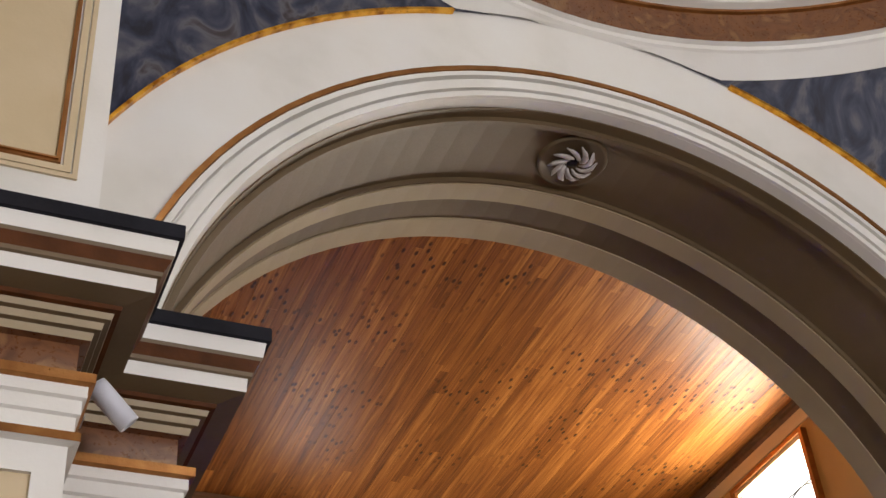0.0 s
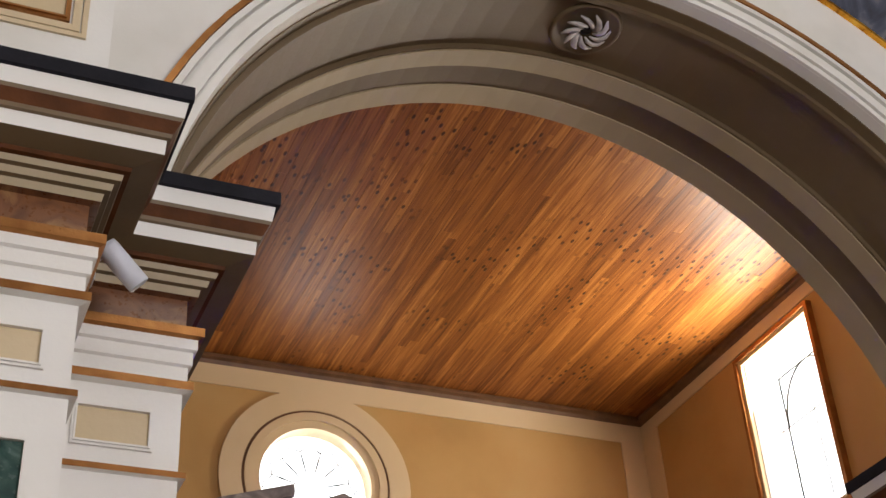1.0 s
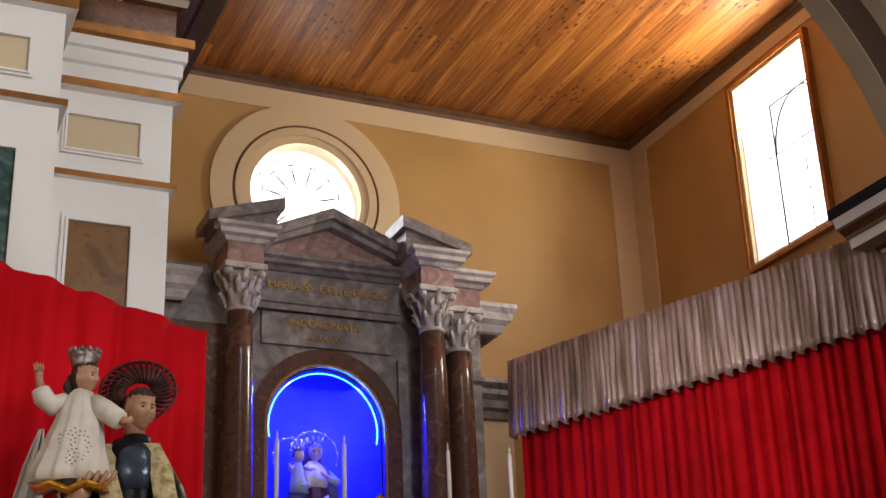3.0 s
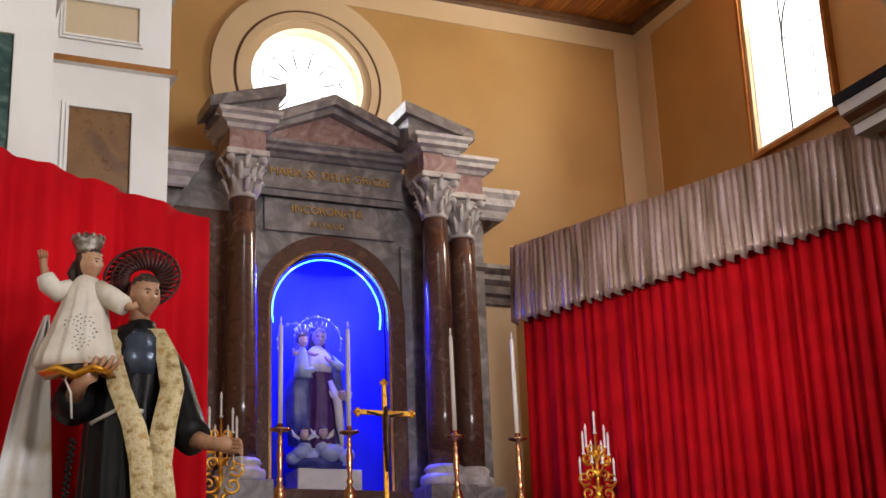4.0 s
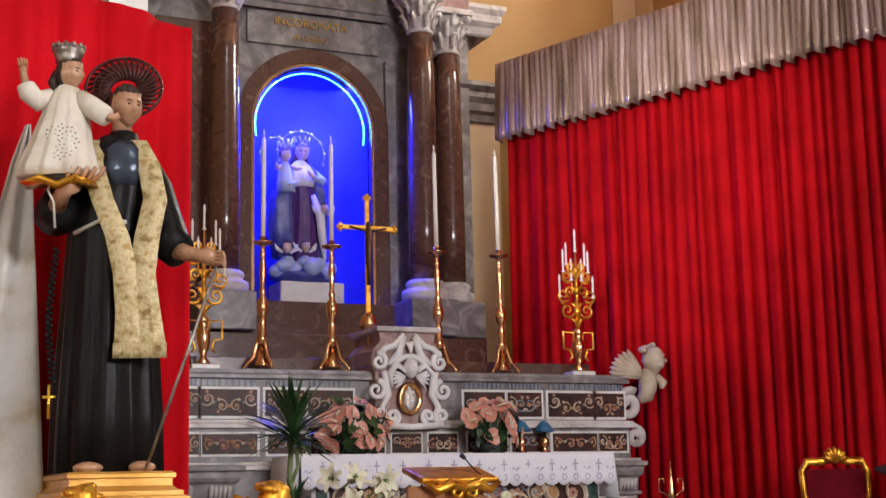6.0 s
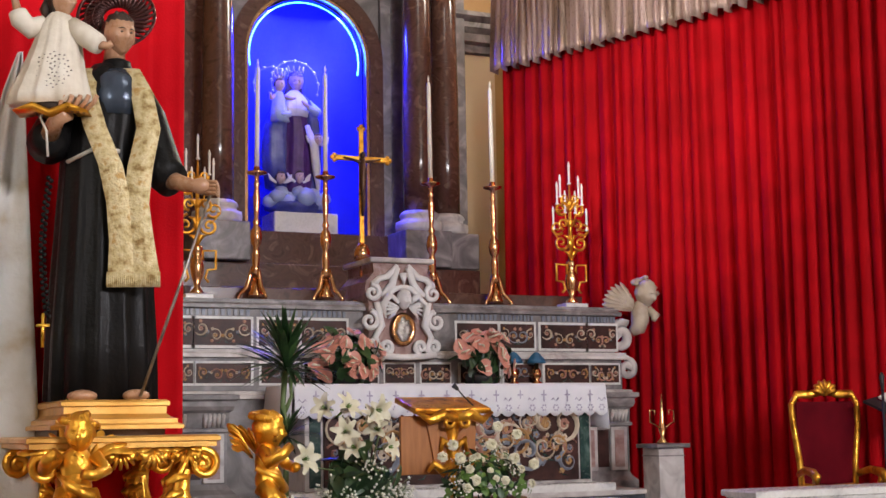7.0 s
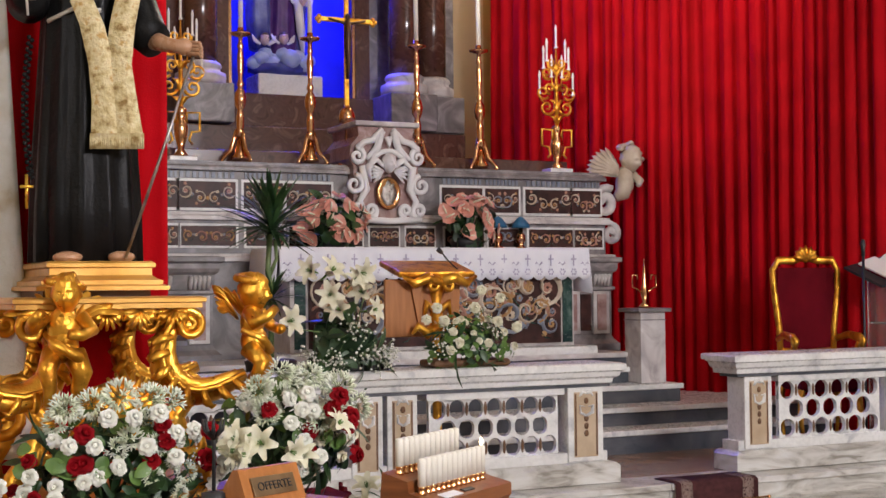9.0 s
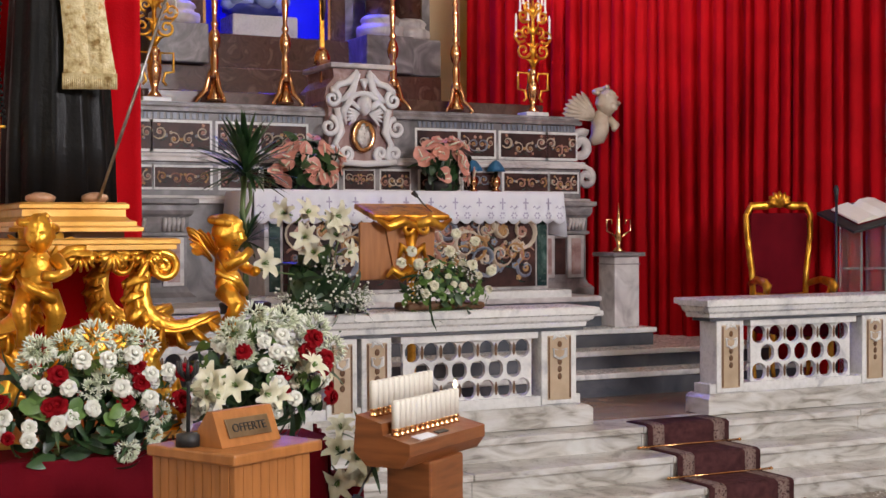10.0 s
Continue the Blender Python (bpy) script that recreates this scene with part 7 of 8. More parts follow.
sweep(bm, [(TX0, TY0), (TX1, TY0), (TX1, TY1), (TX0, TY1)], [(-0.3, 1.732), (0.0, 1.732), (0.012, 1.726), (0.012, 1.712), (-0.01, 1.705), (-0.02, 1.688), (-0.04, 1.684), (-0.3, 1.684)], closed=True)
part("table_top", bm, GOLDWOOD, fl, "gilt moulded table top")
part("top_board", B(TX0, TX1, TY0, TY1, 1.69, 1.7325), GOLDWOOD, fl)


def shell(bm, cx, cy, cz, r, n=9):
    for k in range(n):
        a = math.pi * (k + 0.5) / n
        tube(bm, [(cx, cy, cz), (cx + 0.6 * r * math.cos(a), cy - 0.03, cz - 0.6 * r * math.sin(a)), (cx + r * math.cos(a), cy - 0.02, cz - r * math.sin(a))], [0.012, r * 0.16, r * 0.10], 7, flat=0.6)


for x in (0.82, 0.94, 1.06, 1.18, 1.30):
    bm = bmesh.new()
    shell(bm, x, TY0 + 0.03, 1.686, 0.075)
    for s in (-1, 1):
        tube(bm, [(x, TY0 + 0.02, 1.675), (x + s * 0.04, TY0, 1.655), (x + s * 0.06, TY0 + 0.01, 1.68)], [0.012, 0.018, 0.006], 6)
    part("apron_shell", bm, GOLD, fl, "carved gilt shell and leaves under the top", True)


def leafy_scroll(cx, y, sx):
    """A broad C-shaped acanthus bracket with a rolled upper end; sx turns it outwards."""
    bm = bmesh.new()
    spine = [(-0.035, 1.665), (-0.075, 1.585), (-0.09, 1.53), (-0.085, 1.475), (-0.06, 1.425), (-0.015, 1.39), (0.045, 1.375), (0.11, 1.385), (0.17, 1.41), (0.225, 1.435)]
    pts = [(cx + sx * u, y, z) for u, z in spine]
    tube(bm, pts, [0.016, 0.028, 0.036, 0.040, 0.042, 0.042, 0.040, 0.036, 0.030, 0.018], 14, flat=1.5)
    for dy in (-0.055, 0.055):      # raised rims along both edges
        tube(bm, [(p[0] - sx * 0.016, p[1] + dy, p[2] + 0.008) for p in pts], [0.012] * len(pts), 7)
    tube(bm, [(p[0], p[1] + 0.0, p[2]) for p in spiral(cx, 1.625, 0.056, 1.7, y - 0.045, 120 if sx > 0 else 60, -sx, 28)], [0.017 - 0.0003 * i for i in range(29)], 8, flat=1.0)
    tube(bm, [(cx, y - 0.04, 1.625), (cx, y + 0.06, 1.625)], [0.042, 0.042], 16)
    for k in range(1, 9):           # leaf tips curling off the outer edge
        p, q = Vector(pts[k]), Vector(pts[k + 1]) - Vector(pts[k - 1])
        nrm = Vector((q.z, 0, -q.x)).normalized() * (1 if sx > 0 else -1)
        for dy, w in ((-0.062, 1.0), (0.0, 0.8)):
            c = p + Vector((0, dy, 0))
            tube(bm, [c - nrm * 0.01, c + nrm * 0.030 + q * 0.12, c + nrm * 0.052 + q * 0.30, c + nrm * 0.044 + q * 0.42], [0.014 * w, 0.022 * w, 0.014 * w, 0.004], 7, flat=0.6)
    tube(bm, [(cx + sx * 0.02, y, 1.38), (cx - sx * 0.05, y, 1.29), (cx - sx * 0.02, y, 1.18), (cx + sx * 0.05, y, 1.09), (cx + sx * 0.05, y, 1.0)], [0.035, 0.045, 0.045, 0.045, 0.055], 10)
    return bm


for sx, x in ((1, 1.365), (-1, 0.80)):
    for y in (TY0 + 0.06, TY1 - 0.1):
        part("scroll_leg", leafy_scroll(x, y, sx), GOLD, fl, "gilt scrolled bracket with leaf carving", True)
bm = bmesh.new()
for s in (-1, 1):
    for k in range(4):
        tube(bm, [(1.12, TY0 + 0.04, 1.32 - 0.04 * k), (1.12 + s * (0.07 + 0.02 * k), TY0, 1.40 - 0.05 * k), (1.12 + s * (0.13 + 0.02 * k), TY0 + 0.02, 1.38 - 0.07 * k), (1.12 + s * (0.15 + 0.02 * k), TY0 + 0.02, 1.33 - 0.07 * k)], [0.02, 0.032, 0.026, 0.006], 8)
    tube(bm, [(1.12 + s * 0.04, TY0 + 0.03, 1.30), (1.12 + s * 0.14, TY0 + 0.02, 1.22), (1.12 + s * 0.22, TY0 + 0.03, 1.14), (1.12 + s * 0.30, TY0 + 0.03, 1.16), (1.12 + s * 0.29, TY0 + 0.03, 1.22)], [0.03, 0.045, 0.04, 0.03, 0.012], 9)
tube(bm, [(1.12, TY0 + 0.03, 1.47), (1.12, TY0, 1.40), (1.12, TY0 + 0.02, 1.30), (1.12, TY0 + 0.03, 1.14)], [0.006, 0.04, 0.065, 0.05], 10)
for k in range(9):
    a = radians(20 + 17.5 * k)
    tube(bm, [(1.12, TY0 - 0.01, 1.34), (1.12 + 0.07 * math.cos(a), TY0 - 0.025, 1.34 + 0.08 * math.sin(a)), (1.12 + 0.11 * math.cos(a), TY0 - 0.005, 1.34 + 0.125 * math.sin(a))], [0.010, 0.020, 0.006], 7, flat=0.6)
part("cartouche", bm, GOLD, fl, "gilt shell and leaf cartouche", True)
bm = bmesh.new()
for k in range(5):
    x = 0.62 + 0.05 * k
    tube(bm, spiral(x, 1.36 - 0.08 * (k % 2), 0.09, 1.3, TY0 + 0.12 + 0.12 * k, 60 * k, 1, 18), [0.026 - 0.0008 * i for i in range(19)], 8)
part("side_carving", bm, GOLD, fl, "gilt scroll carving on the flank", True)
part("lower_board", B(0.62, 1.56, TY0 - 0.05, TY1, 0.98, 1.02, bevel=0.01), GOLDWOOD, fl)
part("stand", B(0.70, 1.50, TY0 + 0.05, TY1, 0.0, 0.979), MAROON, fl, "cloth-covered stand under the base")
cherub(pose(0.895, 4.97, 1.355, 0, 0, -10), "gilded winged cherub standing at the base's corner", "cherub", GOLD)
cherub(pose(1.62, 5.08, 1.355, 0, 0, 52), "gilded winged cherub standing at the base's corner", "cherub", GOLD)

# red cloth behind the statue and the white-gold banner
bm = bmesh.new()
cl = hanging(bm, Vector((-0.35, 5.88)), Vector((1, 0)), Vector((0, 1)), 1.84, 0.6, 4.1, 0.30, 0.046, 12, 12, z_top=lambda x: 4.07 - (x - 0.917) * 0.245)
tagged(solid(part("red_backdrop", bm, RED, None, "", True), 0.005), "bright red cloth hung behind the statue", "backdrop cloth")
bm = bmesh.new()
rows = []
for j in range(15):
    t = j / 14
    z = 3.29 - 2.2 * t
    w = 0.015 + 0.50 * t ** 0.8
    rows.append([(0.78 + 0.13 * t - w + w * u + 0.02 * math.sin(u * 9) * t, 5.72 + 0.025 * math.sin(u * 11 + t), z) for u in (k / 12 for k in range(13))])
strip(bm, rows)
BANNER = tex_material("white_gold_banner_silk", [(0.42, 0.30, 0.14), (0.60, 0.56, 0.50), (0.68, 0.66, 0.63), (0.70, 0.68, 0.66)], 3.5, 6, 0.45, bump=0.3, bump_scale=45)
tagged(solid(part("silk_banner", bm, BANNER, None, "", True), 0.005), "white silk banner with worn gold embroidery hanging beside the statue", "banner")

# ---- flowers ----
PETALW = tex_material("white_petal", [(0.68, 0.68, 0.58), (0.82, 0.82, 0.76)], 14, 3, 0.7, bump=0.1, spec=0.2)
PETALG = tex_material("greenish_white_floret", [(0.60, 0.66, 0.44), (0.82, 0.84, 0.74)], 14, 3, 0.7, spec=0.2)
PETALC = tex_material("cream_lily_petal", [(0.66, 0.62, 0.42), (0.76, 0.74, 0.60)], 14, 3, 0.55, bump=0.1)
PETALR = tex_material("crimson_petal", [(0.16, 0.001, 0.004), (0.30, 0.003, 0.008)], 14, 3, 0.7, bump=0.1, spec=0.12)
PETALP = tex_material("salmon_pink_spathe", [(0.62, 0.25, 0.18), (0.74, 0.38, 0.30)], 10, 3, 0.3, bump=0.05)
LEAF = tex_material("dark_green_leaf", [(0.010, 0.030, 0.010), (0.03, 0.075, 0.022), (0.05, 0.10, 0.03)], 9, 4, 0.4, rnd=0.3)
LEAFL = tex_material("fresh_green_leaf", [(0.06, 0.13, 0.02), (0.14, 0.24, 0.05)], 9, 4, 0.45, rnd=0.3)
STEM = tex_material("pale_green_stem", [(0.10, 0.16, 0.05), (0.18, 0.24, 0.09)], 9, 4, 0.5)


def petal(bm, length, width, cup, curl, az, tilt, mat=0, n=4):
    """One curved petal from the origin: tilt from upright, rolled outwards by curl."""
    rows = []
    for i in range(n + 1):
        s = i / n
        w = width * math.sin(math.pi * min(1, 0.12 + 0.80 * s)) ** 0.7
        a = radians(tilt) + curl * s * s
        r, z = length * s * math.sin(a), length * s * math.cos(a)
        row = []
        for u in (-1, 0, 1):
            x, y = r - cup * w * (1 - abs(u)) * -0.4, u * w
            row.append((x * math.cos(az) - y * math.sin(az), x * math.sin(az) + y * math.cos(az), z + cup * abs(u) * w * 0.5))
        rows.append(row)
    strip(bm, rows, mat)


def rose_mesh(name, mat):
    bm = bmesh.new()
    blob(bm, (0, 0, 0.018), (0.014, 0.014, 0.018), 0.1, 8)
    for cnt, tl, ln, w, cu in ((4, 6, 0.045, 0.020, 0.3), (5, 20, 0.048, 0.024, 0.6), (6, 42, 0.050, 0.027, 0.9), (6, 66, 0.048, 0.027, 0.8)):
        for k in range(cnt):
            petal(bm, ln, w, 0.5, cu, 2 * math.pi * (k + tl * 0.03) / cnt, tl)
    return mesh_of(name, bm, mat)


def lily_mesh():
    bm = bmesh.new()
    for k in range(6):
        petal(bm, 0.140, 0.036 if k % 2 else 0.030, 0.5, 0.75, math.pi / 3 * k, 9, n=7)
    for k in range(5):
        tube(bm, [(0, 0, 0.02), (0.012 * math.cos(k * 1.25), 0.012 * math.sin(k * 1.25), 0.09)], [0.002, 0.004], 5, 1)
    tube(bm, [(0, 0, -0.06), (0, 0, 0.01)], [0.006, 0.010], 6, 1)
    return mesh_of("lily", bm, [PETALC, LEAFL])


def umbel_mesh():
    rnd = random.Random(7)
    bm = bmesh.new()
    for k in range(15):
        a, e = k * 2.399, rnd.uniform(0.15, 1.45)
        d = Vector((math.cos(a) * math.cos(e), math.sin(a) * math.cos(e), math.sin(e)))
        tube(bm, [(0, 0, 0), d * 0.05], 0.0015, 4, 1)
        side = d.orthogonal().normalized()
        oth = d.cross(side)
        for j in range(5):
            b = 2 * math.pi * j / 5
            q = d * 0.094 + (side * math.cos(b) + oth * math.sin(b)) * 0.026
            tube(bm, [d * 0.048, (d * 0.064 + q) / 2, q], [0.003, 0.0075, 0.002], 5, 0, flat=0.5)
    return mesh_of("umbel", bm, [PETALG, STEM])


def spathe_mesh():
    bm = bmesh.new()
    rows = []
    for i in range(7):
        s = i / 6
        w = 0.055 * math.sin(math.pi * min(0.97, 0.18 + 0.80 * s)) ** 0.8
        rows.append([(u * w, -0.035 + 0.115 * s, 0.012 * u * u + 0.02 * s * s) for u in (-1, -0.5, 0, 0.5, 1)])
    strip(bm, rows, 0)
    tube(bm, [(0, -0.01, 0.006), (0, 0.02, 0.025), (0, 0.045, 0.04)], [0.007, 0.007, 0.004], 7, 1)
    return mesh_of("spathe", bm, [PETALP, PETALC])


def leaf_mesh(ln, w, mat, bendy=0.5, name="leaf"):
    bm = bmesh.new()
    rows = []
    for i in range(7):
        s = i / 6
        ww = w * math.sin(math.pi * min(0.98, 0.08 + 0.9 * s)) ** 0.8
        a = bendy * s
        rows.append([(u * ww, ln * s * math.cos(a * 0.5), ln * s * math.sin(-a * 0.6) + 0.25 * abs(u) * ww) for u in (-1, 0, 1)])
    strip(bm, rows)
    return mesh_of(name, bm, mat)


def tiny_mesh():
    rnd = random.Random(3)
    bm = bmesh.new()
    for k in range(34):
        p = Vector((rnd.gauss(0, 0.035), rnd.gauss(0, 0.035), rnd.uniform(0.02, 0.10)))
        tube(bm, [(0, 0, 0), p], 0.001, 4, 1)
        bmesh.ops.create_icosphere(bm, subdivisions=1, radius=0.0065, matrix=Matrix.Translation(p))
    return mesh_of("filler_blossom", bm, [PETALW, STEM])


ROSEW, ROSER, ROSEC = rose_mesh("white_bloom", PETALW), rose_mesh("red_bloom", PETALR), rose_mesh("cream_bloom", PETALC)
LILY, UMBEL, SPATHE, TINY = lily_mesh(), umbel_mesh(), spathe_mesh(), tiny_mesh()
LEAFD, LEAFN, LEAFG = leaf_mesh(0.14, 0.035, LEAF), leaf_mesh(0.24, 0.014, LEAF, 0.9), leaf_mesh(0.11, 0.04, LEAFL)
for me in (ROSEW, ROSER, ROSEC, LILY, UMBEL, SPATHE, TINY, LEAFD, LEAFN, LEAFG):
    for p in me.polygons:
        p.use_smooth = True


def put(mesh, parent, at, facing, s=1.0, spin=0.0):
    """A bloom or leaf of its own under its bouquet, with its axis along facing."""
    ob = new(mesh.name.split(".")[0], mesh)
    ob.parent = parent
    q = Vector(facing).normalized().to_track_quat("Z", "Y")
    ob.matrix_local = Matrix.Translation(at) @ q.to_matrix().to_4x4() @ Matrix.Rotation(spin, 4, "Z") @ Matrix.Scale(s, 4)
    return ob


def bouquet(h, centre, radii, leaves, seed, kinds):
    """Leaves and blooms spread over the front of a mound."""
    rnd = random.Random(seed)
    c = Vector(centre)

    def spot(lo=-0.5, hi=1.3, k=1.0):
        a, e = rnd.uniform(-2.7, -0.4), rnd.uniform(lo, hi)
        d = Vector((math.cos(a) * math.cos(e), math.sin(a) * math.cos(e), math.sin(e)))
        return c + Vector((d.x * radii[0], d.y * radii[1], d.z * radii[2])) * k, d
    for mesh, count, s in leaves:
        for _ in range(count):
            p, d = spot(-0.9, 1.2, rnd.uniform(0.55, 0.95))
            side = Vector((rnd.uniform(-1, 1), rnd.uniform(-1, 1), rnd.uniform(-1, 1)))
            nrm = (d + side * 0.9).normalized()
            put(mesh, h, p, nrm, s * rnd.uniform(0.7, 1.25), rnd.uniform(0, 6.28))
    for mesh, count, s, lo, hi in kinds:
        for _ in range(count):
            p, d = spot(lo, hi, rnd.uniform(0.92, 1.08))
            put(mesh, h, p, d + Vector((rnd.uniform(-0.3, 0.3), -0.3, rnd.uniform(-0.1, 0.35))), s * rnd.uniform(0.8, 1.15), rnd.uniform(0, 6.28))


def bloom_row(h, mesh, spots, s, y, seed):
    rnd = random.Random(seed)
    wide = 1.3 if mesh is LILY else 0.4
    for px, pz in spots:
        put(mesh, h, (px, y + rnd.uniform(-0.03, 0.03), pz), (rnd.uniform(-wide, wide), -1, rnd.uniform(-0.3 * wide, 0.5 + 0.4 * wide)), s * rnd.uniform(0.9, 1.1), rnd.uniform(0, 6))


tb = holder("draped_table", "low table draped in maroon cloth under the flowers", "table")
bm = bmesh.new()
hanging(bm, Vector((0.30, 4.66)), Vector((1, 0)), Vector((0, 1)), 1.56, 0.01, 1.0, 0.20, 0.02, 31, 8)
hanging(bm, Vector((1.87, 4.68)), Vector((0.25, 1)).normalized(), Vector((1, 0)), 0.42, 0.01, 1.0, 0.16, 0.015, 32, 8)
solid(part("cloth", bm, MAROON, tb, "", True), 0.005)
part("tabletop", B(0.30, 1.90, 4.68, 5.0, 0.96, 1.0, bevel=0.01), MAROON, tb)
fa = holder("flower_arrangement", "large arrangement of white and red roses with green leaves", "flowers", group="flower arrangements")
bouquet(fa, (1.02, 4.82, 1.12), (0.40, 0.22, 0.22), [(LEAFD, 150, 0.6), (LEAFN, 110, 0.7)], 41, [(ROSEW, 18, 0.56, -0.4, 0.9), (ROSER, 5, 0.6, -0.3, 0.5), (UMBEL, 6, 0.6, 0.5, 1.2), (UMBEL, 6, 0.5, -0.5, 0.3), (LEAFG, 40, 0.6, 0.0, 1.3), (TINY, 3, 0.6, 0.2, 0.8)])
bloom_row(fa, ROSER, ((0.895, 1.285), (0.875, 1.18), (1.16, 1.30), (1.17, 1.25), (1.12, 1.185), (1.31, 1.28), (1.31, 1.18)), 0.68, 4.60, 5)
bloom_row(fa, ROSEW, ((0.845, 1.25), (0.925, 1.245), (1.05, 1.335), (1.10, 1.235), (1.20, 1.275), (1.26, 1.285), (1.195, 1.195), (0.97, 1.335), (1.14, 1.345)), 0.62, 4.58, 6)
bloom_row(fa, UMBEL, ((0.84, 1.37), (0.93, 1.38), (1.02, 1.40), (1.12, 1.385), (1.20, 1.37)), 0.66, 4.66, 7)
bloom_row(fa, LILY, ((1.33, 1.22), (1.37, 1.20)), 0.62, 4.57, 8)
fb = holder("flower_arrangement", "tall arrangement of white lilies and roses with red accents", "flowers", group="flower arrangements")
bouquet(fb, (1.64, 4.84, 1.19), (0.28, 0.22, 0.24), [(LEAFD, 130, 0.6), (LEAFN, 90, 0.7)], 43, [(ROSEW, 16, 0.56, -0.4, 0.9), (ROSER, 4, 0.6, -0.3, 0.5), (UMBEL, 7, 0.6, 0.4, 1.3), (LEAFG, 40, 0.6, 0.0, 1.3), (ROSEC, 8, 0.6, -0.2, 0.5), (TINY, 3, 0.6, 0.2, 0.8)])
bloom_row(fb, ROSER, ((1.535, 1.335), (1.775, 1.375), (1.755, 1.33), (1.815, 1.275), (1.84, 1.30)), 0.68, 4.60, 15)
bloom_row(fb, ROSEW, ((1.64, 1.335), (1.69, 1.325), (1.60, 1.29), (1.66, 1.22), (1.70, 1.17), (1.66, 1.39), (1.60, 1.37)), 0.60, 4.59, 16)
bloom_row(fb, LILY, ((1.745, 1.26), (1.58, 1.20), (1.50, 1.22), (1.64, 1.15), (1.42, 1.23)), 0.62, 4.57, 17)
bloom_row(fb, UMBEL, ((1.575, 1.46), (1.695, 1.44), (1.64, 1.42), (1.88, 1.33), (1.80, 1.40), (1.50, 1.40)), 0.66, 4.66, 18)
fc = holder("flower_bunch", "small bunch of cream flowers low beside the draped table", "flowers", pose(0, 0, 0))
bouquet(fc, (1.98, 4.72, 0.92), (0.09, 0.08, 0.13), [(LEAFN, 14, 0.6)], 47, [(LILY, 6, 0.6, -0.6, 1.2), (ROSEC, 7, 0.8, -0.6, 1.0)])
part("vase", lathe(bmesh.new(), [(0.06, 0.0), (0.08, 0.4), (0.06, 0.8), (0.07, 0.86)], (1.98, 4.76, 0), 16), MAROON, fc)

# anthurium arrangements on the altar
for cx, cz, seed in ((4.10, 2.30, 51), (5.35, 2.30, 52)):
    h = holder("anthurium_arrangement", "arrangement of salmon-pink anthuriums with dark leaves on the altar", "flowers", group="anthurium arrangements")
    bouquet(h, (cx, 10.72, cz), (0.30, 0.14, 0.24), [(LEAFD, 60, 1.1), (LEAFN, 16, 0.9)], seed, [(SPATHE, 22, 1.25, -0.5, 1.2), (SPATHE, 4, 0.9, -0.5, 0.3)])
    part("bowl", lathe(bmesh.new(), [(0.10, 0), (0.14, 0.06), (0.13, 0.10)], (cx, 10.74, 2.088), 18), DARK, h)
# palm-like plant, lily bouquet, rose basket on and behind the rail
pl = holder("dracaena_plant", "tall dracaena with spiky dark leaves on a bare stem", "plant", pose(2.85, 8.55, 0.455))
part("pot", lathe(bmesh.new(), [(0.11, 0.0), (0.16, 0.80), (0.17, 0.84), (0.15, 0.85)], n=20), DARK, pl, "black plastic pot")
bm = bmesh.new()
tube(bm, [(0, 0, 0.8), (0.01, 0, 1.2), (-0.015, 0, 1.45), (0.0, 0, 1.66)], [0.022, 0.018, 0.018, 0.02], 8)
tube(bm, [(0.0, 0, 1.40), (0.05, 0.02, 1.50), (0.045, 0.03, 1.62)], [0.014, 0.012, 0.014], 8)
part("stem", bm, STEM, pl)
BLADE = leaf_mesh(0.41, 0.020, LEAF, 0.35, "blade")
BLADES = leaf_mesh(0.24, 0.013, LEAF, 0.35, "blade")
rnd = random.Random(61)
for k in range(96):
    a, e = k * 2.399, rnd.uniform(-0.25, 1.45)
    d = Vector((math.cos(a) * math.cos(e), math.sin(a) * math.cos(e), math.sin(e)))
    ob = new("blade", BLADE)
    ob.parent = pl
    ob.matrix_local = Matrix.Translation((0.01, 0, 1.64 + 0.10 * rnd.random())) @ d.to_track_quat("Y", "Z").to_matrix().to_4x4() @ Matrix.Scale(rnd.uniform(0.7, 1.05), 4)
for k in range(44):
    a, e = k * 2.399, rnd.uniform(-0.5, 1.2)
    d = Vector((math.cos(a) * math.cos(e), math.sin(a) * math.cos(e), math.sin(e)))
    ob = new("blade", BLADES)
    ob.parent = pl
    ob.matrix_local = Matrix.Translation((0.0, -0.02, 1.24)) @ d.to_track_quat("Y", "Z").to_matrix().to_4x4() @ Matrix.Scale(rnd.uniform(0.7, 1.05), 4)
lb = holder("lily_bouquet", "bouquet of cream lilies with broad green leaves on the rail", "flowers")
bouquet(lb, (3.12, 7.98, 1.40), (0.26, 0.17, 0.22), [(LEAFD, 70, 1.4), (LEAFN, 26, 1.0)], 63, [(TINY, 8, 1.2, -0.4, 0.4)])
bloom_row(lb, LILY, ((2.70, 1.56), (2.98, 1.84), (3.17, 1.86), (3.22, 1.72), (3.06, 1.62), (3.24, 1.62), (2.99, 1.72), (2.88, 1.86), (3.12, 1.78)), 0.85, 7.84, 64)
bm = bmesh.new()
for x, z in ((2.70, 1.53), (2.98, 1.82), (3.17, 1.84), (3.22, 1.70), (2.99, 1.70)):
    tube(bm, [(x, 7.86, z), ((x + 3.2) / 2, 7.93, (z + 1.4) / 2 + 0.03), (3.2, 7.98, 1.35)], 0.005, 5)
part("stem_bundle", bm, STEM, lb)
part("block", B(2.95, 3.40, 7.88, 8.15, 1.252, 1.33, bevel=0.01), DARK, lb)
rb = holder("rose_basket", "low basket of white roses and green leaves on the rail", "flowers")
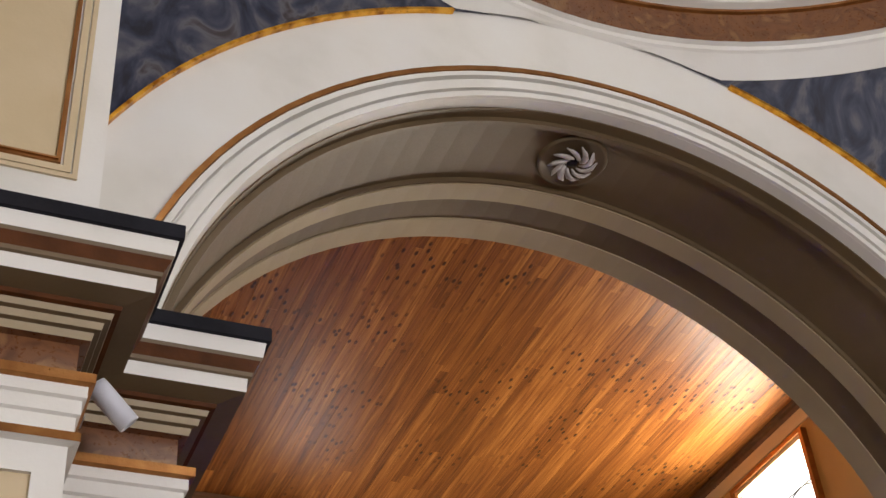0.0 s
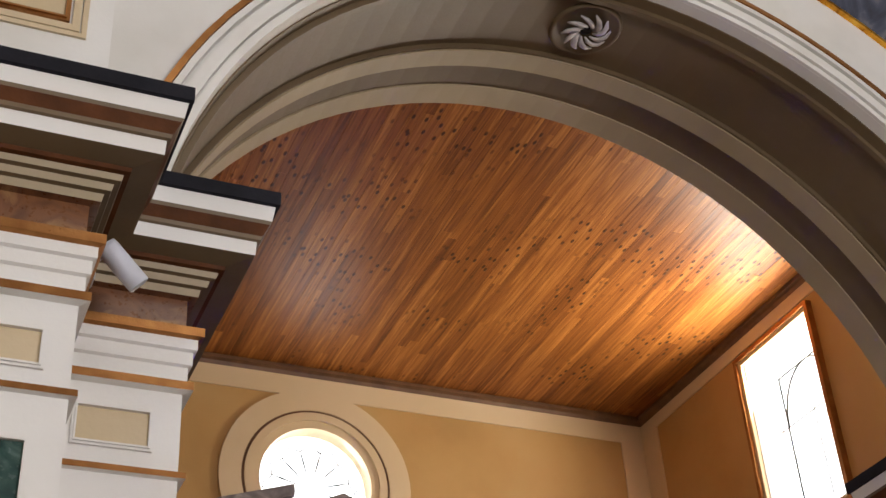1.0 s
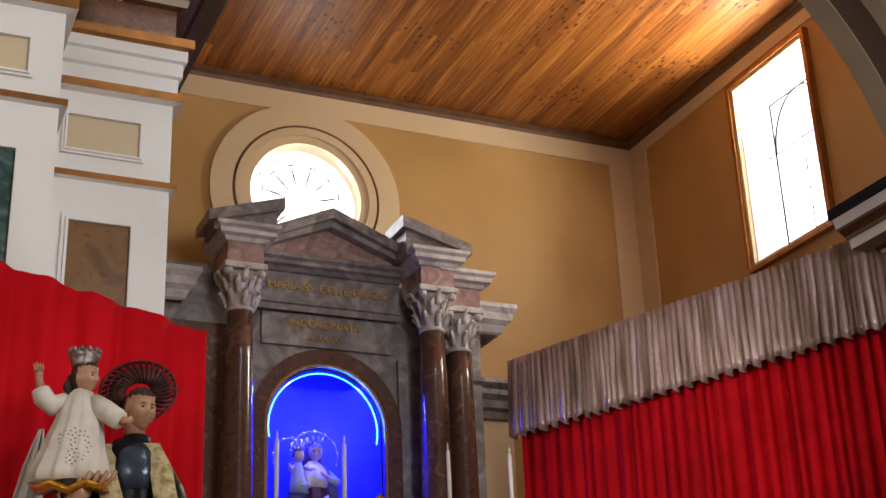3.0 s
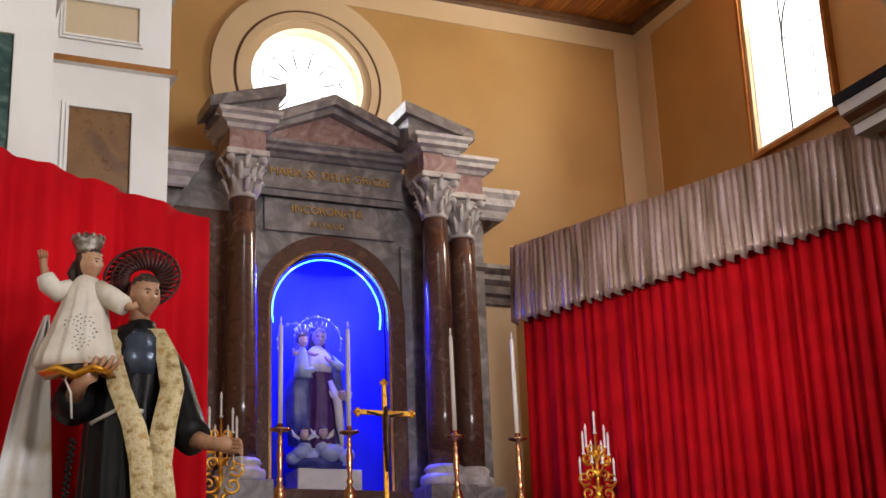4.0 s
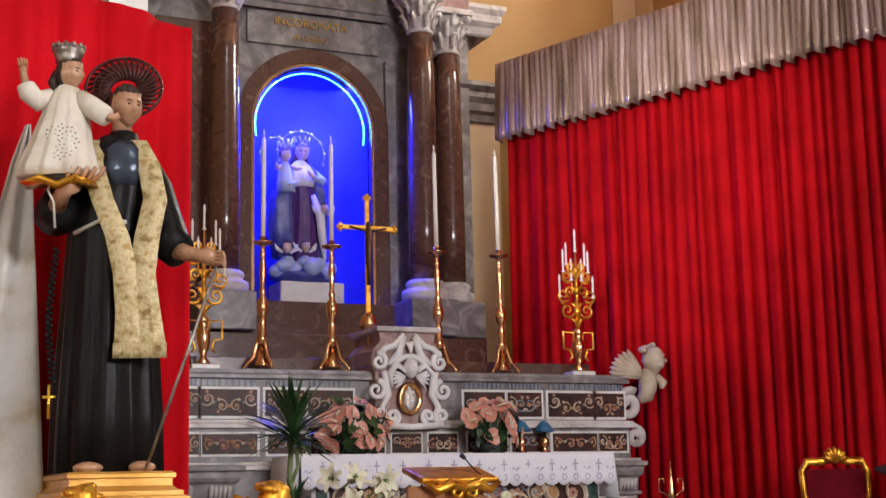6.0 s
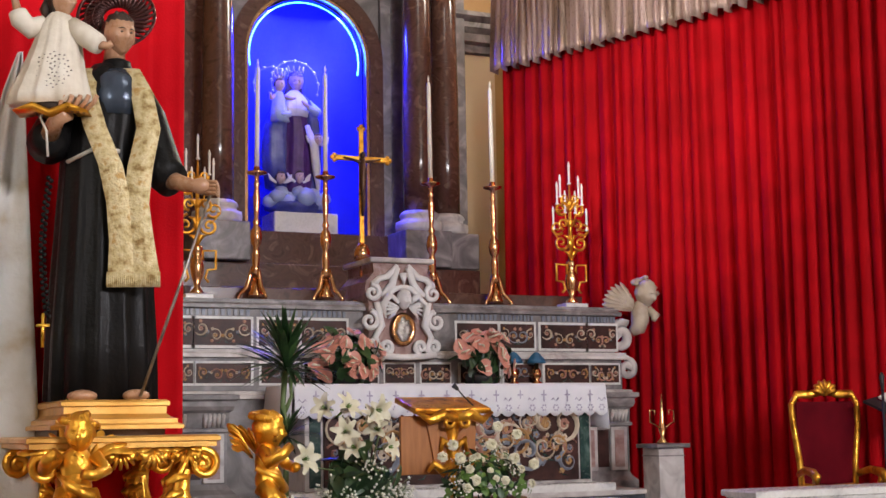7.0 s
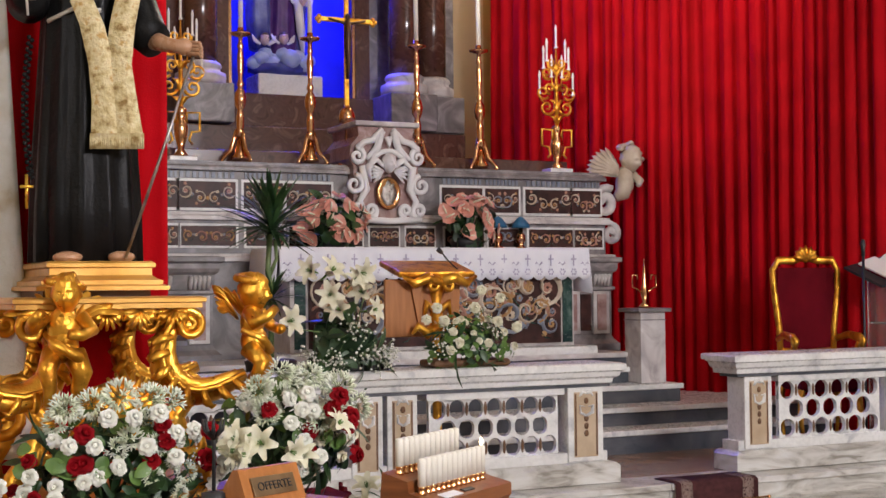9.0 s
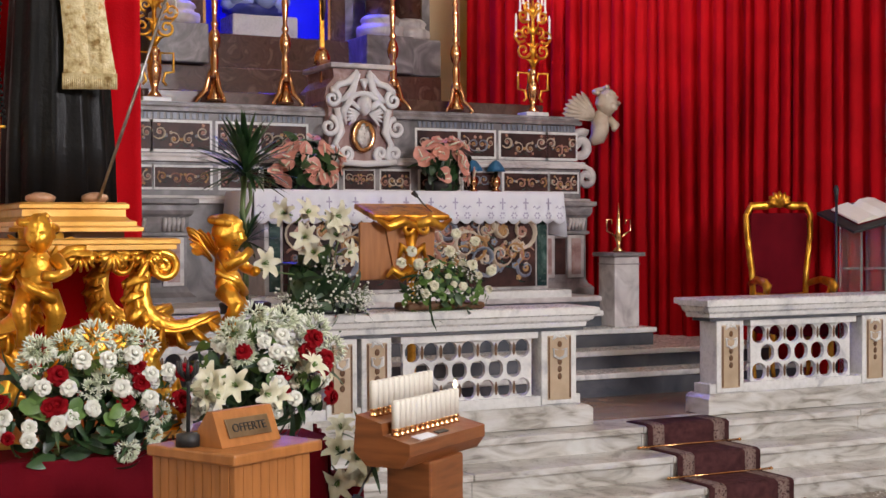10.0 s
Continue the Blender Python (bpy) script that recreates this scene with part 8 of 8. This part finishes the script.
bouquet(rb, (3.97, 7.98, 1.36), (0.34, 0.17, 0.22), [(LEAFG, 80, 0.6), (LEAFD, 70, 0.6), (LEAFN, 40, 0.7)], 71, [(TINY, 4, 1.0, 0.0, 1.2), (LEAFG, 40, 0.45, -0.3, 1.2), (ROSEC, 14, 0.55, 0.0, 1.2)])
bloom_row(rb, ROSEC, ((3.60, 1.56), (3.68, 1.63), (3.74, 1.55), (3.94, 1.63), (3.99, 1.74), (4.12, 1.69), (4.10, 1.54), (3.85, 1.41), (4.26, 1.50)), 0.72, 7.80, 72)
part("basket", B(3.70, 4.25, 7.88, 8.12, 1.252, 1.30, bevel=0.02), DARKWOOD, rb)

# ---- offering box and electric candle stand ----
ob_ = holder("offering_box", "wooden offering box on a slatted body with a metal nameplate", "offering box", pose(1.166, 3.60, 0, 0, 0, 27))
part("lid", B(-0.015, 0.345, -0.015, 0.335, 1.118, 1.15, bevel=0.006), LIGHTWOOD, ob_)
for k in range(9):
    x = 0.012 + 0.034 * k
    part("slat", B(x, x + 0.033, 0.01, 0.03, 0.05, 1.117, bevel=0.003), LIGHTWOOD, ob_)
    part("slat", B(0.01, 0.0295, x + 0.02, x + 0.053, 0.05, 1.117, bevel=0.003), LIGHTWOOD, ob_)
part("body", B(0.03, 0.318, 0.031, 0.318, 0.0, 1.117), WOOD, ob_)
bm = bmesh.new()
prism(bm, [(0.09, 1.151), (0.20, 1.151), (0.185, 1.20), (0.15, 1.25), (0.13, 1.25)], 0.235, "yz", 0.045)
part("sign_block", bm, LIGHTWOOD, ob_, "sloping wooden block")
TINPLATE = tex_material("dull_bronze_plate", [(0.16, 0.10, 0.05), (0.26, 0.17, 0.09)], 12, 4, 0.45, metal=0.6)
pm = pose(0.1625, 0.106, 1.200, 68, 0, 0)
bm = B(-0.085, 0.085, -0.028, 0.028, 0.0, 0.003, bevel=0.001)
npl = part("nameplate", moved(bm, pm), TINPLATE, ob_, "bronze plate with engraved letters")
tx = text_piece("lettering", "OFFERTE", 0.034, DARK, Matrix.Identity(4), None, depth=0.001)
tx.parent = npl
tx.matrix_local = pm @ pose(0, -0.012, 0.0045)
bm = bmesh.new()
lathe(bm, [(0.035, 1.151), (0.035, 1.185), (0.01, 1.19)], (0.03, 0.21, 0), 14)
tube(bm, [(0.03, 0.21, 1.18), (0.032, 0.21, 1.32), (0.03, 0.21, 1.36)], 0.006, 6)
for k in range(8):
    a = 2 * math.pi * k / 8
    tube(bm, [(0.03, 0.21, 1.335), (0.03 + 0.026 * math.cos(a), 0.21 + 0.026 * math.sin(a), 1.36), (0.03 + 0.03 * math.cos(a), 0.21 + 0.03 * math.sin(a), 1.39)], [0.006, 0.005, 0.003], 5)
tl = tagged(part("black_taper_holder", bm, DARK), "thin black metal taper holder standing on the offering box", "holder")
tl.matrix_world = pose(1.166, 3.60, 0, 0, 0, 27)

cs = holder("candle_stand", "wooden stand with two rows of electric votive candles", "candle stand", pose(1.865, 3.97, 0, 0, 0, 35))
part("column", B(0.14, 0.37, 0.0, 0.17, 0.0, 1.0, bevel=0.008), WOOD, cs, "square wooden column")
bm = bmesh.new()
prism(bm, [(0.0, 1.035), (0.0, 1.075), (0.10, 1.098), (0.105, 1.135), (0.20, 1.160), (0.21, 1.04), (0.16, 0.995), (0.03, 0.995)], 0.53, "yz", 0.0)
part("tray", bm, WOOD, cs, "stepped wooden tray")
LITWAX = glow("lit_candle_tip", (1.0, 0.75, 0.40), 6.0)
for row, (yy, zz, cnt, x0) in enumerate(((0.075, 1.089, 13, 0.03), (0.165, 1.148, 12, 0.04))):
    for k in range(cnt):
        x = x0 + 0.034 * k + 0.012
        c = part("votive_candle", lathe(bmesh.new(), [(0.0135, 0.028), (0.0135, 0.112), (0.010, 0.117), (0.004, 0.119)], (x, yy, zz), 12), WAX, cs)
        part("socket", lathe(bmesh.new(), [(0.014, 0.0), (0.015, 0.008), (0.009, 0.014), (0.0130, 0.022), (0.0140, 0.0285)], (x, yy, zz), 10), BRASS, c)
        if row == 0 and k == 12:
            part("light_tip", lathe(bmesh.new(), [(0.004, 0.119), (0.008, 0.129), (0.002, 0.147)], (x, yy, zz), 8), LITWAX, c, "glowing tip")
bm = B(-0.055, 0.055, -0.018, 0.018, 0, 0.003)
part("paper_label", moved(bm, pose(0.14, 0.025, 1.082, 13, 0, 0)), LINEN, cs, "white paper label")
bm = B(-0.035, 0.035, -0.010, 0.010, 0, 0.004)
part("coin_slot", moved(bm, pose(0.26, 0.028, 1.082, 13, 0, 0)), DARK, cs, "black coin slot plate")
bm = bmesh.new()
tube(bm, [(0.10, 0.18, 1.0), (0.05, 0.20, 0.93), (0.0, 0.21, 0.86), (-0.05, 0.22, 0.79), (-0.08, 0.23, 0.4), (-0.06, 0.23, 0.0)], [0.004] * 6, 6)
tube(bm, [(0.02, 0.205, 0.89), (-0.03, 0.215, 0.82)], [0.018, 0.014], 8)
part("power_cable", bm, DARK, cs, "black cable with an inline switch")
